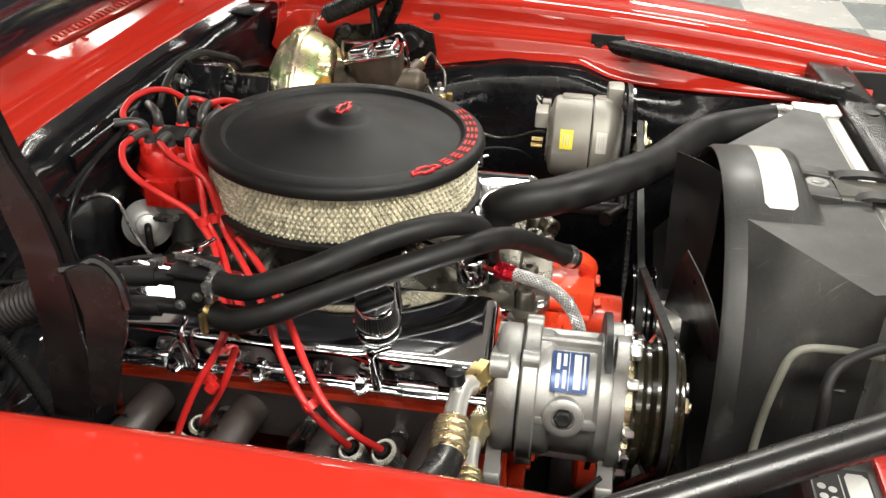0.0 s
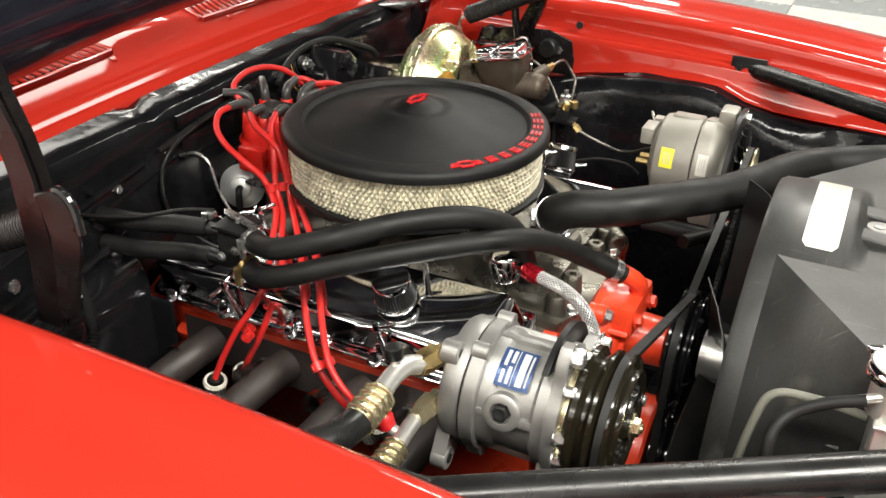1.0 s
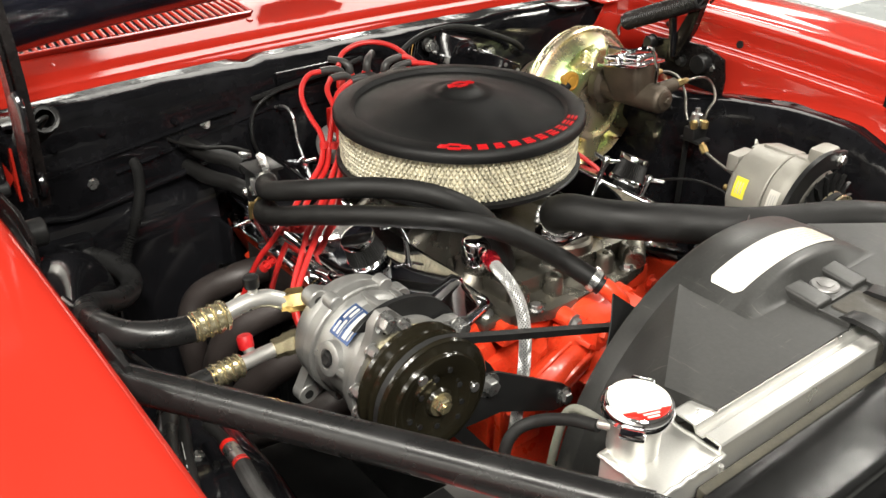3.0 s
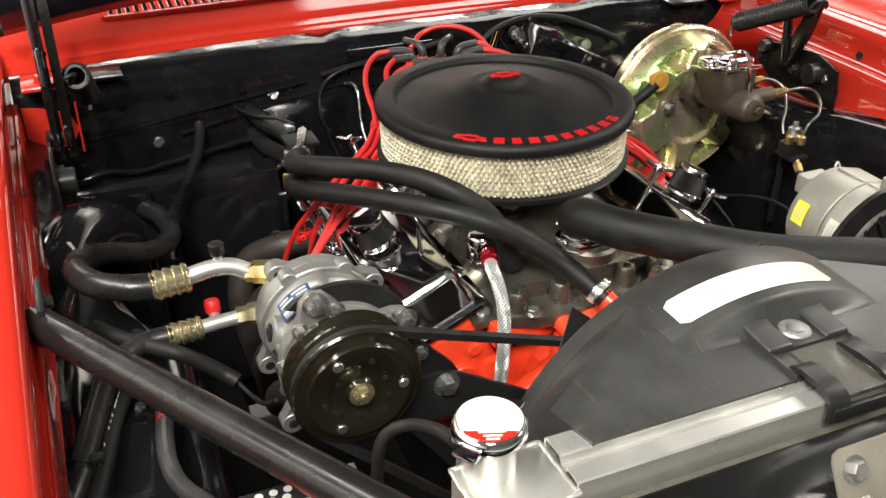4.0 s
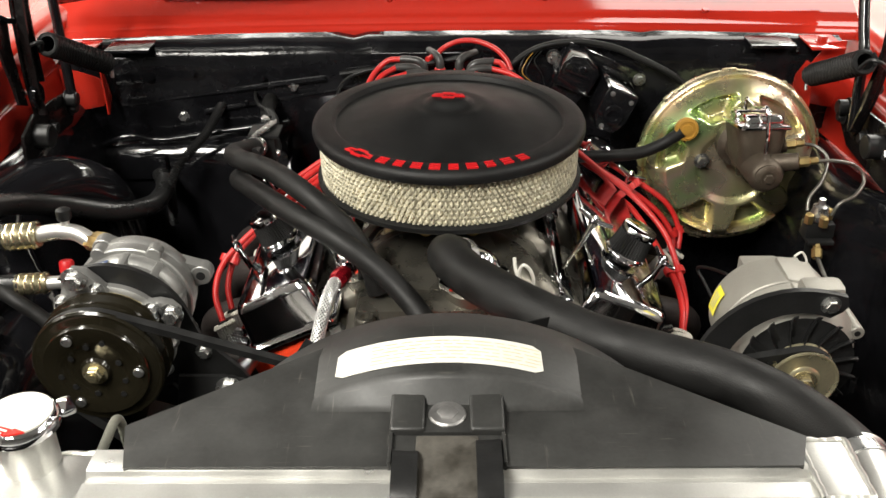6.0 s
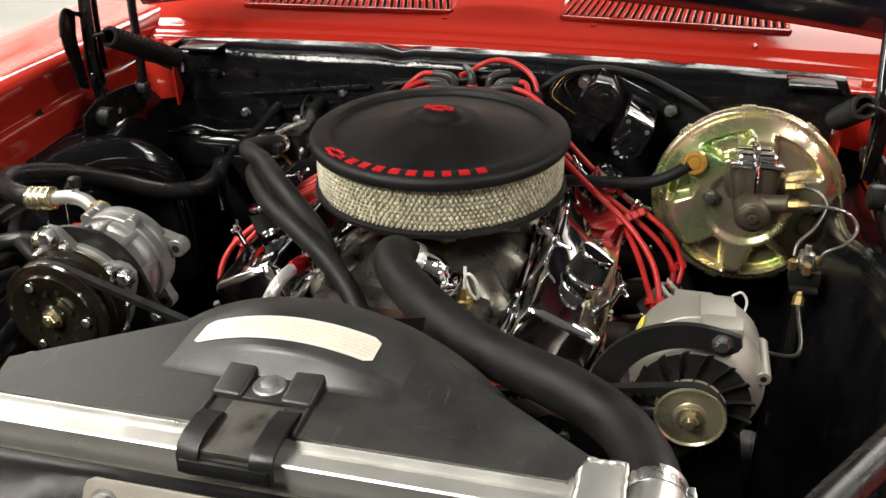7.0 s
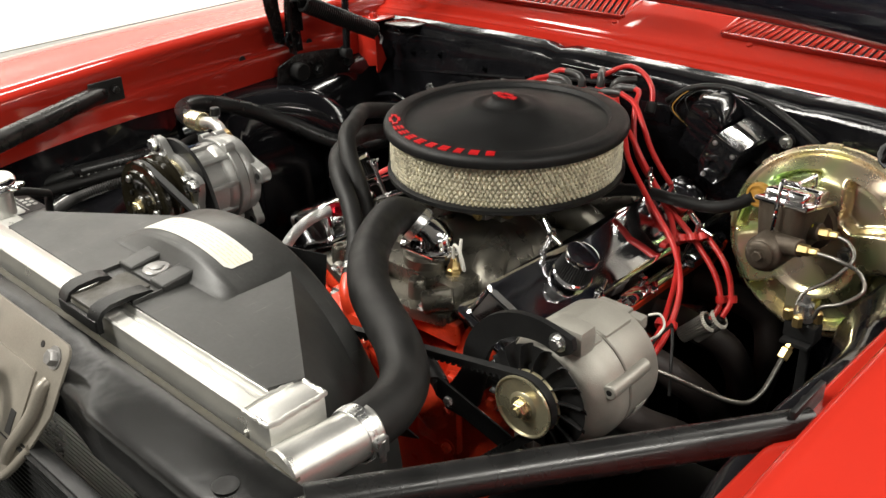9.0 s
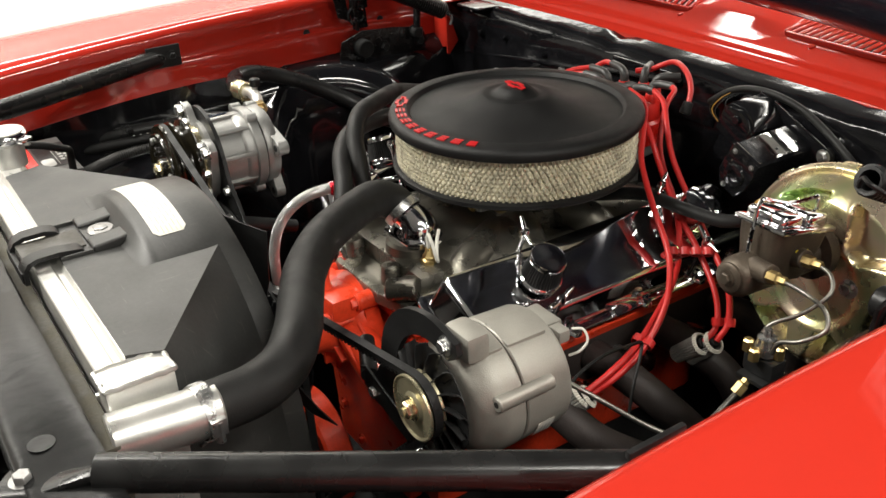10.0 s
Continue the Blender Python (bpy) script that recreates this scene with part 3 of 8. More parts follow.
def hood_hinge(s):
    """Scissor hinge: base plate with its arms, rod and coil spring."""
    dy = 0.0 if s < 0 else -0.055

    def plate(name, outline, x0, x1, parent):
        m = Matrix(((0, 0, s, 0), (1, 0, 0, 0), (0, 1, 0, 0), (0, 0, 0, 1)))
        return part(name, prism(bmesh.new(), [(y + dy, z) for y, z in outline], x0, x1, m, 0.001), HINGE, parent)

    h = plate("hood_hinge", [(0.03, 0.80), (0.10, 0.803), (0.18, 0.806), (0.225, 0.835), (0.215, 0.865), (0.15, 0.875), (0.08, 0.880), (0.035, 0.865), (0.028, 0.83)], 0.582, 0.587, body)
    tagged(h, "black scissor hood hinge with coil spring")
    if s < 0:
        # channel-section arm that sweeps up to the hood, and the short lobed link before it
        rear = [(0.076, 0.89), (0.072, 0.945), (0.072, 0.985), (0.075, 1.03), (0.083, 1.063), (0.094, 1.10), (0.118, 1.16), (0.155, 1.24)]
        front = [(0.120, 1.25), (0.092, 1.165), (0.072, 1.10), (0.057, 1.066), (0.049, 1.035), (0.045, 1.0), (0.042, 0.97), (0.040, 0.93), (0.046, 0.89)]
        plate("lower_arm", [(y + 0.008, z) for y, z in rear + front], 0.566, 0.570, h)
        plate("arm_flange", [(y + 0.008, z) for y, z in ((0.046, 0.89), (0.040, 0.93), (0.042, 0.97), (0.045, 1.0), (0.049, 1.035), (0.057, 1.066), (0.072, 1.10), (0.092, 1.165), (0.120, 1.25), (0.125, 1.248), (0.097, 1.163), (0.077, 1.098), (0.062, 1.064), (0.054, 1.034), (0.050, 1.0), (0.047, 0.97), (0.045, 0.93), (0.051, 0.89))], 0.552, 0.563, h)
        plate("rear_flange", [(y + 0.008, z) for y, z in ((0.072, 0.93), (0.072, 0.985), (0.075, 1.03), (0.083, 1.063), (0.094, 1.10), (0.118, 1.16), (0.114, 1.162), (0.090, 1.10), (0.079, 1.063), (0.071, 1.03), (0.068, 0.985), (0.068, 0.93))], 0.555, 0.563, h)
        plate("link_plate", [(0.050, 1.024), (0.036, 1.031), (0.022, 1.030), (0.013, 1.016), (0.009, 0.995), (0.012, 0.975), (0.021, 0.950), (0.026, 0.915), (0.050, 0.905), (0.044, 0.95), (0.040, 0.99)], 0.572, 0.576, h)
        part("link_roll", tube(bmesh.new(), [(-0.568, 0.056, 1.020), (-0.570, 0.040, 1.026), (-0.572, 0.026, 1.033), (-0.572, 0.014, 1.021), (-0.573, 0.009, 0.998)], 0.004, 8, 5), GLOSS, h)
        part("pivot_ring", lathe(bmesh.new(), [(0.013, 0), (0.0175, 0), (0.0185, 0.004), (0.016, 0.007), (0.013, 0.006)], axis_m((-0.563, 0.056, 0.918), (1, 0, 0)), 28, closed=True), GLOSS, h)
    else:
        # straight arm leaning forward with a ribbed front edge
        plate("lower_arm", [(0.150, 0.848), (0.148, 0.862), (0.115, 0.930), (0.100, 0.977), (0.105, 1.05), (0.115, 1.16), (0.083, 1.16), (0.073, 1.05), (0.074, 0.972), (0.092, 0.908), (0.118, 0.853), (0.130, 0.842)], 0.566, 0.571, h)
        plate("arm_flange", [(0.118, 0.853), (0.092, 0.908), (0.074, 0.972), (0.073, 1.05), (0.083, 1.16), (0.088, 1.16), (0.078, 1.05), (0.079, 0.973), (0.097, 0.910), (0.123, 0.855)], 0.556, 0.566, h)
        part("grommet", lathe(bmesh.new(), [(0.019, 0), (0.018, 0.004), (0.011, 0.006), (0, 0.006)], axis_m((0.593, 0.004, 0.846), (-1, 0, 0)), 24), RUBBER, h)
        bolt_part(h, (0.587, 0.004, 0.846), (-1, 0, 0), 0.0085, 0.007)
    rod_p = [(s * 0.566, 0.135 + dy, 0.85), (s * 0.566, 0.143 + dy, 0.91), (s * 0.566, 0.150 + dy, 0.955), (s * 0.566, 0.172 + dy, 0.995), (s * 0.568, 0.215 + dy, 1.08), (s * 0.570, 0.27 + dy, 1.20)] if s > 0 else [(s * 0.572, 0.195, 0.85), (s * 0.573, 0.200, 0.94), (s * 0.574, 0.206, 1.05), (s * 0.575, 0.218, 1.22)]
    part("upper_link", tube(bmesh.new(), rod_p, 0.0075, 12, 6), GLOSS, h)
    a, b = (Vector((-0.537, 0.070, 0.985)), Vector((-0.524, 0.228, 0.905))) if s < 0 else (Vector((0.533, 0.012, 0.972)), Vector((0.530, 0.165, 0.900)))
    way = (b - a).normalized()
    sx = way.orthogonal().normalized()
    sy = way.cross(sx)
    # a tightly wound coil
    pts = [a.lerp(b, i / 420) + 0.0145 * (math.cos(i * 0.55) * sx + math.sin(i * 0.55) * sy) for i in range(421)]
    part("coil_spring", tube(bmesh.new(), pts, 0.0026, 6, 1), SATIN, h, "tightly wound black coil spring")
    part("spring_sleeve", lathe(bmesh.new(), [(0.0105, 0), (0.0135, 0), (0.0135, (b - a).length), (0.0105, (b - a).length)], axis_m(a, way), 20, closed=True), SATIN, h)
    part("spring_hook", tube(bmesh.new(), [b + 0.012 * sx, b + 0.012 * way, b + 0.020 * way + Vector((0, 0, -0.008)), b + 0.016 * way + Vector((0, 0.0, -0.022))], 0.0026, 8, 5), STEEL, h)
    part("spring_hook", tube(bmesh.new(), [a - 0.012 * sx, a - 0.012 * way, a - 0.018 * way + Vector((-s * -0.012, 0, -0.004)), a + Vector((s * 0.03, 0.0, -0.01))], 0.0026, 8, 5), SATIN, h)
    for y, z in ((0.125, 0.842), (0.195, 0.862), (0.205, 0.842)):
        bolt_part(h, (s * 0.581, y + dy, z), (-s, 0, 0), 0.0085, 0.008, SATIN)
    part("pivot", rod(bmesh.new(), (s * 0.560, 0.075 + dy, 0.85), (s * 0.584, 0.075 + dy, 0.85), 0.017, seg=20, edge=0.002), SATIN, h)
    part("pivot", rod(bmesh.new(), (s * 0.564, 0.195 + dy, 0.86), (s * 0.584, 0.195 + dy, 0.86), 0.011, seg=20, edge=0.002), SATIN, h)
    return h


for side in (-1, 1):
    hood_hinge(side)

# red ear of the fender beside each hinge, and the mounting tabs
for side in (-1, 1):
    m = Matrix(((0, 0, side, 0), (1, 0, 0, 0), (0, 1, 0, 0), (0, 0, 0, 1)))
    bm = prism(bmesh.new(), [(0.245, 0.890), (0.252, 0.888), (0.260, 0.868), (0.272, 0.836), (0.25, 0.812), (0.245, 0.814)] if side < 0 else [(0.185, 0.905), (0.225, 0.902), (0.260, 0.868), (0.272, 0.836), (0.25, 0.812), (0.19, 0.826)], 0.540, 0.543, m, 0.001)
    part("fender_ear", bm, RED, body, "red fender reinforcement ear")
    m2 = Matrix(((side, 0, 0, 0), (0, 0, 1, 0), (0, 1, 0, 0), (0, 0, 0, 1)))
    bm = prism(bmesh.new(), [(0.612, 0.92 if side > 0 else 0.884), (0.585, 0.918 if side > 0 else 0.880), (0.552, 0.868), (0.541, 0.842), (0.552, 0.822), (0.612, 0.81)], 0.262, 0.265, m2, 0.001)
    part("fender_ear", bm, RED, body, "red fender reinforcement ear")
    bm = box(bmesh.new(), (side * 0.580 - 0.026, 0.245, 0.910), (side * 0.580 + 0.026, 0.315, 0.914), 0.002)
    ear = part("fender_tab", bm, RED, body, "red fender mounting tab")
    part("tab_bolt", bolt(bmesh.new(), (side * 0.580, 0.280, 0.914), Z, 0.008, 0.007), RED, ear)
    tyre = part("front_wheel", lathe(bmesh.new(), [(0, -0.09), (0.19, -0.09), (0.20, -0.095), (0.28, -0.105), (0.32, -0.085), (0.325, 0.0), (0.32, 0.085), (0.28, 0.105), (0.20, 0.095), (0.19, 0.09), (0, 0.09)], axis_m((side * 0.76, -0.12, 0.325), (1, 0, 0)), 40), RUBBER, body, "black road wheel under the fender")


def brace(s):
    """Black fender brace tube with flattened, bolted ends."""
    a, b = (Vector((-0.621, -0.305, 0.8920)), Vector((-0.396, -0.695, 0.9117))) if s < 0 else (Vector((0.617, -0.342, 0.8577)), Vector((0.386, -0.695, 0.8725)))
    t = thing("fender_brace", "black steel tube brace between fender and radiator support", "brace", b, "fender braces")
    part("brace_tube", rod(bmesh.new(), a, b, 0.0155, seg=24), BRACE, t)
    way = (b - a).normalized()
    bm = tube(bmesh.new(), [b - 0.01 * way, b + 0.02 * way + Vector((0, 0, -0.006)), b + 0.05 * way + Vector((0, 0, -0.010)), b + 0.075 * way + Vector((0, 0, -0.011))], lambda k: 0.0145 + 0.014 * k, 16, 5, squash=0.5)
    for v in bm.verts:
        k = max(0, min(1, ((v.co - b).dot(way)) / 0.045))
        c = b.z - 0.010 * k
        v.co.z = c + (v.co.z - c) * (1 - 0.72 * k)
    part("flattened_foot", bm, BRACE, t)
    bolt_part(t, b + 0.058 * way + Vector((0, 0, -0.0075)), Z, 0.0075, 0.006, ZINC)
    m = axis_m(a - way * 0.0, (-s, 0, 0))
    plate = box(bmesh.new(), (a.x - s * 0.011, a.y - 0.022, a.z - 0.016), (a.x - s * 0.005, a.y + 0.038, a.z + 0.022), 0.002)
    part("fender_bracket", plate, SATIN, t)
    bolt_part(t, (a.x - s * 0.012, a.y + 0.022, a.z + 0.004), (-s, 0, 0), 0.006, 0.005, SATIN)
    return t


for side in (-1, 1):
    brace(side)


def radiator_support():
    sup = thing("radiator_support", "gloss black pressed radiator support panel across the nose", "panel", (0, -0.72, 0.4))
    rows = []
    for i in range(41):
        x = -0.60 + 1.2 * i / 40
        k = 0.010 if abs(x) < 0.075 else 0
        near = max(0.0, min(1.0, (0.15 - abs(x)) / 0.05))
        back = -0.6815
        prof = ((back, 0.80), (back, 0.866), (back - 0.001, 0.8705), (back - 0.004, 0.8722), (-0.702, 0.8722 - k * 0.3), (-0.735 + 0.020 * near, 0.8700 - 0.002 * near), (-0.7445 + 0.016 * near, 0.8685 - 0.003 * near), (-0.7470 + 0.012 * near, 0.8655 - 0.003 * near), (-0.7475 + 0.008 * near, 0.856), (-0.748 + 0.008 * near, 0.822))
        rows.append([(x, y, z - 0.012 * max(0, abs(x) - 0.4) / 0.2) for y, z in prof])
    top = part("support_rail", sheet(bmesh.new(), rows, 0.002), RAIL, sup, "satin black top rail", 45)
    part("foam_strip", box(bmesh.new(), (-0.30, -0.681, 0.80), (0.345, -0.6655, 0.858), 0.003), DUST, sup, "dusty tan foam strip")
    for s in (-1, 1):
        for x, y in ((0.323, -0.722), (0.45, -0.715)):
            part("rail_hole", lathe(bmesh.new(), [(0.009, 0), (0.011, 0.0012), (0.006, 0.0016), (0, 0.0004)], axis_m((s * x, y, 0.871), Z), 20), SATIN, top)
        bm = box(bmesh.new(), (min(s * 0.36, s * 0.60), -0.75, 0.30), (max(s * 0.36, s * 0.60), -0.742, 0.86), 0.003)
        part("support_side", bm, GLOSS, sup)
        bm = box(bmesh.new(), (min(s * 0.37, s * 0.60), -0.745, 0.30), (max(s * 0.37, s * 0.60), -0.64, 0.31), 0.003)
        part("support_shelf", bm, GLOSS, sup)
    # finned condenser below the rail
    bm = box(bmesh.new(), (-0.33, -0.775, 0.42), (0.33, -0.76, 0.80), 0.002)
    cond = part("condenser_core", bm, SATIN, sup, "black finned condenser core")
    bm = bmesh.new()
    for k in range(46):
        z = 0.425 + 0.0082 * k
        box(bm, (-0.33, -0.779, z), (0.33, -0.775, z + 0.0025))
    tagged(part("finned_face", bm, SATIN, cond), kind="stuff")
    return sup


radiator_support()


def hood_latch():
    t = thing("hood_latch_plate", "beige plated hood latch bracket bolted before the radiator support", "latch", (0, -0.745, 0.78))
    tilt = Matrix.Translation((0, -0.721, 0.888)) @ Matrix.Rotation(radians(60), 4, "X")
    out = [(-0.080, 0.006), (0.075, 0.006), (0.081, 0.003), (0.083, -0.003), (0.083, -0.062), (0.066, -0.102), (0.030, -0.150), (-0.034, -0.150), (-0.071, -0.102), (-0.088, -0.062), (-0.088, -0.003), (-0.086, 0.003)]
    bm = prism(bmesh.new(), out, -0.0015, 0.0015, tilt, 0.0006)
    p = part("plate", bm, BEIGE, t)
    for x in (-0.07, 0.062):
        bolt_part(t, tilt @ Vector((x, -0.012, 0.0015)), tilt.to_3x3() @ Z, 0.0078, 0.007, ZINC)
    for x0, x1 in ((-0.066, -0.052), (0.061, 0.047)):
        part("raised_rib", tube(bmesh.new(), [tilt @ Vector(q) for q in ((x0, -0.036, 0.0), (x0, -0.044, 0.005), (x0, -0.065, 0.006), ((x0 + x1) / 2, -0.085, 0.006), (x1 * 0.85, -0.112, 0.005), (x1 * 0.7, -0.128, 0.0))], 0.0065, 12, 6), BEIGE, p)
    part("folded_lip", tube(bmesh.new(), [tilt @ Vector(q) for q in ((0.066, -0.102, 0.001), (0.030, -0.148, 0.003), (-0.034, -0.148, 0.003), (-0.071, -0.102, 0.001))], 0.0045, 10, 4), BEIGE, p)
    part("raised_panel", box(bmesh.new(), (-0.040, -0.120, 0.0), (0.040, -0.034, 0.0035), 0.003, tilt), BEIGE, p)
    part("slot", box(bmesh.new(), (0.020, -0.104, 0.0032), (0.030, -0.080, 0.0042), 0.0, tilt), SATIN, p)
    hook = [(-0.040, -0.085, 0.003), (-0.034, -0.064, 0.016), (-0.018, -0.055, 0.026), (-0.002, -0.066, 0.030), (0.004, -0.095, 0.030), (0.006, -0.15, 0.026)]
    part("latch_hook", tube(bmesh.new(), [tilt @ Vector(q) for q in hook], 0.0115, 14, 6, squash=0.7), DARKSTEEL, t, "dark steel latch hook")
    for x, y in ((0.036, -0.008), (0.05, -0.09)):
        part("plate_hole", lathe(bmesh.new(), [(0.0035, 0.0003), (0.0035, 0.0009), (0, 0.0009)], tilt @ Matrix.Translation((x, y, 0.001)), 14), SATIN, p)


hood_latch()

nose = thing("nose_panels", "satin black inner nose panels and splash shield under the bay", "panel", (0, -0.9, 0.3))
part("splash_shield", box(bmesh.new(), (-0.86, -1.20, 0.225), (0.86, 0.32, 0.232)), SATIN, nose)
part("grille_panel", box(bmesh.new(), (-0.62, -0.985, 0.24), (0.62, -0.965, 0.66), 0.006), SATIN, nose)
part("nose_shelf", box(bmesh.new(), (-0.62, -0.965, 0.50), (0.62, -0.79, 0.51), 0.003), SATIN, nose)
for side in (-1, 1):
    part("nose_side", box(bmesh.new(), (side * 0.60 - 0.006, -0.97, 0.24), (side * 0.60 + 0.006, -0.755, 0.85), 0.002), SATIN, nose)

# ---- cooling ----


def radiator():
    t = thing("radiator", "welded bright aluminium radiator with side tanks and filler cap", "radiator", (0, -0.63, 0.42))
    core = part("core", box(bmesh.new(), (-0.27, -0.655, 0.42), (0.27, -0.605, 0.862), 0.002), ALU, t)
    bm = bmesh.new()
    for k in range(52):
        z = 0.43 + 0.0083 * k
        box(bm, (-0.27, -0.658, z), (0.27, -0.655, z + 0.003))
    tagged(part("finned_face", bm, ALU, core), kind="stuff")
    # top bar: a channel with two raised edges
    rows = []
    for i in range(11):
        x = -0.268 + 0.536 * i / 10
        prof = ((-0.661, 0.845), (-0.661, 0.8785), (-0.6595, 0.8800), (-0.645, 0.8805), (-0.6435, 0.8795), (-0.642, 0.8770), (-0.637, 0.8770), (-0.6355, 0.8800), (-0.634, 0.8825), (-0.632, 0.8835), (-0.612, 0.8835), (-0.609, 0.881), (-0.609, 0.845))
        rows.append([(x, y, z) for y, z in prof])
    part("top_bar", sheet(bmesh.new(), rows, 0.002), ALU, t, "bright channelled aluminium top bar", 30)
    for s in (-1, 1):
        lo, hi = sorted((s * 0.268, s * (0.303 if s > 0 else 0.345)))
        bm = box(bmesh.new(), (lo, -0.664, 0.42), (hi, -0.603, 0.884 if s > 0 else 0.872), 0.004)
        tank = part("side_tank", bm, ALU, t, "welded aluminium side tank")
        rng = random.Random(5 + s)
        bm = bmesh.new()
        h = 0.884 if s > 0 else 0.872
        path = [(lo, -0.664), (hi, -0.664), (hi, -0.603), (lo, -0.603), (lo, -0.664)]
        pts = []
        for a, b in zip(path, path[1:]):
            for k in range(12):
                pts.append((a[0] + (b[0] - a[0]) * k / 12 + rng.uniform(-0.0006, 0.0006), a[1] + (b[1] - a[1]) * k / 12 + rng.uniform(-0.0006, 0.0006), h - 0.001 + rng.uniform(-0.0006, 0.0008)))
        tube(bm, pts + [pts[0]], 0.0024, 8, 2)
        part("weld_bead", bm, ALU, tank, "rippled weld bead")
        bm = bmesh.new()
        xw = s * 0.268
        tube(bm, [(xw + rng.uniform(-0.0006, 0.0006), -0.664, 0.55 + 0.012 * k) for k in range(27)], 0.0026, 8, 2)
        part("weld_bead", bm, ALU, tank)
    # upper outlet neck, driver side
    neck = part("outlet_neck", rod(bmesh.new(), (0.322, -0.672, 0.849), (0.329, -0.578, 0.847), 0.0235, seg=28, edge=0.002), ALU, t, "aluminium hose neck")
    # filler neck and cap, passenger side
    c = (-0.318, -0.613)
    part("filler_neck", lathe(bmesh.new(), [(0.021, 0.0), (0.021, 0.030), (0.026, 0.034), (0.026, 0.038), (0, 0.038)], axis_m((*c, 0.872), Z), 28), ALU, t)
    cap = part("radiator_cap", lathe(bmesh.new(), [(0.026, 0.0), (0.0285, 0.002), (0.029, 0.006), (0.0280, 0.0105), (0.0260, 0.0125), (0.0250, 0.0120), (0.0238, 0.0135), (0, 0.0142)], axis_m((*c, 0.9065), Z), 36), CHROME, t, "chrome radiator cap with white and red label")
    for a in (35, 215):
        m = axis_m((*c, 0.9085), Z) @ Matrix.Rotation(radians(a), 4, "Z")
        part("cap_ear", box(bmesh.new(), (0.027, -0.010, 0), (0.039, 0.010, 0.006), 0.003, m), CHROME, cap)
    # label disc: a white two-thirds and a red third
    m = axis_m((*c, 0.9205), Z) @ Matrix.Rotation(radians(160), 4, "Z")
    arc = lambda a0, a1, n: [(0.0246 * math.cos(radians(a0 + (a1 - a0) * i / n)), 0.0246 * math.sin(radians(a0 + (a1 - a0) * i / n))) for i in range(n + 1)]
    part("cap_label", prism(bmesh.new(), arc(-38, 212, 28), -0.0012, 0.0004, m), LABEL, cap, "white printed label")
    part("cap_label", prism(bmesh.new(), arc(213, 321, 18), -0.0012, 0.0004, m), REDPLASTIC, cap, "red printed label")
    bm = bmesh.new()
    for k, (w, y) in enumerate(((0.020, -0.0165), (0.014, -0.0205), (0.010, -0.0240))):
        box(bm, (-w / 2, y, 0.0004), (w / 2, y + 0.0018, 0.0008), 0, m)
    part("label_print", bm, LABEL, cap)
    part("overflow_nipple", rod(bmesh.new(), (-0.332, -0.607, 0.895), (-0.338, -0.580, 0.886), 0.0040, seg=12), ALU, t)
    return t


radiator()
hose("overflow_hose", "thin black overflow hose from the radiator filler neck", [(-0.337, -0.592, 0.889), (-0.342, -0.565, 0.880), (-0.351, -0.540, 0.867), (-0.365, -0.529, 0.857), (-0.3755, -0.527, 0.838), (-0.379, -0.528, 0.787), (-0.380, -0.53, 0.70), (-0.385, -0.53, 0.58)], 0.0054)
hose("transmission_line", "thin pale rubber cooler line beside the radiator", [(-0.285, -0.600, 0.838), (-0.286, -0.555, 0.842), (-0.288, -0.520, 0.836), (-0.290, -0.508, 0.80), (-0.292, -0.50, 0.72), (-0.30, -0.50, 0.58)], 0.0042, TAN)

FAN_Z, RING = 0.667, 0.245


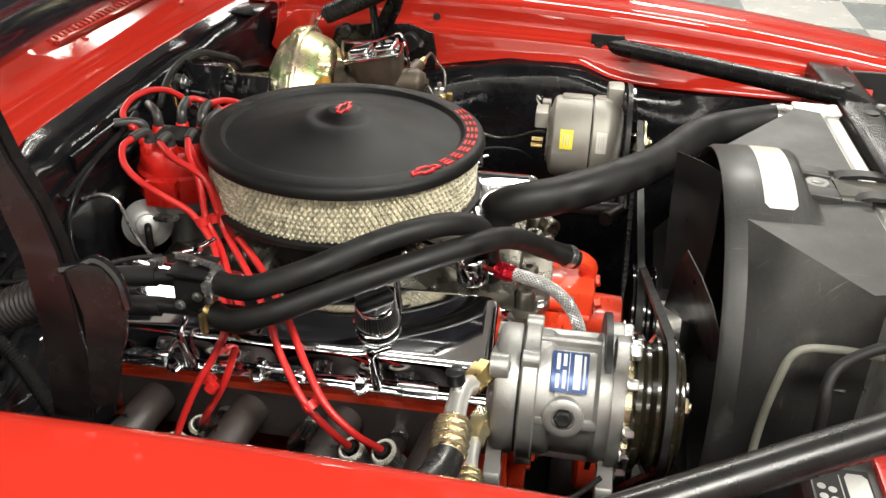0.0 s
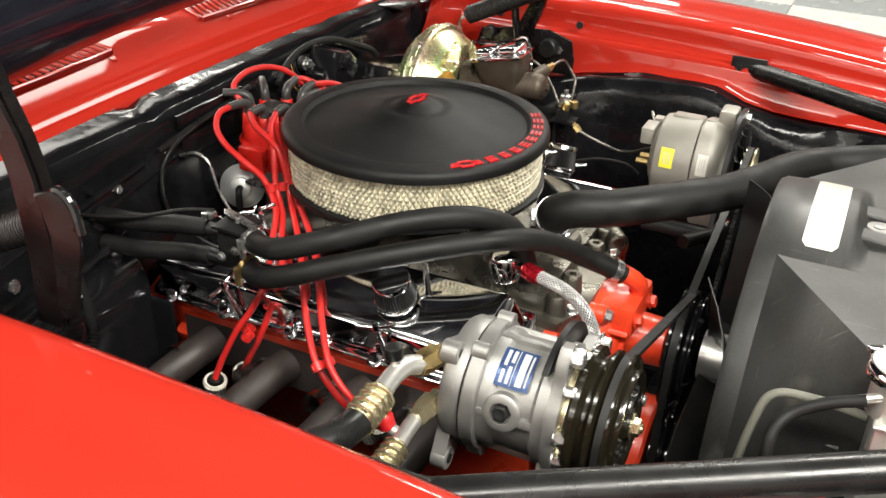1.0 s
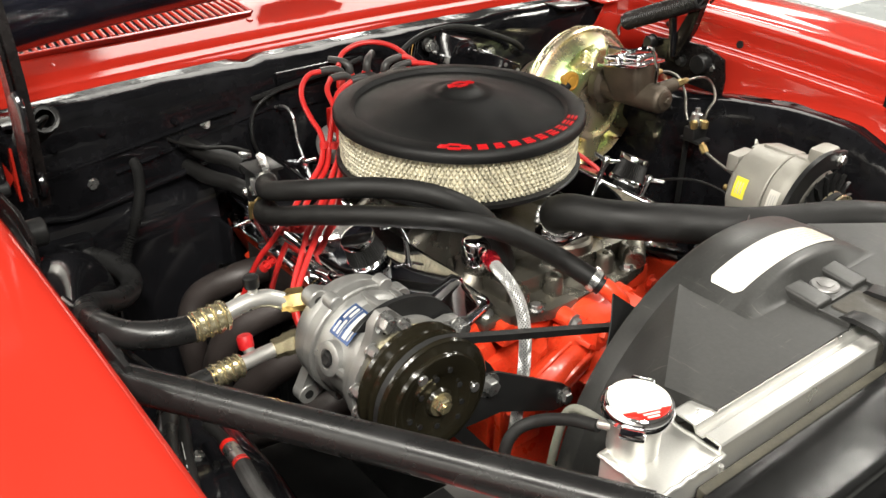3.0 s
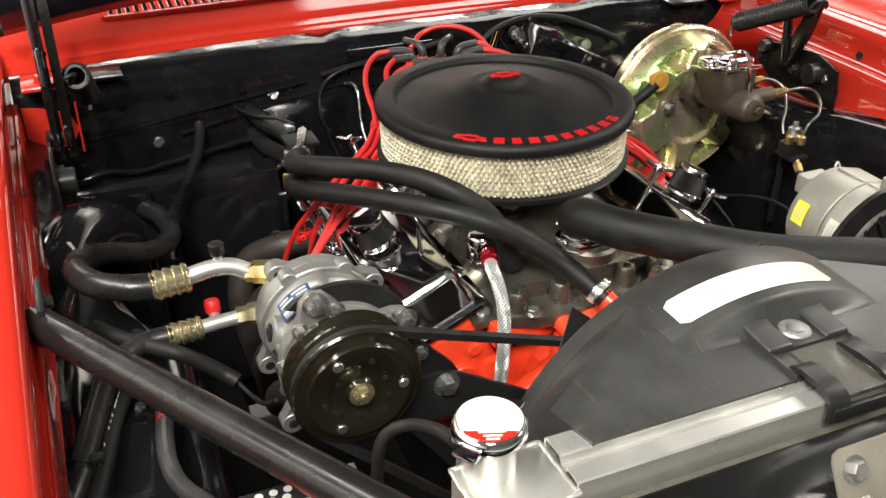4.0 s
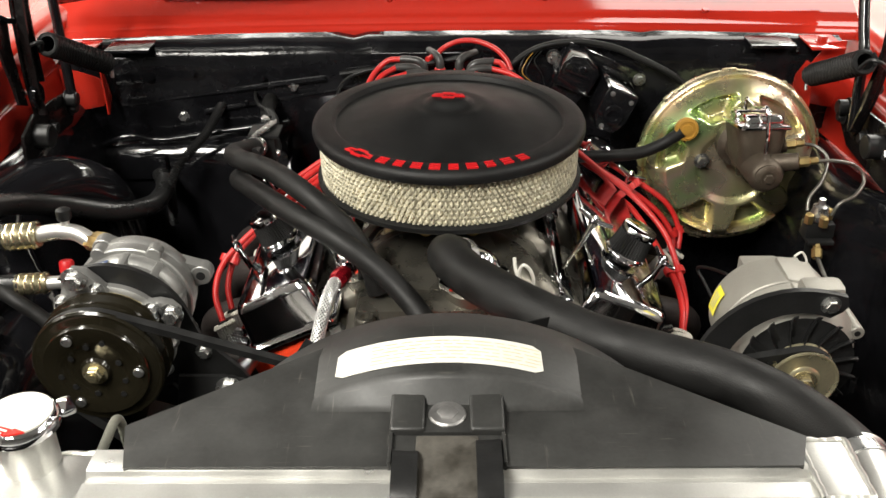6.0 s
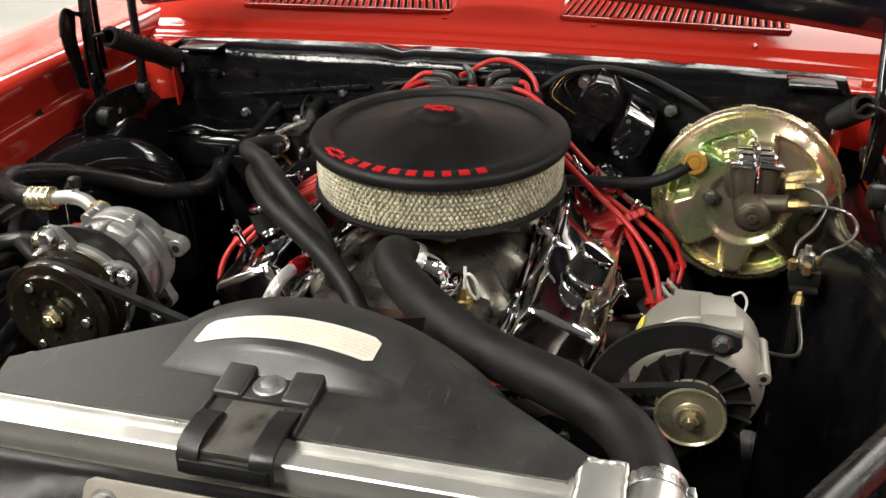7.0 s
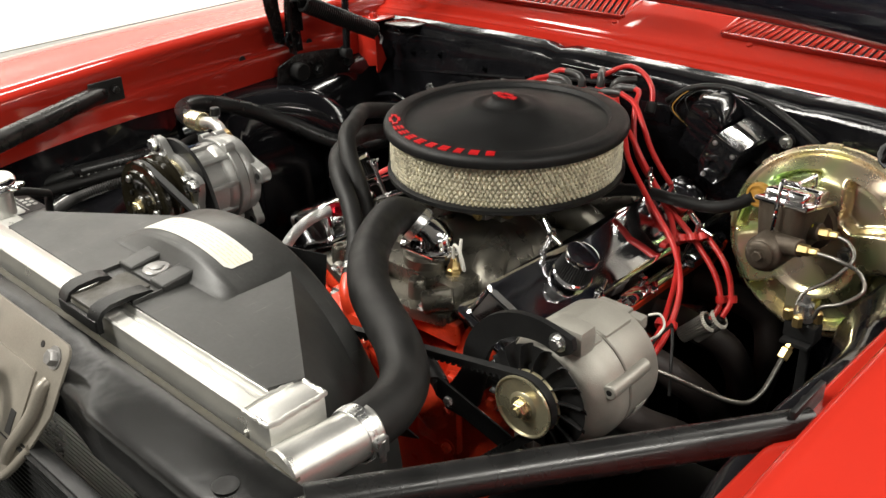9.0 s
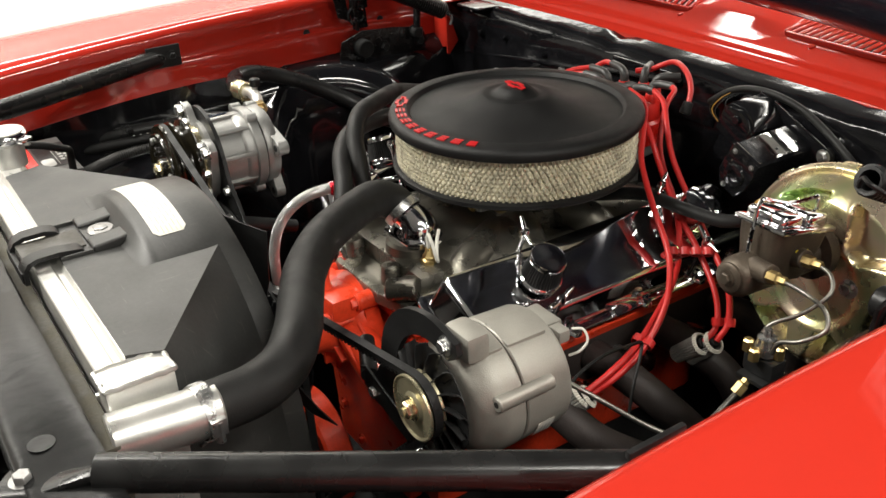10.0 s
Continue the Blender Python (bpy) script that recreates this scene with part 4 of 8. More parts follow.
def shroud():
    t = thing("fan_shroud", "dark grey moulded plastic fan shroud with white instruction label", "shroud", (0, -0.55, 0.42))
    # ring round the fan
    ax = axis_m((0, 0, FAN_Z), (0, 1, 0))
    ring = lathe(bmesh.new(), [(RING - 0.006, -0.553), (RING - 0.0015, -0.5525), (RING, -0.549), (RING + 0.0008, -0.50), (RING - 0.001, -0.468), (RING - 0.005, -0.462), (RING - 0.009, -0.466), (RING - 0.009, -0.553)], ax, 128, closed=True)
    part("ring", ring, PLASTIC, t)
    # box between radiator and ring, lofted from its straight edges to the ring
    zt, zb = 0.8865, 0.43
    bm = bmesh.new()
    for sx in (-1, 1):
        for sz in (1, -1):
            zc = zt if sz > 0 else zb
            cx, cy = (0.252, -0.588) if sx < 0 else (0.274, -0.602)
            corner = bm.verts.new((sx * cx, cy, zc))
            a0 = math.asin((zt - FAN_Z) / RING) if sz > 0 else math.asin((FAN_Z - zb) / RING * 0.98)
            rim = []
            for k in range(25):
                a = a0 * (1 - k / 24)
                rim.append(bm.verts.new((sx * RING * math.cos(a), -0.486, FAN_Z + sz * RING * math.sin(a))))
            for p, q in zip(rim, rim[1:]):
                bm.faces.new((corner, p, q))
            mid = bm.verts.new((sx * cx, cy, FAN_Z))
            bm.faces.new((corner, rim[-1], mid))
            f1, f2 = bm.verts.new((sx * (cx - 0.012), -0.634, zc)), bm.verts.new((sx * (cx - 0.012), -0.634, FAN_Z))
            bm.faces.new((corner, mid, f2, f1))
            # flat top or bottom from this corner to the middle
            t0, t1 = bm.verts.new((0, -0.486, zc)), bm.verts.new((0, -0.634, zc))
            bm.faces.new((corner, rim[0], t0, t1, f1))
    bmesh.ops.remove_doubles(bm, verts=bm.verts, dist=1e-5)
    bmesh.ops.recalc_face_normals(bm, faces=bm.faces)
    bmesh.ops.solidify(bm, geom=list(bm.faces), thickness=0.003)
    part("shroud_box", bm, PLASTIC, t, smooth=25)
    # seam where the two mouldings meet
    for sx in (-1, 1):
        ex = 0.252 if sx < 0 else 0.274
        part("seam_lip", tube(bmesh.new(), [(sx * 0.222, -0.470, 0.760), (sx * 0.2235, -0.486, 0.761), (sx * (0.2235 + ex) / 2, -0.536, 0.766), (sx * (ex + 0.001), -0.587, 0.771)], 0.0022, 8, 4, squash=0.7), PLASTIC, t)
    # low sloping face between the ring's crest and the flat top
    half = math.asin(math.sqrt(RING ** 2 - (zt - FAN_Z) ** 2) / RING)
    rows = []
    for i in range(33):
        a = half * (i / 16 - 1)
        x, z = RING * math.sin(a), FAN_Z + RING * math.cos(a)
        up = z - zt
        rows.append([(x, -0.5495, z + 0.0001), (x, -0.5535, z - 0.0004), (x, -0.5575, z - 0.16 * up), (x, -0.5665, zt + 0.18 * up), (x, -0.5705, zt + 0.03 * up + 0.0004), (x, -0.5725, zt + 0.0003)])
    part("crest_face", sheet(bmesh.new(), rows), PLASTIC, t, smooth=70)
    # bolt boss between two ribs that run from the radiator bar to the ring
    for sx in (-1, 1):
        x = 0.031 * sx
        bm = box(bmesh.new(), (x - 0.0135, -0.600, zt - 0.004), (x + 0.0135, -0.545, zt + 0.0065), 0.003, seg=3)
        for v in bm.verts:
            if v.co.z > zt:
                v.co.z += 0.10 * (v.co.y + 0.600)
        part("boss_rib", bm, PLASTIC, t)
    part("bolt_boss", box(bmesh.new(), (-0.022, -0.600, zt - 0.004), (0.022, -0.550, zt + 0.0035), 0.002), PLASTIC, t)
    b = lathe(bmesh.new(), [(0, 0), (0.0150, 0), (0.0150, 0.0010), (0.0135, 0.0024), (0, 0.0030)], axis_m((0, -0.580, zt + 0.0035), Z), 24)
    part("bolt", bolt(b, (0, -0.580, zt + 0.0050), Z, 0.0085, 0.0025, washer=False), ZINC, t)
    # label wrapped on the ring
    n = 24
    a0, a1 = -0.385, 0.325

    def arc_rows(a0, a1, y0, y1, r, n=24):
        return [[(r * math.sin(a0 + (a1 - a0) * i / n), y, FAN_Z + r * math.cos(a0 + (a1 - a0) * i / n)) for y in (y0, y1)] for i in range(n + 1)]

    bm = bmesh.new()
    corner = 0.012
    rows = []
    for i in range(n + 1):
        a = a0 + (a1 - a0) * i / n
        e = min(a - a0, a1 - a)
        c = 0.005 * max(0, 1 - e / corner) ** 2
        rows.append([(0.2461 * math.sin(a), y, FAN_Z + 0.2461 * math.cos(a)) for y in (-0.5425 + c, -0.506 - c)])
    lab = part("instruction_label", sheet(bm, rows, 0.0004), LABEL, t, "white instruction label with faded amber print")
    rng = random.Random(3)
    for k in range(6):
        y = -0.512 - 0.0048 * k
        bm = bmesh.new()
        a = -0.26
        while a < 0.30:
            w = rng.uniform(0.02, 0.07)
            for r in (arc_rows(a, min(a + w, 0.32), y - 0.0008, y, 0.24662, 6),):
                sheet(bm, r)
            a += w + 0.012
        part("print_line", bm, mat_print, lab)
    # clip that holds the shroud to the radiator bar
    c = thing("shroud_clip", "black rubber-lined clip over the radiator bar", "clip", (0, -0.63, 0.885))
    part("clip_plate", box(bmesh.new(), (-0.024, -0.668, 0.8835), (0.024, -0.602, 0.8885), 0.002), DUSTY, c, "dusty worn clip plate")
    for s, y0 in ((-1, -0.618), (1, -0.606)):
        bm = sheet(bmesh.new(), [[(s * (0.0215 + 0.019 * i), y + 0.0015 * (i == 1), z) for y, z in ((y0, 0.886), (y0 - 0.006, 0.8925), (-0.635, 0.8955), (-0.658, 0.8950), (-0.668, 0.8915), (-0.6735, 0.884), (-0.6745, 0.868))] for i in (0, 0.5, 1)], 0.005)
        part("clip_finger", bm, SATIN, c, smooth=50)
        part("notch_wall", box(bmesh.new(), (s * 0.043 - 0.0015, -0.634, 0.876), (s * 0.043 + 0.0015, -0.600, 0.8905), 0.001), PLASTIC, c)
    part("clip_lip", box(bmesh.new(), (-0.038, -0.675, 0.868), (0.038, -0.669, 0.882), 0.003), SATIN, c)
    return t


mat_print = mat("faded_amber_print", (0.55, 0.44, 0.25), 0.5, var=0.15)
shroud()

FAN_Y = -0.455


def fan():
    t = thing("engine_fan", "black flex fan with wide pitched blades inside the shroud", "fan", (0, FAN_Y, FAN_Z))
    ax = axis_m((0, FAN_Y, FAN_Z), (0, 1, 0))
    part("hub", lathe(bmesh.new(), [(0, -0.012), (0.045, -0.012), (0.055, 0.0), (0.045, 0.006), (0, 0.006)], ax, 32), SATIN, t)
    part("spacer", rod(bmesh.new(), (0, FAN_Y + 0.005, FAN_Z), (0, -0.418, FAN_Z), 0.032, seg=28), ALU, t)
    for k in range(6):
        rot = ax @ Matrix.Rotation(radians(60 * k + 40), 4, "Z")
        rows = []
        for i in range(6):
            r = 0.045 + 0.178 * i / 5
            w = 0.019 + 0.038 * min(1, i / 3)
            rows.append([rot @ Vector((r, w * u, 0.022 * u + 0.008 * u * u)) for u in (-1, -0.5, 0, 0.5, 1)])
        part("blade", sheet(bmesh.new(), rows, 0.0015), SATIN, t, smooth=60)
    return t


fan()

# radiator top hose
TOP = [(0.016, -0.199, 0.803), (0.002, -0.206, 0.816), (0.001, -0.232, 0.829), (0.022, -0.276, 0.832), (0.074, -0.345, 0.838), (0.135, -0.400, 0.838), (0.194, -0.435, 0.839), (0.247, -0.464, 0.840), (0.290, -0.498, 0.838), (0.314, -0.538, 0.840), (0.325, -0.580, 0.846), (0.327, -0.596, 0.846)]
h = hose("radiator_hose", "thick black rubber upper radiator hose", TOP, 0.0245, seg=24, steps=8)
clamp(h, (0.326, -0.592, 0.846), (0.1, -1, 0), 0.0248, 0.014)
clamp(h, (0.013, -0.200, 0.806), (0.75, 0.35, -0.65), 0.0250, 0.012)

# ---- engine ----
TILT_V = radians(25)


def engine():
    t = thing("engine_block", "orange-red painted V8 block with cylinder heads and timing cover", "engine", (0, 0, 0.4))
    bm = bmesh.new()
    box(bm, (-0.14, -0.245, 0.40), (0.14, 0.26, 0.66), 0.012)
    part("block", bm, ORANGE, t)
    for s in (-1, 1):
        off = -0.012 if s > 0 else 0.008
        m = Matrix.Translation((s * 0.178, 0.02 + off, 0.668)) @ Matrix.Rotation(s * TILT_V, 4, "Y")
        bm = box(bmesh.new(), (-0.054, -0.262, -0.085), (0.054, 0.262, 0.036), 0.010, m)
        for k in range(4):
            box(bm, (s * 0.05 - 0.02, -0.20 + 0.12 * k, -0.06), (s * 0.05 + 0.02, -0.14 + 0.12 * k, -0.01), 0.008, m)
        head = part("cylinder_head", bm, ORANGE, t)
        for x, y, z in ((0.03, -0.263, -0.03), (-0.035, -0.263, -0.055), (-0.03, -0.263, 0.0)):
            p = m @ Vector((s * x, y, z))
            part("head_bolt", bolt(bmesh.new(), p, (0, -1, 0), 0.009, 0.006), ORANGE, head)
        # front pad of the head with its accessory boss
        part("accessory_boss", rod(bmesh.new(), m @ Vector((0.0, -0.258, -0.03)), m @ Vector((0.0, -0.272, -0.03)), 0.020, seg=20, edge=0.002), ORANGE, head)
    # timing cover and front face
    bm = bmesh.new()
    prism(bm, [(-0.10, 0.40), (0.10, 0.40), (0.115, 0.52), (0.075, 0.66), (0.03, 0.685), (-0.03, 0.685), (-0.075, 0.66), (-0.115, 0.52)], 0.245, 0.268, Matrix(((1, 0, 0, 0), (0, 0, -1, 0), (0, 1, 0, 0), (0, 0, 0, 1))), 0.004)
    cover = part("timing_cover", bm, ORANGE, t)
    for a in range(10):
        x, z = 0.098 * math.cos(a * 0.63), 0.53 + 0.11 * math.sin(a * 0.63)
        part("cover_bolt", bolt(bmesh.new(), (x, -0.268, z), (0, -1, 0), 0.006, 0.005), ORANGE, cover)
    part("front_rail", box(bmesh.new(), (-0.135, -0.262, 0.690), (0.135, -0.235, 0.722), 0.006), ORANGE, t)
    return t


engine()


def water_pump():
    t = thing("water_pump", "orange-red cast water pump with twin legs and heater nipple", "water pump", (0, -0.32, 0.62))
    m = axis_m((0, 0, FAN_Z), (0, -1, 0))
    part("pump_snout", lathe(bmesh.new(), [(0.062, 0.268), (0.066, 0.285), (0.060, 0.305), (0.042, 0.318), (0.034, 0.335), (0.032, 0.372), (0.02, 0.375), (0, 0.375)], m, 32), ORANGE, t)
    for s in (-1, 1):
        bm = tube(bmesh.new(), [(s * 0.03, -0.300, FAN_Z + 0.005), (s * 0.07, -0.300, FAN_Z - 0.015), (s * 0.105, -0.290, FAN_Z - 0.05), (s * 0.112, -0.272, FAN_Z - 0.09)], lambda k: 0.023 + 0.004 * math.sin(k * 3), 16, 6)
        leg = part("pump_leg", bm, ORANGE, t)
        part("leg_rib", tube(bmesh.new(), [(s * 0.03, -0.322, FAN_Z + 0.014), (s * 0.07, -0.323, FAN_Z - 0.006), (s * 0.105, -0.312, FAN_Z - 0.042), (s * 0.114, -0.294, FAN_Z - 0.085)], 0.0045, 8, 5), ORANGE, leg)
        part("leg_rib", tube(bmesh.new(), [(s * 0.042, -0.300, FAN_Z + 0.026), (s * 0.085, -0.300, FAN_Z + 0.006), (s * 0.126, -0.288, FAN_Z - 0.038), (s * 0.136, -0.272, FAN_Z - 0.08)], 0.004, 8, 5), ORANGE, leg)
        part("leg_flange", box(bmesh.new(), (s * 0.112 - 0.038, -0.280, FAN_Z - 0.135), (s * 0.112 + 0.038, -0.266, FAN_Z - 0.055), 0.006), ORANGE, t)
        for z in (FAN_Z - 0.125, FAN_Z - 0.062):
            bolt_part(t, (s * 0.135, -0.281, z), (0, -1, 0), 0.008, 0.006, ORANGE)
    # webs round the snout and bolted bosses of the body
    for k in range(6):
        part("snout_web", box(bmesh.new(), (0.028, -0.0035, 0.296), (0.060, 0.0035, 0.330), 0.0015, m @ Matrix.Rotation(radians(60 * k + 30), 4, "Z")), ORANGE, t)
    for k in range(4):
        q = m @ Matrix.Rotation(radians(90 * k + 45), 4, "Z")
        part("bolt_boss", rod(bmesh.new(), q @ Vector((0.071, 0, 0.266)), q @ Vector((0.071, 0, 0.300)), 0.0125, seg=16, edge=0.002), ORANGE, t)
        bolt_part(t, q @ Vector((0.071, 0, 0.300)), (0, -1, 0), 0.0078, 0.007, ZINC if k % 2 else ORANGE)
    # top boss, bypass and nipple
    bm = box(bmesh.new(), (-0.045, -0.335, FAN_Z + 0.02), (0.052, -0.285, FAN_Z + 0.062), 0.010)
    part("pump_top", bm, ORANGE, t)
    part("bypass_elbow", tube(bmesh.new(), [(0.008, -0.318, 0.715), (0.006, -0.325, 0.736), (-0.004, -0.318, 0.752), (-0.014, -0.302, 0.764)], 0.0115, 14, 6), ORANGE, t)
    part("nipple_boss", lathe(bmesh.new(), [(0.020, 0), (0.018, 0.008), (0.014, 0.013), (0, 0.013)], axis_m((0.008, -0.317, 0.715), Z), 6), ORANGE, t)
    part("webbing", prism(bmesh.new(), [(-0.07, 0.60), (0.07, 0.60), (0.06, 0.705), (-0.06, 0.705)], 0.27, 0.292, Matrix(((1, 0, 0, 0), (0, 0, -1, 0), (0, 1, 0, 0), (0, 0, 0, 1))), 0.006), ORANGE, t)
    for x, z in ((-0.035, 0.712), (0.04, 0.70), (-0.08, 0.64), (0.085, 0.645)):
        bolt_part(t, (x, -0.335 if z > 0.69 else -0.294, z), (0, -1, 0.2), 0.008, 0.007, ORANGE)
    return t


water_pump()


def pulley(name, label, x, z, y0, r, grooves=2, material=None):
    t = thing(name, label, "pulley", (x, y0, z))
    prof = [(0, 0), (r * 0.55, 0), (r * 0.6, 0.006), (r * 0.93, 0.006), (r, 0.001)]
    h = 0.001
    for _ in range(grooves):
        prof += [(r, h + 0.002), (r - 0.010, h + 0.006), (r - 0.010, h + 0.009), (r, h + 0.013)]
        h += 0.014
    prof += [(r, h + 0.002), (r * 0.5, h + 0.002), (0, h + 0.002)]
    part("pulley_body", lathe(bmesh.new(), prof, axis_m((x, y0, z), (0, 1, 0)), 48), material or GLOSS, t)
    return t


pulley("water_pump_pulley", "gloss black double-groove water pump pulley", 0, FAN_Z, -0.412, 0.078)
pulley("crank_pulley", "gloss black double-groove crankshaft pulley", 0, 0.475, -0.412, 0.085)
bal = thing("harmonic_balancer", "orange-red painted harmonic balancer behind the crank pulley", "balancer", (0, -0.36, 0.475))
part("balancer_ring", lathe(bmesh.new(), [(0, 0), (0.082, 0), (0.086, 0.004), (0.086, 0.036), (0.080, 0.04), (0, 0.04)], axis_m((0, -0.375, 0.475), (0, 1, 0)), 40), ORANGE, bal)


def belt(name, label, wheels, y, w=0.0095, cogs=False):
    """A V-belt round wheels given as (x, z, r), in order, counter-clockwise as seen from the nose."""
    n = len(wheels)
    segs = []
    for i in range(n):
        (x0, z0, r0), (x1, z1, r1) = wheels[i], wheels[(i + 1) % n]
        d = math.hypot(x1 - x0, z1 - z0)
        base = math.atan2(z1 - z0, x1 - x0)
        off = math.acos(max(-1, min(1, (r0 - r1) / d)))
        a = base - off
        segs.append(((x0 + r0 * math.cos(a), z0 + r0 * math.sin(a)), (x1 + r1 * math.cos(a), z1 + r1 * math.sin(a)), a))
    path = []
    for i in range(n):
        p, q, a = segs[i]
        path += [p, q]
        x1, z1, r1 = wheels[(i + 1) % n]
        a2 = segs[(i + 1) % n][2]
        while a2 < a:
            a2 += 2 * math.pi
        for k in range(1, 14):
            b = a + (a2 - a) * k / 14
            path.append((x1 + r1 * math.cos(b), z1 + r1 * math.sin(b)))
    m = len(path)
    cx, cz = sum(p[0] for p in path) / m, sum(p[1] for p in path) / m
    bm = bmesh.new()
    rings = []
    for i in range(m):
        (ax, az), (bx, bz) = path[i - 1], path[(i + 1) % m]
        tx, tz = bx - ax, bz - az
        ln = math.hypot(tx, tz) or 1
        nx, nz = tz / ln, -tx / ln
        x, z = path[i]
        rings.append([bm.verts.new((x + nx * o, y + u, z + nz * o)) for u, o in ((-w / 2, 0.001), (w / 2, 0.001), (w * 0.32, -0.0075), (-w * 0.32, -0.0075))])
    for i in range(m):
        a, b = rings[i], rings[(i + 1) % m]
        for k in range(4):
            bm.faces.new((a[k], a[(k + 1) % 4], b[(k + 1) % 4], b[k]))
    t = thing(name, label, "belt", (wheels[0][0], y, wheels[0][1]), "drive belts")
    loop = part("belt_loop", bm, BELT, t)
    if cogs:
        # teeth on the inner face
        bm = bmesh.new()
        for i in range(m):
            (ax, az), (bx, bz) = path[i], path[(i + 1) % m]
            ln = math.hypot(bx - ax, bz - az)
            for k in range(int(ln / 0.0085)):
                f = (k + 0.5) * 0.0085 / ln
                a = math.atan2(bz - az, bx - ax)
                q = Matrix.Translation((ax + (bx - ax) * f, y, az + (bz - az) * f)) @ Matrix.Rotation(-a, 4, "Y")
                box(bm, (-0.0022, -w * 0.34, 0.004), (0.0022, w * 0.34, 0.0108), 0, q)
        tagged(part("belt_teeth", bm, BELT, loop), kind="stuff")
    return t


def valve_cover(s):
    off = -0.012 if s > 0 else 0.010
    t = thing("valve_cover", "polished chrome valve cover on the cylinder head", "valve cover", (s * 0.19, 0.02 + off, 0.716), "valve covers")
    m = Matrix.Translation((s * 0.190, 0.004 + off, 0.719)) @ Matrix.Rotation(s * TILT_V, 4, "Y")
    bm = bmesh.new()
    lv = [(0.064, 0.252, 0.0, 0.012), (0.064, 0.252, 0.003, 0.012), (0.061, 0.249, 0.0045, 0.011), (0.0555, 0.2435, 0.0045, 0.010), (0.0535, 0.2415, 0.007, 0.010), (0.0495, 0.236, 0.047, 0.012), (0.0475, 0.233, 0.0525, 0.012), (0.043, 0.229, 0.0555, 0.012), (0.0, 0.0, 0.0565, 0)]
    rings = []
    for hx, hy, z, r in lv[:-1]:
        ring = []
        for cx, cy, a0 in ((1, 1, 0), (-1, 1, 90), (-1, -1, 180), (1, -1, 270)):
            for k in range(6):
                a = radians(a0 + 18 * k)
                ring.append(bm.verts.new(m @ Vector((cx * (hx - r) + r * math.cos(a), cy * (hy - r) + r * math.sin(a), z))))
        rings.append(ring)
    for a, b in zip(rings, rings[1:]):
        for k in range(24):
            bm.faces.new((a[k], a[(k + 1) % 24], b[(k + 1) % 24], b[k]))
    bm.faces.new(rings[-1])
    bm.faces.new(rings[0][::-1])
    cover = part("cover_shell", bm, CHROME, t, smooth=32)
    # long pressed panel on the top and hold-down saddles on the rail
    for u in (-1, 1):
        for y in ((-0.155, 0.0, 0.165) if u == s else (-0.16, 0.06)):
            part("hold_down_saddle", box(bmesh.new(), (u * 0.058 - 0.009, y - 0.024, 0.003), (u * 0.058 + 0.009, y + 0.024, 0.009), 0.003, m), CHROME, cover)
    # gasket edge below the rail
    part("gasket", box(bmesh.new(), (-0.062, -0.25, -0.004), (0.062, 0.25, 0.0), 0, m), SATIN, cover)
    for y in (-0.205, -0.09, 0.03, 0.13, 0.215):
        p = m @ Vector((s * 0.0625, y, 0.005))
        part("rail_bolt", bolt(bmesh.new(), p, m.to_3x3() @ Z, 0.0065, 0.010), CHROME, cover)
    return m


def wing_bolt(at, way, length, turn):
    """A tall T-bar wing bolt of chrome."""
    t = thing("wing_bolt", "tall chrome T-bar wing bolt holding the valve cover", "bolt", at, "wing bolts")
    m = axis_m(at, way)
    part("stem", lathe(bmesh.new(), [(0.0062, 0), (0.0062, 0.012), (0.0042, 0.02), (0.0038, length - 0.012), (0.006, length - 0.006), (0.006, length), (0.0035, length + 0.005), (0, length + 0.006)], m, 14), CHROME, t)
    w = m @ Matrix.Rotation(radians(turn), 4, "Z")
    for s in (-1, 1):
        part("wing", rod(bmesh.new(), w @ Vector((s * 0.003, 0, length - 0.002)), w @ Vector((s * 0.024, 0, length + 0.003)), 0.0036, 0.0026, 10, 0.001), CHROME, t)
    return t


def breather(at, way):
    t = thing("breather", "small push-in breather with black pleats and chrome cap", "breather", at, "breathers")
    m = axis_m(at, way)
    part("grommet", lathe(bmesh.new(), [(0.017, 0), (0.017, 0.004), (0.013, 0.006), (0, 0.006)], m, 24), RUBBER, t)
    part("base_ring", lathe(bmesh.new(), [(0.0, 0.005), (0.0255, 0.005), (0.027, 0.007), (0.027, 0.011), (0.0255, 0.0125), (0, 0.0125)], m, 32), CHROME, t)
    bm = bmesh.new()
    n = 44
    lo, hi = [], []
    for i in range(n * 2):
        a = math.pi * i / n
        d = 0.0016 if i % 2 else 0
        lo.append(bm.verts.new(m @ Vector(((0.0255 - d) * math.cos(a), (0.0255 - d) * math.sin(a), 0.012))))
        hi.append(bm.verts.new(m @ Vector(((0.0215 - d) * math.cos(a), (0.0215 - d) * math.sin(a), 0.040))))
    for i in range(n * 2):
        j = (i + 1) % (n * 2)
        bm.faces.new((lo[i], lo[j], hi[j], hi[i]))
    part("pleats", bm, RUBBER, t, "black pleated filter", smooth=10)
    part("cap", lathe(bmesh.new(), [(0.021, 0.038), (0.0225, 0.039), (0.0228, 0.044), (0.0215, 0.0465), (0.019, 0.0472), (0, 0.0476)], m, 32), CHROME, t, "chrome cap")
    return t


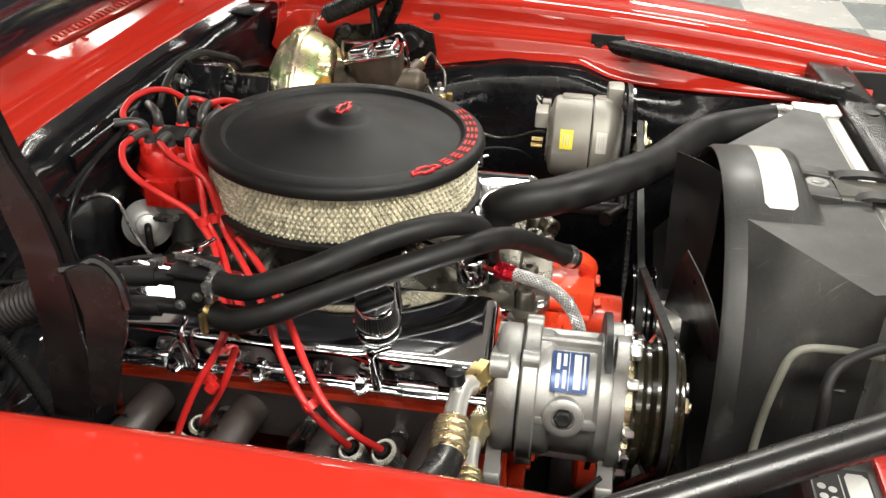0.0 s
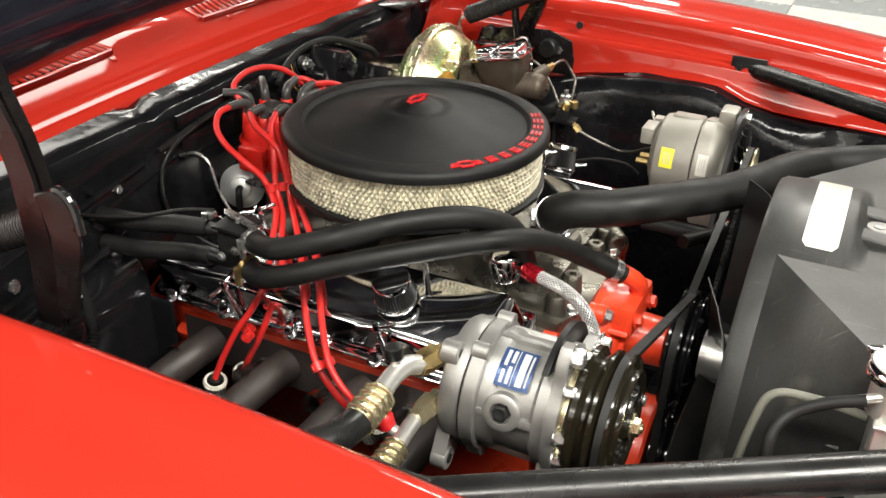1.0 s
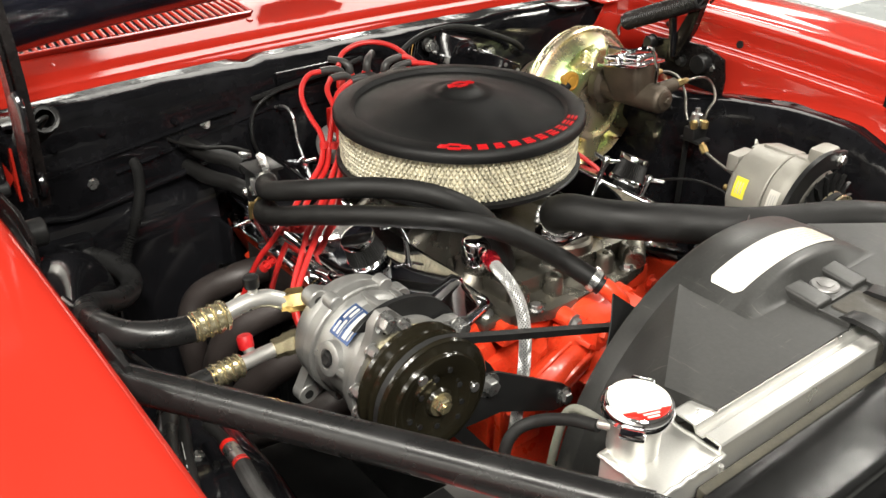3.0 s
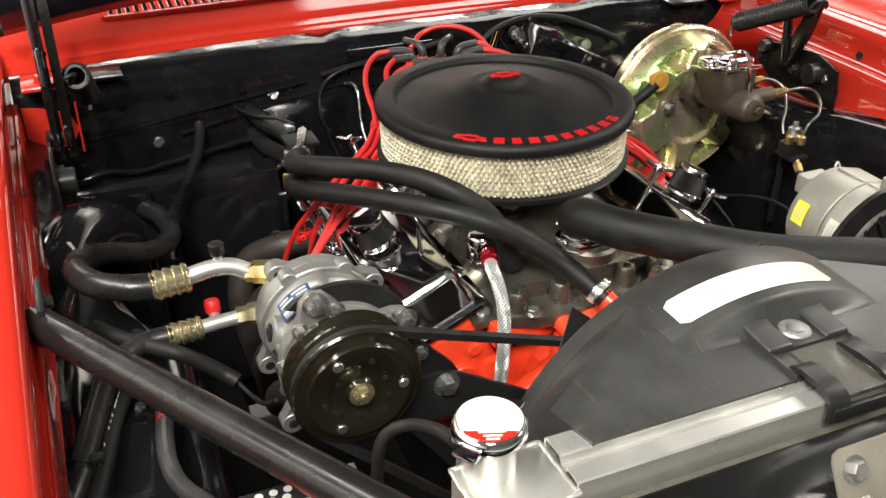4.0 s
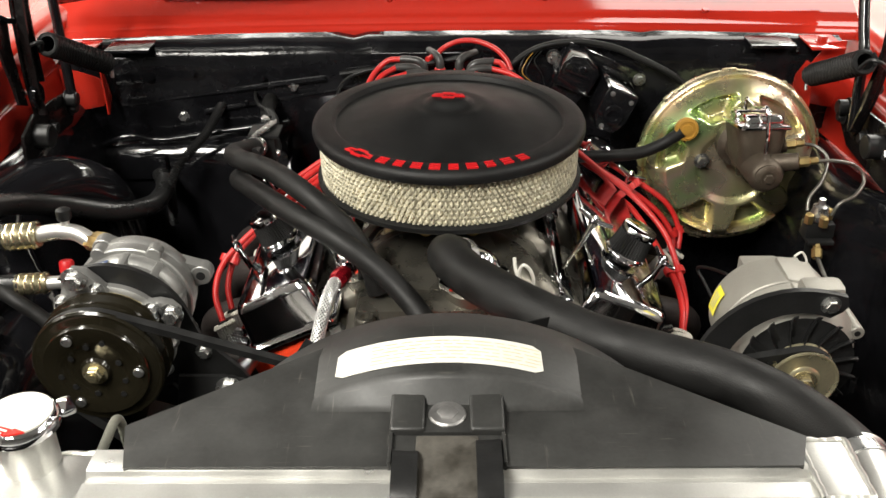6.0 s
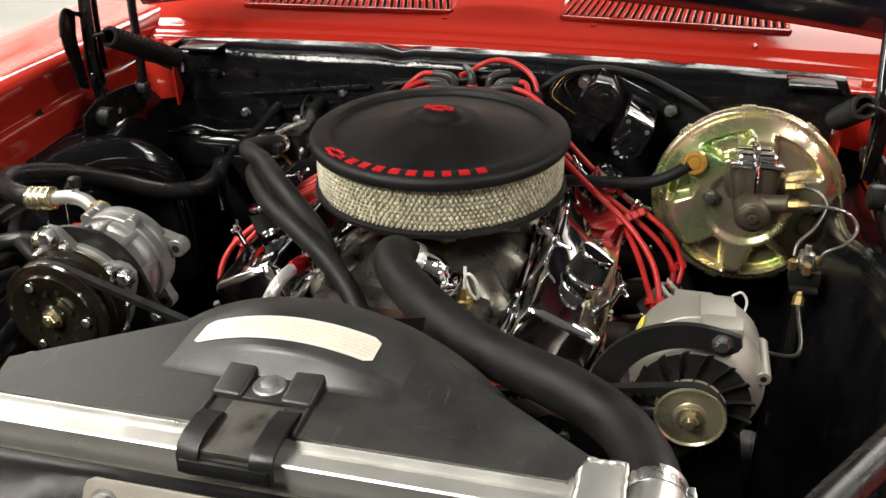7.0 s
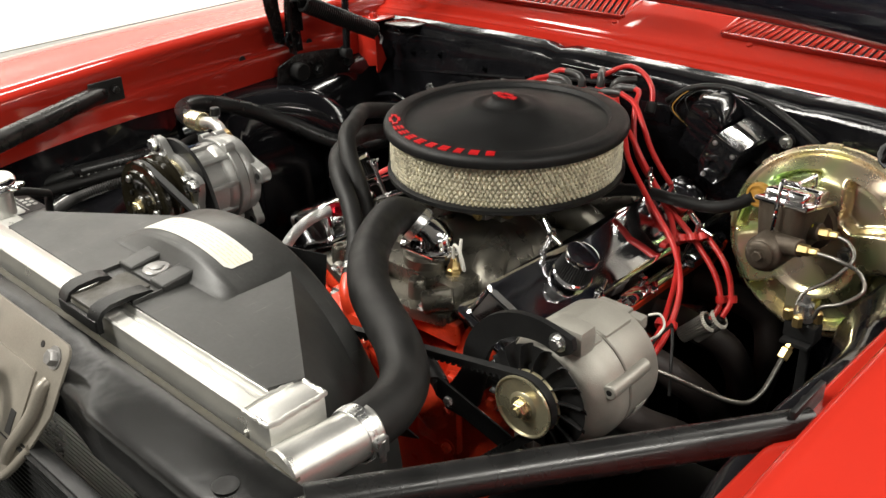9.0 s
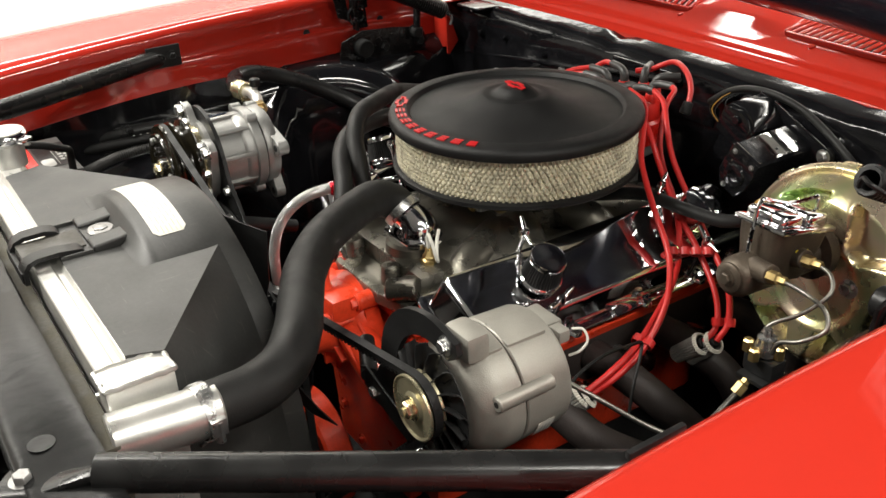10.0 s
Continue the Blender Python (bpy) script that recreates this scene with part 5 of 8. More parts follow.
for side in (-1, 1):
    cm = valve_cover(side)
    up = cm.to_3x3() @ Z
    breather(cm @ Vector((side * 0.004, -0.104 if side < 0 else -0.124, 0.056)), up)
    for u, y, ln, turn in ((-side, -0.116, 0.078, 70), (side, -0.130 if side > 0 else -0.095, 0.070, 20), (-side, 0.118, 0.078, 35), (side, 0.118, 0.070, 80)):
        if side < 0 and u == side:
            y, ln = (-0.108, 0.074) if y < 0 else (0.110, 0.062)
        wing_bolt(cm @ Vector((u * (0.058 if u == side < 0 else 0.050), y, 0.008)), up, ln, turn)

# chrome-sleeved rear breather cup on the driver cover
cm = Matrix.Translation((0.190, -0.008, 0.719)) @ Matrix.Rotation(TILT_V, 4, "Y")
cup = thing("oil_filler_cap", "chrome push-in oil filler cap on the valve cover", "cap", cm @ Vector((0, 0.15, 0.056)))
part("cap_body", lathe(bmesh.new(), [(0.0, 0.0), (0.026, 0), (0.028, 0.006), (0.028, 0.030), (0.026, 0.036), (0.016, 0.040), (0, 0.041)], cm @ Matrix.Translation((0, 0.15, 0.056)), 32), CHROME, cup)


def intake():
    t = thing("intake_manifold", "cast aluminium dual-plane intake manifold", "manifold", (0, 0, 0.70))
    part("valley_base", box(bmesh.new(), (-0.125, -0.262, 0.708), (0.125, 0.235, 0.735), 0.010), CAST, t)
    # plenum and eight runners
    part("plenum", box(bmesh.new(), (-0.062, -0.075, 0.72), (0.062, 0.085, 0.768), 0.016), CAST, t)
    for s in (-1, 1):
        for k, (y0, y1) in enumerate(((-0.055, -0.165), (-0.03, -0.055), (0.04, 0.065), (0.065, 0.175))):
            bm = tube(bmesh.new(), [(s * 0.035, y0, 0.748), (s * 0.075, (y0 + y1) / 2, 0.752), (s * 0.105, y1, 0.742), (s * 0.130, y1, 0.722)], lambda u: 0.027 - 0.003 * u, 16, 6)
            part("runner", bm, CAST, t)
        part("bolt_flange", box(bmesh.new(), (s * 0.133 - 0.020, -0.245, 0.712), (s * 0.133 + 0.020, 0.225, 0.724), 0.004), CAST, t)
        for y in (-0.225, -0.115, -0.005, 0.11, 0.20):
            bolt_part(t, (s * 0.136, y, 0.724), (s * 0.2, 0, 1), 0.008, 0.007)
    # broad smooth ramps between plenum and front corners
    for sx in (-1, 1):
        rows = []
        for k in range(9):
            u = k / 8
            y = -0.070 - 0.125 * u
            zz = 0.778 - 0.018 * u * u
            rows.append([(sx * x0, y + dy, z0) for x0, dy, z0 in ((0.0, 0.0, zz + 0.001), (0.045 + 0.01 * u, 0.004, zz), (0.080 + 0.018 * u, 0.010, zz - 0.006), (0.108 + 0.014 * u, 0.016, zz - 0.020), (0.128 + 0.004 * u, 0.02, 0.728))])
        part("cast_ramp", sheet(bmesh.new(), rows, 0.004), CAST, t, smooth=60)
    # front: flange, water crossover and thermostat pad
    m = Matrix(((1, 0, 0, 0), (0, 1, 0, 0), (0, 0, 1, 0), (0, 0, 0, 1)))
    part("front_flange", prism(bmesh.new(), [(-0.125, -0.205), (-0.115, -0.262), (-0.07, -0.278), (0.07, -0.278), (0.118, -0.266), (0.128, -0.205)], 0.716, 0.733, m, 0.003), CAST, t)
    part("water_crossover", box(bmesh.new(), (-0.112, -0.238, 0.725), (0.112, -0.178, 0.760), 0.014), CAST, t)
    part("thermostat_pad", lathe(bmesh.new(), [(0.040, 0), (0.038, 0.030), (0.034, 0.034), (0, 0.034)], axis_m((0.030, -0.195, 0.740), Z), 28), CAST, t)
    for x in (-0.098, -0.04, 0.055, 0.102):
        part("casting_boss", lathe(bmesh.new(), [(0.014, 0), (0.012, 0.026), (0.010, 0.029), (0.005, 0.029), (0.004, 0.024), (0, 0.024)], axis_m((x, -0.248, 0.73), Z), 18), CAST, t)
    part("accessory_pad", rod(bmesh.new(), (0.088, -0.272, 0.745), (0.118, -0.245, 0.750), 0.015, seg=18, edge=0.002), CAST, t)
    for x in (-0.085, 0.085):
        bolt_part(t, (x, -0.264, 0.733), Z, 0.008, 0.006)
    return t


intake()

th = thing("thermostat_housing", "chrome thermostat housing with water neck", "housing", (0.006, -0.205, 0.776))
part("housing_flange", prism(bmesh.new(), [(-0.042, -0.016), (-0.03, -0.028), (0.03, -0.028), (0.042, -0.016), (0.042, 0.016), (0.03, 0.028), (-0.03, 0.028), (-0.042, 0.016)], 0, 0.008, Matrix.Translation((0.030, -0.195, 0.774)), 0.002), CHROME, th)
part("water_neck", tube(bmesh.new(), [(0.036, -0.190, 0.778), (0.036, -0.191, 0.788), (0.030, -0.193, 0.796), (0.018, -0.198, 0.802), (0.006, -0.204, 0.811)], lambda k: 0.029 - 0.0075 * min(1, k * 1.6), 24, 6), CHROME, th)
for sx in (-0.006, 0.064):
    bolt_part(th, (sx, -0.195, 0.782), Z, 0.007, 0.007, CHROME)

sn = thing("temperature_sender", "brass temperature sender with looped white lead on the manifold", "sensor", (0.082, -0.205, 0.757))
part("sender_body", lathe(bmesh.new(), [(0.011, 0), (0.011, 0.008), (0.008, 0.010), (0.008, 0.014), (0.005, 0.018), (0.004, 0.024), (0, 0.024)], axis_m((0.082, -0.205, 0.757), Z), 6), BRASS, sn)
part("lead_loop", tube(bmesh.new(), [(0.082, -0.205, 0.779), (0.083, -0.206, 0.795), (0.088, -0.208, 0.803), (0.096, -0.208, 0.795), (0.100, -0.206, 0.778), (0.096, -0.200, 0.765), (0.088, -0.196, 0.768), (0.080, -0.190, 0.785), (0.078, -0.185, 0.80)], 0.0022, 8, 8), LABEL, sn)


def carburettor():
    t = thing("carburettor", "dull silver four-barrel carburettor under the air cleaner", "carburettor", (0, 0, 0.768))
    part("throttle_body", box(bmesh.new(), (-0.055, -0.075, 0.768), (0.055, 0.075, 0.785), 0.005), CAST, t)
    part("main_body", box(bmesh.new(), (-0.05, -0.06, 0.785), (0.05, 0.06, 0.818), 0.008), DIECAST, t)
    for s in (-1, 1):
        part("fuel_bowl", box(bmesh.new(), (-0.045, min(s * 0.06, s * 0.098), 0.782), (0.045, max(s * 0.06, s * 0.098), 0.816), 0.007), DIECAST, t)
        part("bowl_screw", bolt(bmesh.new(), (-0.03, s * 0.098, 0.79), (0, s, 0), 0.006, 0.004), BRASS, t)
        part("bowl_screw", bolt(bmesh.new(), (0.03, s * 0.098, 0.79), (0, s, 0), 0.006, 0.004), BRASS, t)
    part("throttle_lever", prism(bmesh.new(), [(-0.02, -0.01), (0.03, -0.012), (0.036, 0.0), (0.01, 0.02), (-0.015, 0.022)], 0.062, 0.066, Matrix(((0, 0, 1, 0), (1, 0, 0, 0), (0, 1, 0, 0.782), (0, 0, 0, 1))), 0.0005), GOLD, t)
    part("choke_lever", rod(bmesh.new(), (0.05, -0.03, 0.812), (0.075, -0.05, 0.80), 0.003, seg=8), GOLD, t)
    part("vent_bulb", lathe(bmesh.new(), [(0.004, 0), (0.010, 0.006), (0.012, 0.013), (0.009, 0.020), (0, 0.023)], axis_m((0.062, -0.070, 0.792), (0.5, -0.6, 0.6)), 16), BRASS, t)
    for k, (x, y) in enumerate(((-0.02, -0.101), (0.0, -0.102), (0.022, -0.101), (0.05, -0.085))):
        part("bowl_fitting", lathe(bmesh.new(), [(0.007, 0), (0.007, 0.006), (0.004, 0.008), (0.004, 0.014), (0, 0.015)], axis_m((x, y, 0.803 - 0.006 * (k % 2)), (0.1, -1, 0.1)), 8), (STEEL, REDPLASTIC, BRASS, STEEL)[k], t)
    part("fuel_inlet", rod(bmesh.new(), (-0.045, -0.08, 0.80), (-0.085, -0.115, 0.80), 0.007, seg=10), GOLD, t)
    part("red_fitting", rod(bmesh.new(), (0.056, -0.045, 0.80), (0.078, -0.055, 0.80), 0.006, seg=12), REDPLASTIC, t)
    part("vacuum_port", rod(bmesh.new(), (0.055, 0.03, 0.795), (0.085, 0.045, 0.80), 0.008, seg=12), BRASS, t)
    return t


carburettor()

# ---- air cleaner ----


def air_cleaner():
    t = thing("air_cleaner", "round air cleaner, matt black domed lid over cream pleated filter", "air cleaner", (0, 0, 0.826))
    ax = Matrix.Translation((0, 0, 0))
    part("base_pan", lathe(bmesh.new(), [(0.04, 0.818), (0.15, 0.820), (0.164, 0.824), (0.172, 0.824), (0.1755, 0.827), (0.1755, 0.832), (0.171, 0.834), (0.06, 0.834)], ax, 96), CRACKLE, t, "black base pan")
    lid = part("lid", lathe(bmesh.new(), [(0.150, 0.892), (0.171, 0.891), (0.1745, 0.8905), (0.1775, 0.892), (0.1785, 0.8955), (0.1782, 0.9005), (0.1765, 0.9045), (0.173, 0.9068), (0.169, 0.9078), (0.1545, 0.9092), (0.1520, 0.9086), (0.1495, 0.9052), (0.1475, 0.9030), (0.144, 0.9026), (0.125, 0.9052), (0.105, 0.9086), (0.085, 0.9126), (0.070, 0.9166), (0.058, 0.9206), (0.050, 0.9236), (0.044, 0.9248), (0.038, 0.9243), (0.032, 0.9250), (0.026, 0.9290), (0.0215, 0.9325), (0.019, 0.9335), (0.012, 0.9340), (0, 0.9340)], ax, 128), CRACKLE, t, "matt black domed lid")
    # plain emblem outline on the middle knob, and on the rim with nine plain blocks of the lettering
    def emblem(m, w, h, rise, name):
        bm = bmesh.new()
        out = [(-w, -h * 0.5), (-w * 0.42, -h * 0.5), (-w * 0.36, -h), (w * 0.36, -h), (w * 0.42, -h * 0.5), (w, -h * 0.5), (w * 0.86, h * 0.5), (w * 0.42, h * 0.5), (w * 0.36, h), (-w * 0.36, h), (-w * 0.42, h * 0.5), (-w * 0.86, h * 0.5)]
        inn = [(x * 0.80, y * 0.52) for x, y in out]
        n = len(out)
        loops = [[bm.verts.new(m @ Vector((x, y, z))) for x, y in o] for o, z in ((out, rise - 0.002), (out, rise), (inn, rise), (inn, rise - 0.002))]
        for a, b in zip(loops, loops[1:]):
            for i in range(n):
                bm.faces.new((a[i], a[(i + 1) % n], b[(i + 1) % n], b[i]))
        return part(name, bm, LETTER, lid, "red outlined emblem")

    emblem(Matrix.Translation((0, 0, 0.9340)) @ Matrix.Rotation(radians(-5), 4, "Z"), 0.0215, 0.0085, 0.0022, "knob_emblem")
    r = 0.1615
    spot = lambda a: Matrix.Translation((r * math.sin(a), -r * math.cos(a), 0.9088)) @ Matrix.Rotation(a, 4, "Z")
    emblem(spot(-0.72), 0.0215, 0.0082, 0.0014, "rim_emblem")
    for i in range(9):
        a = -0.50 + 0.134 * i
        m = spot(a)
        bm = bmesh.new()
        # plain stacked bars, three to a block
        w = (0.0066, 0.0058, 0.0064, 0.0066, 0.0060, 0.0066, 0.0056, 0.0064, 0.0060)[i]
        strokes = [(-w, 0.0036, w, 0.0066), (-w, -0.0066, w, -0.0036)] + [(-w, -0.0014, w, 0.0014)]
        for x0, y0, x1, y1 in strokes:
            box(bm, (x0, y0, -0.001), (x1, y1, 0.0010), 0, m)
        part("letter_block", bm, LETTER, lid)
    # paper core, darkened as pleat shade, and the pleated face held by a diamond mesh
    part("filter_element", lathe(bmesh.new(), [(0.150, 0.832), (0.1605, 0.832), (0.1605, 0.893), (0.150, 0.893)], ax, 96, closed=True), PAPER, t, "filter core darkened for the shade between pleats")
    n, cells, sub = 146, 5, 10
    rng = random.Random(11)
    deep = [rng.uniform(0.35, 1.0) for _ in range(n)]
    push = [rng.uniform(-1, 1) for _ in range(n)]
    cols, high = n * sub, cells * 10
    bm = bmesh.new()
    rows = []
    for j in range(high + 1):
        f = j / high
        row = []
        for i in range(cols):
            k, u = i // sub, i / sub
            bend = 0.16 * math.sin(u * 0.61 + 4.0 * f) + 0.10 * math.sin(u * 0.23 + 7.0 * f)
            p, q = u + bend + cells * f, u + bend - cells * f
            near = min(abs((p + 0.5) % 1 - 0.5), abs((q + 0.5) % 1 - 0.5))
            h = 0.0062 * min(1.0, near / 0.21) - 0.0036
            fold = abs((u + 1.1 * bend + 0.5) % 1 - 0.5)
            h += 0.0022 * deep[k] * (min(1.0, (0.5 - fold) / 0.30) - 1) * (0.75 + 0.25 * math.sin(9 * f + k))
            r = 0.1672 + h + 0.0005 * push[k] + 0.0008 * math.sin(math.pi * f)
            a = 2 * math.pi * (u + 0.10 * push[k] * math.sin(math.pi * (u % 1))) / n
            row.append(bm.verts.new((r * math.cos(a), r * math.sin(a), 0.8325 + 0.0605 * f)))
        rows.append(row)
    for p, q in zip(rows, rows[1:]):
        for k in range(cols):
            bm.faces.new((p[k], p[(k + 1) % cols], q[(k + 1) % cols], q[k]))
    part("filter_pleats", bm, MESHWIRE, t, "cream pleats under a diamond mesh", smooth=30)
    return t


air_cleaner()

# ---- accessories on the front of the engine ----
ALT = (0.3555, 0.781)
COMP = (-0.351, 0.801)


def alternator():
    x, z = ALT
    t = thing("alternator", "cast aluminium alternator with black fan and gold zinc pulley", "alternator", (x, -0.30, z))
    m = axis_m((x + 0.005, 0, z - 0.002), (0, 1, 0)) @ Matrix.Diagonal((0.925, 0.905, 1, 1))
    part("front_case", lathe(bmesh.new(), [(0.03, -0.366), (0.050, -0.364), (0.0575, -0.361), (0.0640, -0.355), (0.0700, -0.346), (0.0730, -0.339), (0.0738, -0.334), (0.0740, -0.318), (0.0725, -0.316), (0.0, -0.316)], m, 64), ALTCASE, t, smooth=30)
    part("case_pad", box(bmesh.new(), (-0.022, 0.058, -0.347), (0.020, 0.0745, -0.3185), 0.003, m @ Matrix.Rotation(radians(12), 4, "Z")), ALTCASE, t)
    part("case_pad", box(bmesh.new(), (-0.022, 0.058, -0.3135), (0.020, 0.0738, -0.266), 0.003, m @ Matrix.Rotation(radians(12), 4, "Z")), ALTCASE, t)
    part("stator_seam", lathe(bmesh.new(), [(0.0, -0.318), (0.0685, -0.318), (0.0685, -0.312), (0, -0.312)], m, 48), SATIN, t, "dark seam between the case halves")
    part("rear_case", lathe(bmesh.new(), [(0.0, -0.314), (0.0720, -0.314), (0.0735, -0.3125), (0.0715, -0.262), (0.0695, -0.257), (0.064, -0.253), (0.050, -0.250), (0.046, -0.246), (0, -0.245)], m, 64), ALTCASE, t, smooth=30)
    for a in (159, 279):
        q = m @ Matrix.Rotation(radians(a), 4, "Z")
        bm = rod(bmesh.new(), q @ Vector((0.0735, 0, -0.349)), q @ Vector((0.0725, 0, -0.282)), 0.0078, seg=16, edge=0.001)
        part("through_bolt_boss", bm, ALTCASE, t)
        part("through_bolt", lathe(bmesh.new(), [(0.0036, -0.348), (0.0036, -0.3494), (0, -0.3494)], q @ Matrix.Translation((0.0735, 0, 0)), 12), SATIN, t)
    # ears for the brackets
    part("top_ear", box(bmesh.new(), (0.356, -0.362, 0.836), (0.398, -0.335, 0.866), 0.007), ALTCASE, t)
    part("bottom_ear", box(bmesh.new(), (0.315, -0.366, 0.688), (0.345, -0.320, 0.722), 0.007), ALTCASE, t)
    # rear terminals
    part("terminal_block", box(bmesh.new(), (0.330, -0.246, 0.800), (0.372, -0.226, 0.826), 0.003), ALTCASE, t)
    for dx in (-0.012, 0.012):
        part("terminal", rod(bmesh.new(), (x + dx, -0.24, 0.765), (x + dx, -0.222, 0.765), 0.005, seg=8), BRASS, t)
    con = part("connector", box(bmesh.new(), (0.376, -0.248, 0.814), (0.394, -0.234, 0.828), 0.002), ALTCASE, t, "pale plastic connector")
    part("connector_lead", tube(bmesh.new(), [(0.392, -0.230, 0.826), (0.402, -0.224, 0.828), (0.409, -0.224, 0.818), (0.407, -0.232, 0.808), (0.400, -0.240, 0.802)], 0.0014, 8, 6), LABEL, con)
    # labels wrap the left of the rear and front cases
    for name, material, y0, y1, a0, a1, label in (("yellow_sticker", YELLOW, -0.288, -0.268, 4, 30, "yellow rating sticker"), ("white_sticker", LABEL, -0.340, -0.324, 2, 30, "white sticker"), ("white_sticker", LABEL, -0.300, -0.280, 196, 216, "white sticker")):
        rows = [[m @ Vector((0.0748 * math.cos(radians(a0 + (a1 - a0) * i / 8)), 0.0748 * math.sin(radians(a0 + (a1 - a0) * i / 8)), y)) for y in (y0, y1)] for i in range(9)]
        st = part(name, sheet(bmesh.new(), rows, 0.0003), material, t, label)
        bm = bmesh.new()
        for k in range(3):
            yy = y0 + (y1 - y0) * (0.25 + 0.22 * k)
            r2 = [[m @ Vector((0.0754 * math.cos(radians(a0 + (a1 - a0) * (0.2 + 0.6 * i / 6))), 0.0754 * math.sin(radians(a0 + (a1 - a0) * (0.2 + 0.6 * i / 6))), y)) for y in (yy, yy + 0.0015)] for i in range(7)]
            sheet(bm, r2)
        part("sticker_print", bm, GREYPRINT, st)
    # fan
    m = axis_m((x, 0, z), (0, 1, 0))
    fanp = part("cooling_fan", lathe(bmesh.new(), [(0.0, -0.378), (0.036, -0.378), (0.039, -0.3755), (0.0590, -0.3752), (0.0590, -0.3745), (0.0, -0.3745)], m, 40), SATIN, t, "black finned fan")
    for k in range(16):
        q = m @ Matrix.Rotation(radians(22.5 * k), 4, "Z")
        rows = [[q @ Vector((0.024 + 0.036 * u, 0.0090 * u * u + dd, -0.3755 - dz * (1 - 0.35 * u))) for dd, dz in ((0.0072 + 0.001 * u, 0.0), (0.0040, 0.0), (0.0, 0.005), (-0.0008, 0.0125))] for u in (0, 0.33, 0.66, 1)]
        part("fan_blade", sheet(bmesh.new(), rows, 0.0012), SATIN, fanp, smooth=50)
    pl = part("pulley", lathe(bmesh.new(), [(0, -0.4010), (0.014, -0.4010), (0.017, -0.3985), (0.0315, -0.3995), (0.0335, -0.4015), (0.0350, -0.4010), (0.0350, -0.3985), (0.0275, -0.3935), (0.0275, -0.3905), (0.0350, -0.3860), (0.0352, -0.3835), (0.033, -0.3825), (0.015, -0.3825), (0, -0.380)], m, 48), PULLEYGOLD, t, "gold zinc plated pulley")
    part("pulley_nut", bolt(bmesh.new(), m @ Vector((0, 0, -0.401)), (0, -1, 0), 0.0092, 0.007, shank=0.004), GOLD, pl)
    return t


alternator()


def alternator_bracket():
    t = thing("alternator_bracket", "black steel bracket arched over the alternator", "bracket", (0.24, -0.37, 0.72))
    m = Matrix(((1, 0, 0, 0), (0, 0, 1, 0), (0, 1, 0, 0), (0, 0, 0, 1)))
    outer = [(0.350 + 0.101 * math.cos(radians(a)), 0.770 + 0.101 * math.sin(radians(a))) for a in range(62, 187, 8)]
    inner = [(0.352 + 0.071 * math.cos(radians(a)), 0.774 + 0.071 * math.sin(radians(a))) for a in range(186, 60, -8)]
    pts = [(0.392, 0.846), (0.397, 0.853), (0.394, 0.864)] + outer[1:] + [(0.235, 0.745), (0.216, 0.722), (0.222, 0.700), (0.255, 0.70), (0.27, 0.725)] + inner
    part("arched_plate", prism(bmesh.new(), pts, -0.3735, -0.3665, m, 0.001), SATIN, t)
    bolt_part(t, (0.378, -0.3735, 0.855), (0, -1, 0), 0.0070, 0.006)
    bolt_part(t, (0.231, -0.3735, 0.716), (0, -1, 0), 0.0070, 0.006)
    part("lower_strap", prism(bmesh.new(), [(0.20, 0.735), (0.215, 0.742), (0.345, 0.705), (0.342, 0.688), (0.325, 0.684), (0.21, 0.714)], -0.3765, -0.3735, m, 0.0008), SATIN, t)
    bolt_part(t, (0.327, -0.3765, 0.697), (0, -1, 0), 0.0070, 0.006)
    part("spacer", rod(bmesh.new(), (0.231, -0.3665, 0.716), (0.231, -0.27, 0.716), 0.0125, seg=18), SATIN, t)
    part("spacer", rod(bmesh.new(), (0.16, -0.345, 0.735), (0.215, -0.372, 0.728), 0.010, seg=14), SATIN, t)
    return t


alternator_bracket()


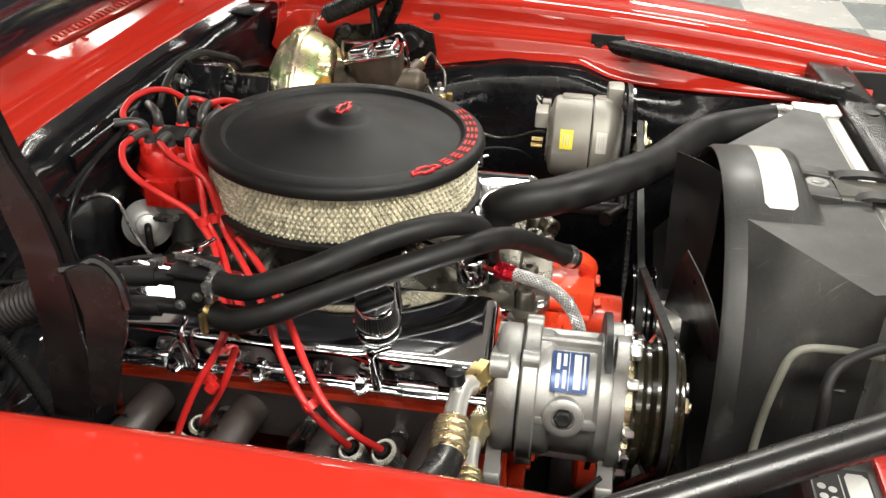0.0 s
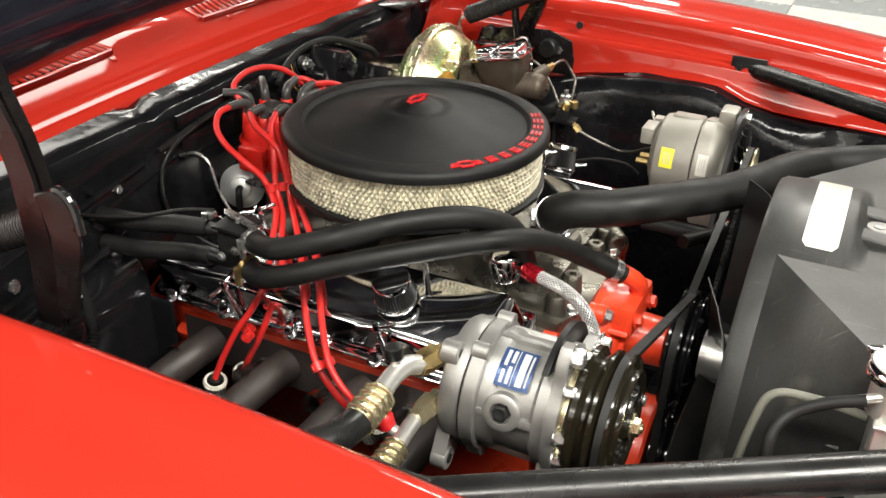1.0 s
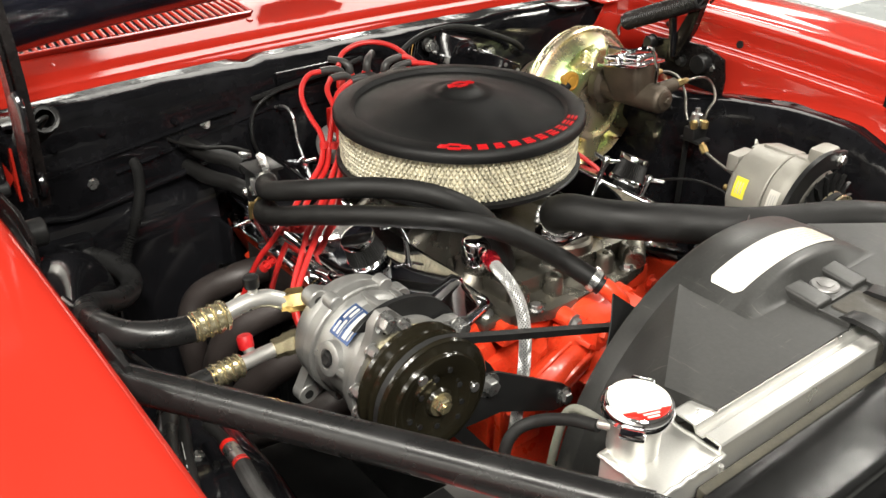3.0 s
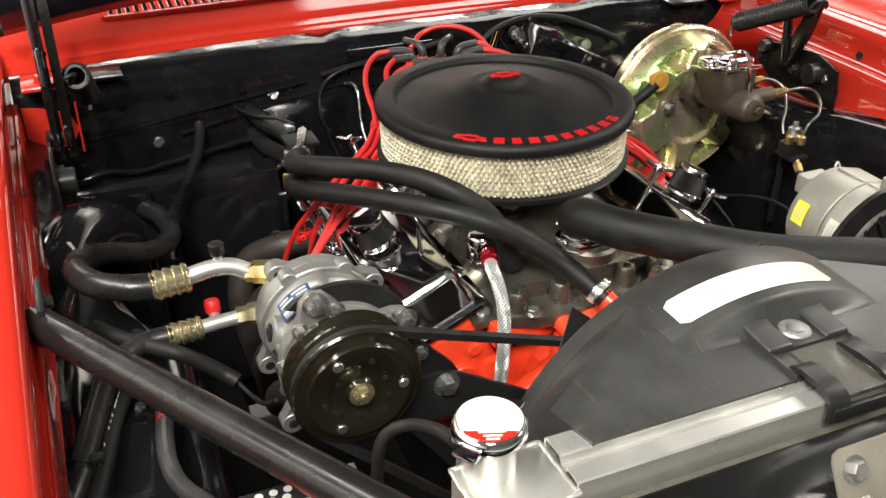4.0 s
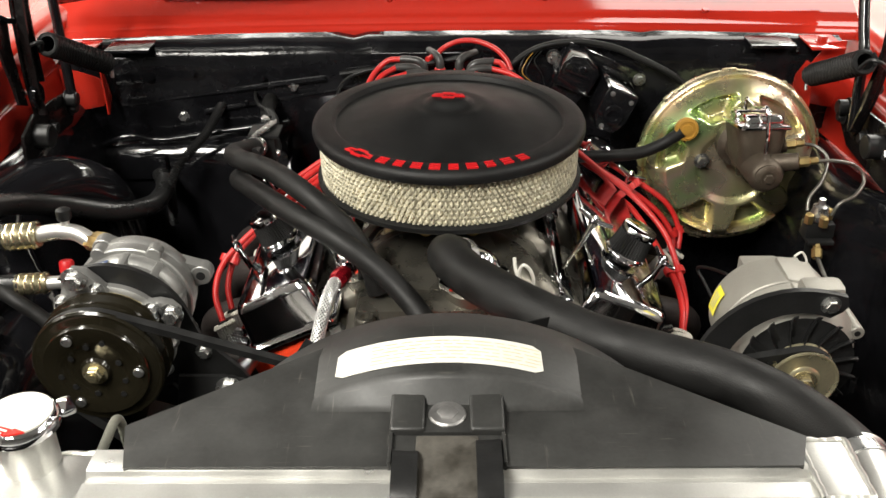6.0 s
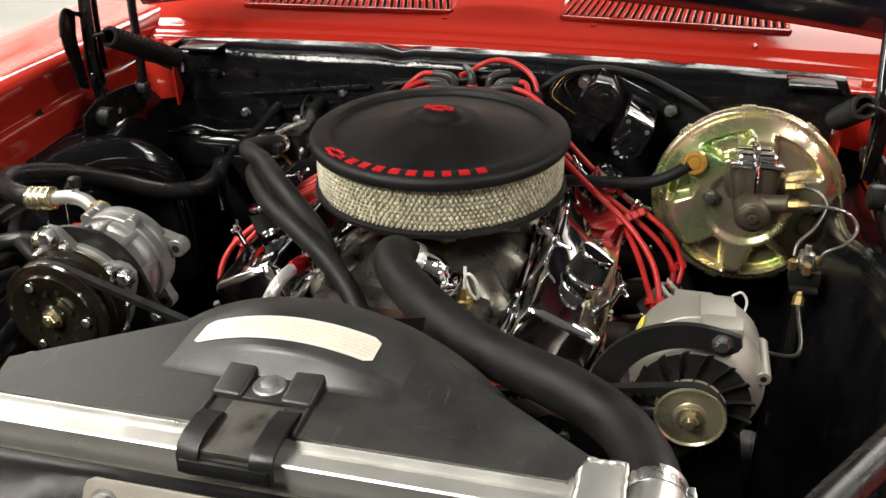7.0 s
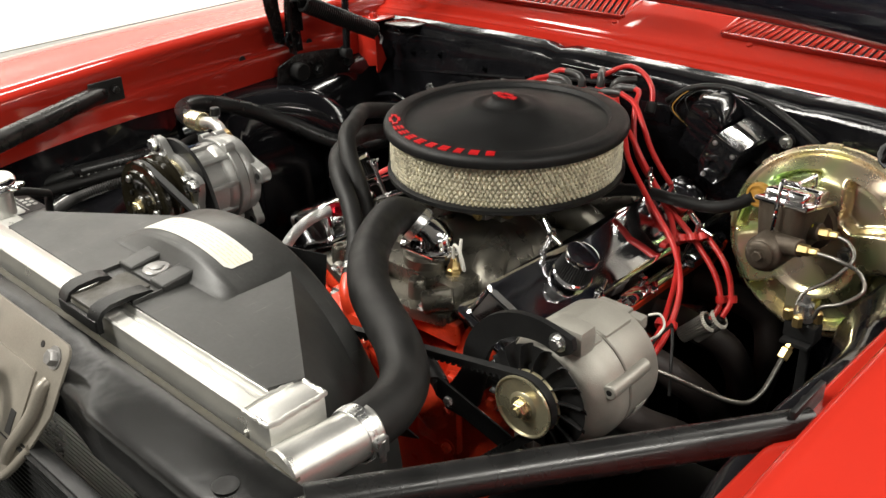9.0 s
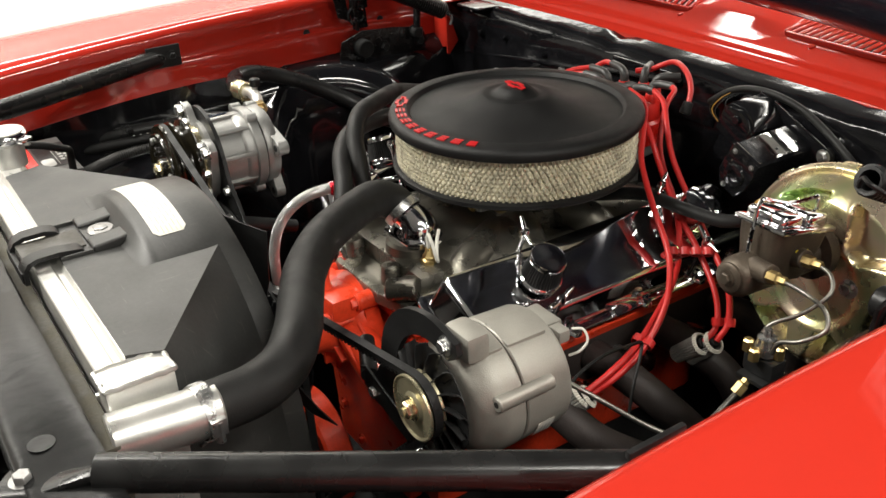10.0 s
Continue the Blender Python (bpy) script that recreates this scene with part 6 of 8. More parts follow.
def compressor():
    x, z = COMP
    t = thing("air_conditioning_compressor", "cast aluminium air conditioning compressor with black clutch pulley", "compressor", (x, -0.30, z))
    m = axis_m((x, 0, z), (0, 1, 0))
    part("body", lathe(bmesh.new(), [(0.0, -0.348), (0.056, -0.348), (0.0615, -0.345), (0.0615, -0.330), (0.056, -0.326), (0.0555, -0.290), (0.058, -0.287), (0.0595, -0.284), (0.0595, -0.262), (0.058, -0.2595), (0.0565, -0.2585), (0, -0.2585)], m, 48), DIECAST, t)
    part("rear_gasket", lathe(bmesh.new(), [(0, -0.2585), (0.0605, -0.2585), (0.0605, -0.2565), (0, -0.2565)], m, 48), SATIN, t)
    part("rear_head", lathe(bmesh.new(), [(0, -0.2565), (0.0615, -0.2565), (0.0625, -0.254), (0.0625, -0.240), (0.060, -0.236), (0.045, -0.232), (0.03, -0.228), (0, -0.227)], m, 48), DIECAST, t)
    # cast ribs and web lugs
    for a in (10, 92, 128, 170, 215, 260, 305):
        q = m @ Matrix.Rotation(radians(a), 4, "Z")
        part("cast_rib", box(bmesh.new(), (0.050, -0.0045, -0.340), (0.0610, 0.0045, -0.259), 0.003, q), DIECAST, t)
    # rear mounting flange with its rounded lugs
    part("rear_flange", lathe(bmesh.new(), [(0.050, -0.2745), (0.0635, -0.2745), (0.0650, -0.273), (0.0650, -0.2605), (0.0635, -0.259), (0.050, -0.259)], m, 40, closed=True), DIECAST, t, smooth=30)
    for a in (62, 118, 242, 298):
        q = m @ Matrix.Rotation(radians(a), 4, "Z")
        part("flange_lug", rod(bmesh.new(), q @ Vector((0.0640, 0, -0.275)), q @ Vector((0.0640, 0, -0.2585)), 0.0085, seg=16, edge=0.001), DIECAST, t)
    mm = Matrix(((1, 0, 0, 0), (0, 0, 1, 0), (0, 1, 0, 0), (0, 0, 0, 1)))
    top = [(-0.277, 0.822), (-0.276, 0.836), (-0.284, 0.845), (-0.296, 0.848), (-0.318, 0.844), (-0.342, 0.852), (-0.354, 0.872), (-0.366, 0.884), (-0.380, 0.886), (-0.390, 0.876), (-0.392, 0.862)]
    ring = [(x + 0.0655 * math.cos(radians(a)), z + 0.0655 * math.sin(radians(a))) for a in range(134, 366, 12)]
    part("front_flange", prism(bmesh.new(), top + ring, -0.353, -0.341, mm, 0.0015), DIECAST, t)
    for bx, bz, br in ((-0.376, 0.876, 0.0095), (-0.355, 0.864, 0.006), (-0.393, 0.850, 0.006), (-0.303, 0.840, 0.006), (-0.284, 0.834, 0.009), (-0.289, 0.800, 0.006), (-0.41, 0.785, 0.006), (-0.395, 0.752, 0.006), (-0.30, 0.765, 0.006), (-0.4125, 0.812, 0.006), (-0.370, 0.741, 0.006)):
        part("flange_bolt", bolt(bmesh.new(), (bx, -0.353, bz), (0, -1, 0), br * 0.95, 0.009), STEEL, t)
    # mounting ears of the rear head, and the lower front ones
    for y0, y1, ox, oz, ax2, az2 in ((-0.248, -0.230, -0.386, 0.850, -0.365, 0.830), (-0.248, -0.230, -0.281, 0.815, -0.315, 0.815), (-0.248, -0.232, -0.405, 0.738, -0.380, 0.765), (-0.248, -0.232, -0.31, 0.735, -0.33, 0.755), (-0.352, -0.336, -0.407, 0.738, -0.382, 0.762)):
        bm = rod(bmesh.new(), (ox, y0, oz), (ox, y1, oz), 0.012, seg=18, edge=0.001)
        dx, dz = az2 - oz, -(ax2 - ox)
        ln = math.hypot(dx, dz)
        dx, dz = dx / ln * 0.0118, dz / ln * 0.0118
        prism(bm, [(ox + dx, oz + dz), (ax2 + dx * 1.9, az2 + dz * 1.9), (ax2 - dx * 1.9, az2 - dz * 1.9), (ox - dx, oz - dz)], y0 + 0.0008, y1 - 0.0008, mm)
        ear = part("mounting_ear", bm, DIECAST, t)
        part("ear_hole", rod(bmesh.new(), (ox, y0 + 0.001, oz), (ox, y0 - 0.0008, oz), 0.0052, seg=16), SATIN, ear)
    # oil plug on the side
    q = axis_m((-0.402, -0.300, 0.815), (-0.97, 0, 0.26))
    plug = part("plug_boss", lathe(bmesh.new(), [(0.019, 0), (0.0185, 0.008), (0.016, 0.010), (0.0105, 0.010), (0.010, 0.006), (0, 0.006)], q, 24), DIECAST, t)
    part("plug", lathe(bmesh.new(), [(0.0085, 0.004), (0.0085, 0.011), (0.006, 0.012), (0, 0.010)], q, 6), SATIN, plug)
    # blue foil plate with pale plain bars
    a0, a1 = 38, 76
    rows = [[m @ Vector((0.0602 * math.cos(radians(a0 + (a1 - a0) * i / 8)), 0.0602 * math.sin(radians(a0 + (a1 - a0) * i / 8)), y)) for y in (-0.319, -0.286)] for i in range(9)]
    foil = part("rating_plate", sheet(bmesh.new(), rows, 0.0004), FOIL, t, "blue foil rating plate")
    bm = bmesh.new()
    for f0, f1, b0, b1 in ((0.08, 0.92, 0.60, 0.80), (0.10, 0.90, 0.86, 0.92), (0.08, 0.40, 0.12, 0.22), (0.5, 0.92, 0.12, 0.22), (0.08, 0.5, 0.30, 0.40), (0.6, 0.92, 0.30, 0.40), (0.04, 0.96, 0.46, 0.48)):
        rr = [[m @ Vector((0.0609 * math.cos(radians(a0 + (a1 - a0) * (f0 + (f1 - f0) * i / 5))), 0.0609 * math.sin(radians(a0 + (a1 - a0) * (f0 + (f1 - f0) * i / 5))), -0.286 - 0.033 * b)) for b in (b0, b1)] for i in range(6)]
        sheet(bm, rr)
    part("plate_print", bm, GREYPRINT, foil)
    # clutch pulley with three grooves, and the hub
    pl = part("clutch_pulley", lathe(bmesh.new(), [(0.03, -0.402), (0.0565, -0.402), (0.060, -0.400), (0.064, -0.400), (0.066, -0.398), (0.066, -0.396), (0.058, -0.391), (0.058, -0.388), (0.066, -0.383), (0.066, -0.380), (0.058, -0.375), (0.058, -0.372), (0.066, -0.367), (0.066, -0.362), (0.063, -0.359), (0.04, -0.358), (0.0, -0.357)], m, 64), BRONZE, t, "bronze-black two-groove clutch pulley")
    part("clutch_coil", lathe(bmesh.new(), [(0.0, -0.360), (0.0575, -0.360), (0.0575, -0.349), (0, -0.349)], m, 40), GOLD, t)
    part("clutch_hub", lathe(bmesh.new(), [(0, -0.4085), (0.014, -0.4085), (0.016, -0.405), (0.030, -0.405), (0.032, -0.4065), (0.052, -0.4065), (0.0535, -0.404), (0.0535, -0.401), (0, -0.401)], m, 56), BRONZE, pl)
    for a in (90, 210, 330):
        q = m @ Matrix.Rotation(radians(a - 30), 4, "Z")
        part("hub_rivet", rod(bmesh.new(), q @ Vector((0.043, 0, -0.4065)), q @ Vector((0.043, 0, -0.4100)), 0.0055, seg=14, edge=0.001), STEEL, pl)
        for d, r in ((22, 0.030), (-24, 0.027), (50, 0.036)):
            q2 = m @ Matrix.Rotation(radians(a - 30 + d), 4, "Z")
            part("hub_stud", rod(bmesh.new(), q2 @ Vector((r, 0, -0.406)), q2 @ Vector((r, 0, -0.4076)), 0.003, seg=10), SATIN, pl)
    part("hub_nut", bolt(bmesh.new(), m @ Vector((0, 0, -0.4085)), (0, -1, 0), 0.0088, 0.007, shank=0.002), GOLD, pl)
    return t


compressor()


def compressor_bracket():
    t = thing("compressor_bracket", "black steel bracket plate carrying the compressor", "bracket", (-0.28, -0.34, 0.74))
    m = Matrix(((1, 0, 0, 0), (0, 0, 1, 0), (0, 1, 0, 0), (0, 0, 0, 1)))
    arc = [(-0.351 + 0.082 * math.cos(radians(a)), 0.801 + 0.082 * math.sin(radians(a))) for a in range(128, 10, -8)]
    pts = arc + [(-0.262, 0.79), (-0.225, 0.752), (-0.215, 0.735), (-0.222, 0.720), (-0.245, 0.716), (-0.30, 0.70), (-0.34, 0.715), (-0.30, 0.76), (-0.296, 0.80), (-0.31, 0.84), (-0.35, 0.862), (-0.38, 0.858)]
    part("front_plate", prism(bmesh.new(), pts, -0.338, -0.332, m, 0.0008), SATIN, t)
    part("engine_arm", prism(bmesh.new(), [(-0.29, 0.752), (-0.242, 0.751), (-0.222, 0.746), (-0.115, 0.681), (-0.102, 0.668), (-0.100, 0.655), (-0.110, 0.645), (-0.128, 0.646), (-0.215, 0.688), (-0.30, 0.692)], -0.350, -0.345, m, 0.0008), SATIN, t)
    bolt_part(t, (-0.113, -0.350, 0.662), (0, -1, 0), 0.0085, 0.008)
    bolt_part(t, (-0.237, -0.350, 0.735), (0, -1, 0), 0.0105, 0.009)
    bolt_part(t, (-0.262, -0.338, 0.776), (0, -1, 0), 0.0062, 0.006)
    part("spacer", rod(bmesh.new(), (-0.237, -0.345, 0.735), (-0.237, -0.25, 0.70), 0.011, seg=16), SATIN, t)
    part("support_strut", prism(bmesh.new(), [(-0.315, 0.73), (-0.30, 0.735), (-0.20, 0.60), (-0.215, 0.59)], -0.344, -0.338, m), SATIN, t)
    return t


compressor_bracket()
belt("compressor_belt", "black rubber belt driving the compressor", [(-0.351, 0.801, 0.0645), (0.0, 0.475, 0.084), (0.0, FAN_Z, 0.077)], -0.3935)
belt("alternator_belt", "black rubber belt driving the alternator", [(0.3555, 0.781, 0.0335), (0.0, FAN_Z, 0.077), (0.0, 0.475, 0.084)], -0.391, cogs=True)

# ---- ignition ----


def distributor():
    c = (-0.006, 0.222)
    t = thing("distributor", "red-capped electronic distributor with black lead boots", "distributor", (*c, 0.74))
    m = axis_m((*c, 0), Z)
    part("housing", lathe(bmesh.new(), [(0.022, 0.72), (0.022, 0.77), (0.045, 0.785), (0.050, 0.79), (0.050, 0.805), (0, 0.806)], m, 32), DIECAST, t)
    cap = part("cap", lathe(bmesh.new(), [(0.052, 0.804), (0.0545, 0.807), (0.0545, 0.838), (0.050, 0.842), (0.0475, 0.866), (0.043, 0.872), (0.02, 0.876), (0, 0.876)], m, 36), REDPLASTIC, t, "red distributor cap")
    part("coil_cover", box(bmesh.new(), (c[0] - 0.024, c[1] - 0.026, 0.870), (c[0] + 0.024, c[1] + 0.026, 0.884), 0.004), RUBBER, cap, "black coil cover")
    part("cap_skirt_lug", box(bmesh.new(), (c[0] - 0.066, c[1] - 0.020, 0.806), (c[0] - 0.048, c[1] + 0.022, 0.842), 0.004), REDPLASTIC, cap)
    for k in range(8):
        a = radians(45 * k + 12)
        p = Vector((c[0] + 0.040 * math.cos(a), c[1] + 0.040 * math.sin(a), 0.868))
        part("tower", rod(bmesh.new(), p, p + Vector((0, 0, 0.014)), 0.0095, 0.0085, 14, 0.001), REDPLASTIC, cap)
        b = radians((10, 42, 120, 170, 184, 190, -6, 6)[k])
        way = Vector((math.cos(b), math.sin(b), 0))
        part("lead_boot", tube(bmesh.new(), [p + Vector((0, 0, 0.008)), p + Vector((0, 0, 0.022)), p + 0.006 * way + Vector((0, 0, 0.029)), p + 0.016 * way + Vector((0, 0, 0.0315)), p + 0.036 * way + Vector((0, 0, 0.0320))], lambda u: 0.0070 - 0.0014 * u, 12, 5), BOOT, t, "dark grey rubber boot")
    # vacuum advance can
    way = Vector((-0.85, -0.42, 0.26)).normalized()
    q = axis_m(Vector((-0.0695, 0.246, 0.7765)) - 0.026 * way, way)
    can = part("vacuum_can", lathe(bmesh.new(), [(0, -0.006), (0.020, -0.004), (0.028, 0.002), (0.0305, 0.006), (0.0325, 0.007), (0.0325, 0.010), (0.0305, 0.0115), (0.0285, 0.013), (0.024, 0.018), (0.017, 0.021), (0.0155, 0.0215), (0.0145, 0.026), (0.010, 0.028), (0, 0.028)], q, 40), CANSILVER, t, "silver vacuum advance can")
    part("vacuum_elbow", tube(bmesh.new(), [q @ Vector((0, 0, 0.026)), q @ Vector((0, 0, 0.036)), q @ Vector((0, 0, 0.041)) + Vector((0, 0, -0.008)), q @ Vector((0, 0, 0.040)) + Vector((0, 0, -0.030))], 0.0048, 12, 6), RUBBER, can, "black rubber elbow")
    part("can_bracket", box(bmesh.new(), (-0.066, 0.21, 0.782), (-0.03, 0.24, 0.788), 0.001), STEEL, can)
    return t


distributor()
hose("vacuum_hose", "thin black vacuum hose to the distributor can", [(-0.104, 0.229, 0.757), (-0.107, 0.226, 0.745), (-0.115, 0.21, 0.735), (-0.13, 0.18, 0.728)], 0.0044)
hose("vacuum_pipe", "thin bare metal vacuum pipe looping from the firewall", [(-0.135, 0.292, 0.842), (-0.13, 0.27, 0.848), (-0.128, 0.25, 0.838), (-0.13, 0.235, 0.80), (-0.128, 0.215, 0.765)], 0.0022, STEEL, "pipe")


def lead(pts, tip=None, sleeved=True):
    t = thing("spark_plug_lead", "red silicone spark plug lead from the distributor", "cable", pts[0], "spark plug leads")
    line = []
    for p in glide(pts, 4):
        # lie on top of the valve cover where the lead crosses it
        rest = 0.7702 - 0.466 * (abs(p.x) - 0.2139) + 0.006
        if 0.135 < abs(p.x) < 0.245 and -0.23 < p.y < 0.225 and rest - 0.05 < p.z < rest:
            p.z = rest
        line.append(p)
    part("lead_cable", tube(bmesh.new(), line, 0.0042, 10, 2), WIRE, t)
    if tip:
        a, b = Vector(pts[-1]), Vector(tip)
        bm = rod(bmesh.new(), a, b, 0.0075, 0.0085, 12, 0.001)
        part("plug_boot", bm, RUBBER, t, "dark plug boot")
    if tip and sleeved:
        way = (b - a).normalized()
        q = axis_m(a + 0.004 * way, way)
        bm = bmesh.new()
        rings = []
        for h, r in ((0.0, 0.0132), (0.012, 0.0126), (0.030, 0.0116), (0.048, 0.0110)):
            rings.append([bm.verts.new(q @ Vector(((r + 0.0007 * (-1) ** i) * math.cos(math.pi * i / 22), (r + 0.0007 * (-1) ** i) * math.sin(math.pi * i / 22), h))) for i in range(44)])
        for lo, hi in zip(rings, rings[1:]):
            for i in range(44):
                bm.faces.new((lo[i], lo[(i + 1) % 44], hi[(i + 1) % 44], hi[i]))
        bmesh.ops.solidify(bm, geom=list(bm.faces), thickness=0.0012)
        sleeve = part("heat_sleeve", bm, SLEEVE, t, "silver woven heat sleeve", smooth=15)
        bm = bmesh.new()
        for i in range(26):
            g = 2 * math.pi * i / 26
            rod(bm, q @ Vector((0.0120 * math.cos(g), 0.0120 * math.sin(g), -0.0015)), q @ Vector((0.0145 * math.cos(g + 0.12), 0.0145 * math.sin(g + 0.12), 0.003)), 0.0016, seg=6)
        part("sleeve_end", bm, FRAY, sleeve, "beaded pale sleeve end")
    return t


# passenger bank: one lead loops from the near tower, three drop straight, in two pairs
lead([(-0.075, 0.249, 0.900), (-0.094, 0.252, 0.897), (-0.112, 0.244, 0.884), (-0.124, 0.223, 0.870), (-0.131, 0.190, 0.855), (-0.133, 0.160, 0.840), (-0.142, 0.140, 0.825), (-0.163, 0.118, 0.808), (-0.205, 0.098, 0.785), (-0.247, 0.078, 0.760), (-0.268, 0.088, 0.728), (-0.2785, 0.1019, 0.7036), (-0.291, 0.120, 0.660), (-0.297, 0.130, 0.630)], (-0.291, 0.137, 0.596))
lead([(-0.062, 0.182, 0.900), (-0.095, 0.168, 0.892), (-0.118, 0.148, 0.87), (-0.132, 0.138, 0.83), (-0.152, 0.116, 0.806), (-0.190, 0.092, 0.790), (-0.2335, 0.0648, 0.764), (-0.256, 0.070, 0.722), (-0.2633, 0.0818, 0.6866), (-0.262, 0.102, 0.648), (-0.256, 0.115, 0.624)], (-0.250, 0.122, 0.594))
lead([(-0.080, 0.211, 0.900), (-0.103, 0.185, 0.893), (-0.116, 0.142, 0.874), (-0.124, 0.124, 0.828), (-0.150, 0.100, 0.797), (-0.190, 0.065, 0.782), (-0.2328, 0.0333, 0.765), (-0.265, 0.008, 0.738), (-0.298, -0.0249, 0.709), (-0.306, -0.055, 0.680), (-0.300, -0.075, 0.655)], (-0.288, -0.085, 0.625))
lead([(-0.060, 0.184, 0.897), (-0.090, 0.160, 0.882), (-0.112, 0.135, 0.86), (-0.122, 0.118, 0.82), (-0.146, 0.088, 0.790), (-0.185, 0.048, 0.780), (-0.2329, 0.0102, 0.769), (-0.274, -0.020, 0.744), (-0.308, -0.052, 0.716), (-0.316, -0.085, 0.688), (-0.304, -0.112, 0.660)], (-0.289, -0.126, 0.63))
# driver bank
lead([(0.066, 0.236, 0.900), (0.080, 0.228, 0.898), (0.092, 0.200, 0.882), (0.118, 0.168, 0.832), (0.187, 0.130, 0.778), (0.262, 0.063, 0.738), (0.303, -0.033, 0.694), (0.312, -0.090, 0.672), (0.306, -0.132, 0.650)], (0.295, -0.155, 0.63))
lead([(0.036, 0.180, 0.900), (0.082, 0.168, 0.892), (0.120, 0.130, 0.868), (0.150, 0.100, 0.842), (0.205, 0.072, 0.802), (0.262, 0.046, 0.763), (0.301, 0.005, 0.728), (0.316, -0.040, 0.692), (0.319, -0.085, 0.668), (0.310, -0.122, 0.648)], (0.296, -0.142, 0.63))
lead([(0.062, 0.204, 0.900), (0.097, 0.190, 0.893), (0.130, 0.165, 0.872), (0.162, 0.148, 0.838), (0.210, 0.136, 0.796), (0.266, 0.116, 0.763), (0.320, 0.094, 0.730), (0.341, 0.078, 0.692), (0.339, 0.062, 0.668)], (0.315, 0.056, 0.640))
lead([(0.040, 0.178, 0.897), (0.088, 0.156, 0.884), (0.128, 0.138, 0.862), (0.155, 0.130, 0.832), (0.205, 0.115, 0.788), (0.260, 0.103, 0.752), (0.308, 0.086, 0.718), (0.330, 0.070, 0.686), (0.328, 0.052, 0.664)], (0.303, 0.046, 0.64))
# loop from the rear towers over the top
lead([(-0.034, 0.262, 0.895), (-0.020, 0.281, 0.897), (-0.0055, 0.292, 0.9055), (0.018, 0.289, 0.9155), (0.044, 0.278, 0.918), (0.070, 0.266, 0.911), (0.088, 0.254, 0.897), (0.095, 0.244, 0.882)], (0.096, 0.236, 0.866), False)


def lead_comb(at, way, n):
    t = thing("lead_separator", "red plastic separator holding the plug leads apart", "separator", at, "lead separators")
    m = axis_m(at, way)
    bm = box(bmesh.new(), (-0.0075 * n, -0.0026, -0.003), (0.0075 * n, 0.0026, 0.003), 0.001, m)
    for i in range(n):
        lathe(bm, [(0.0058, -0.005), (0.0072, -0.005), (0.0072, 0.005), (0.0058, 0.005)], m @ Matrix.Translation((-0.0075 * n + 0.0075 + 0.015 * i, 0, 0)), 14, closed=True)
    part("separator_body", bm, WIRE, t)


lead_comb((0.262, 0.085, 0.757), (0.45, -0.35, -0.55), 4)
lead_comb((-0.128, 0.13, 0.83), (-0.2, -0.2, -1), 3)
lead_comb((-0.271, 0.092, 0.696), (-0.3, 0.5, -0.8), 2)
lead_comb((-0.303, -0.038, 0.713), (-0.3, -0.6, -0.65), 2)
lead_comb((0.336, 0.075, 0.690), (0.3, -0.3, -0.9), 2)
lead_comb((0.310, -0.040, 0.692), (0.2, -0.8, -0.4), 2)

# ---- brakes ----


# stamped pockets of the booster: angle, half width, inner and outer radius, depth
POCKETS = ((52, 27, 0.062, 0.118, 0.024), (112, 22, 0.080, 0.118, 0.022), (165, 20, 0.080, 0.120, 0.020), (-14, 20, 0.078, 0.118, 0.022), (-68, 24, 0.066, 0.118, 0.026), (-120, 22, 0.066, 0.118, 0.026))


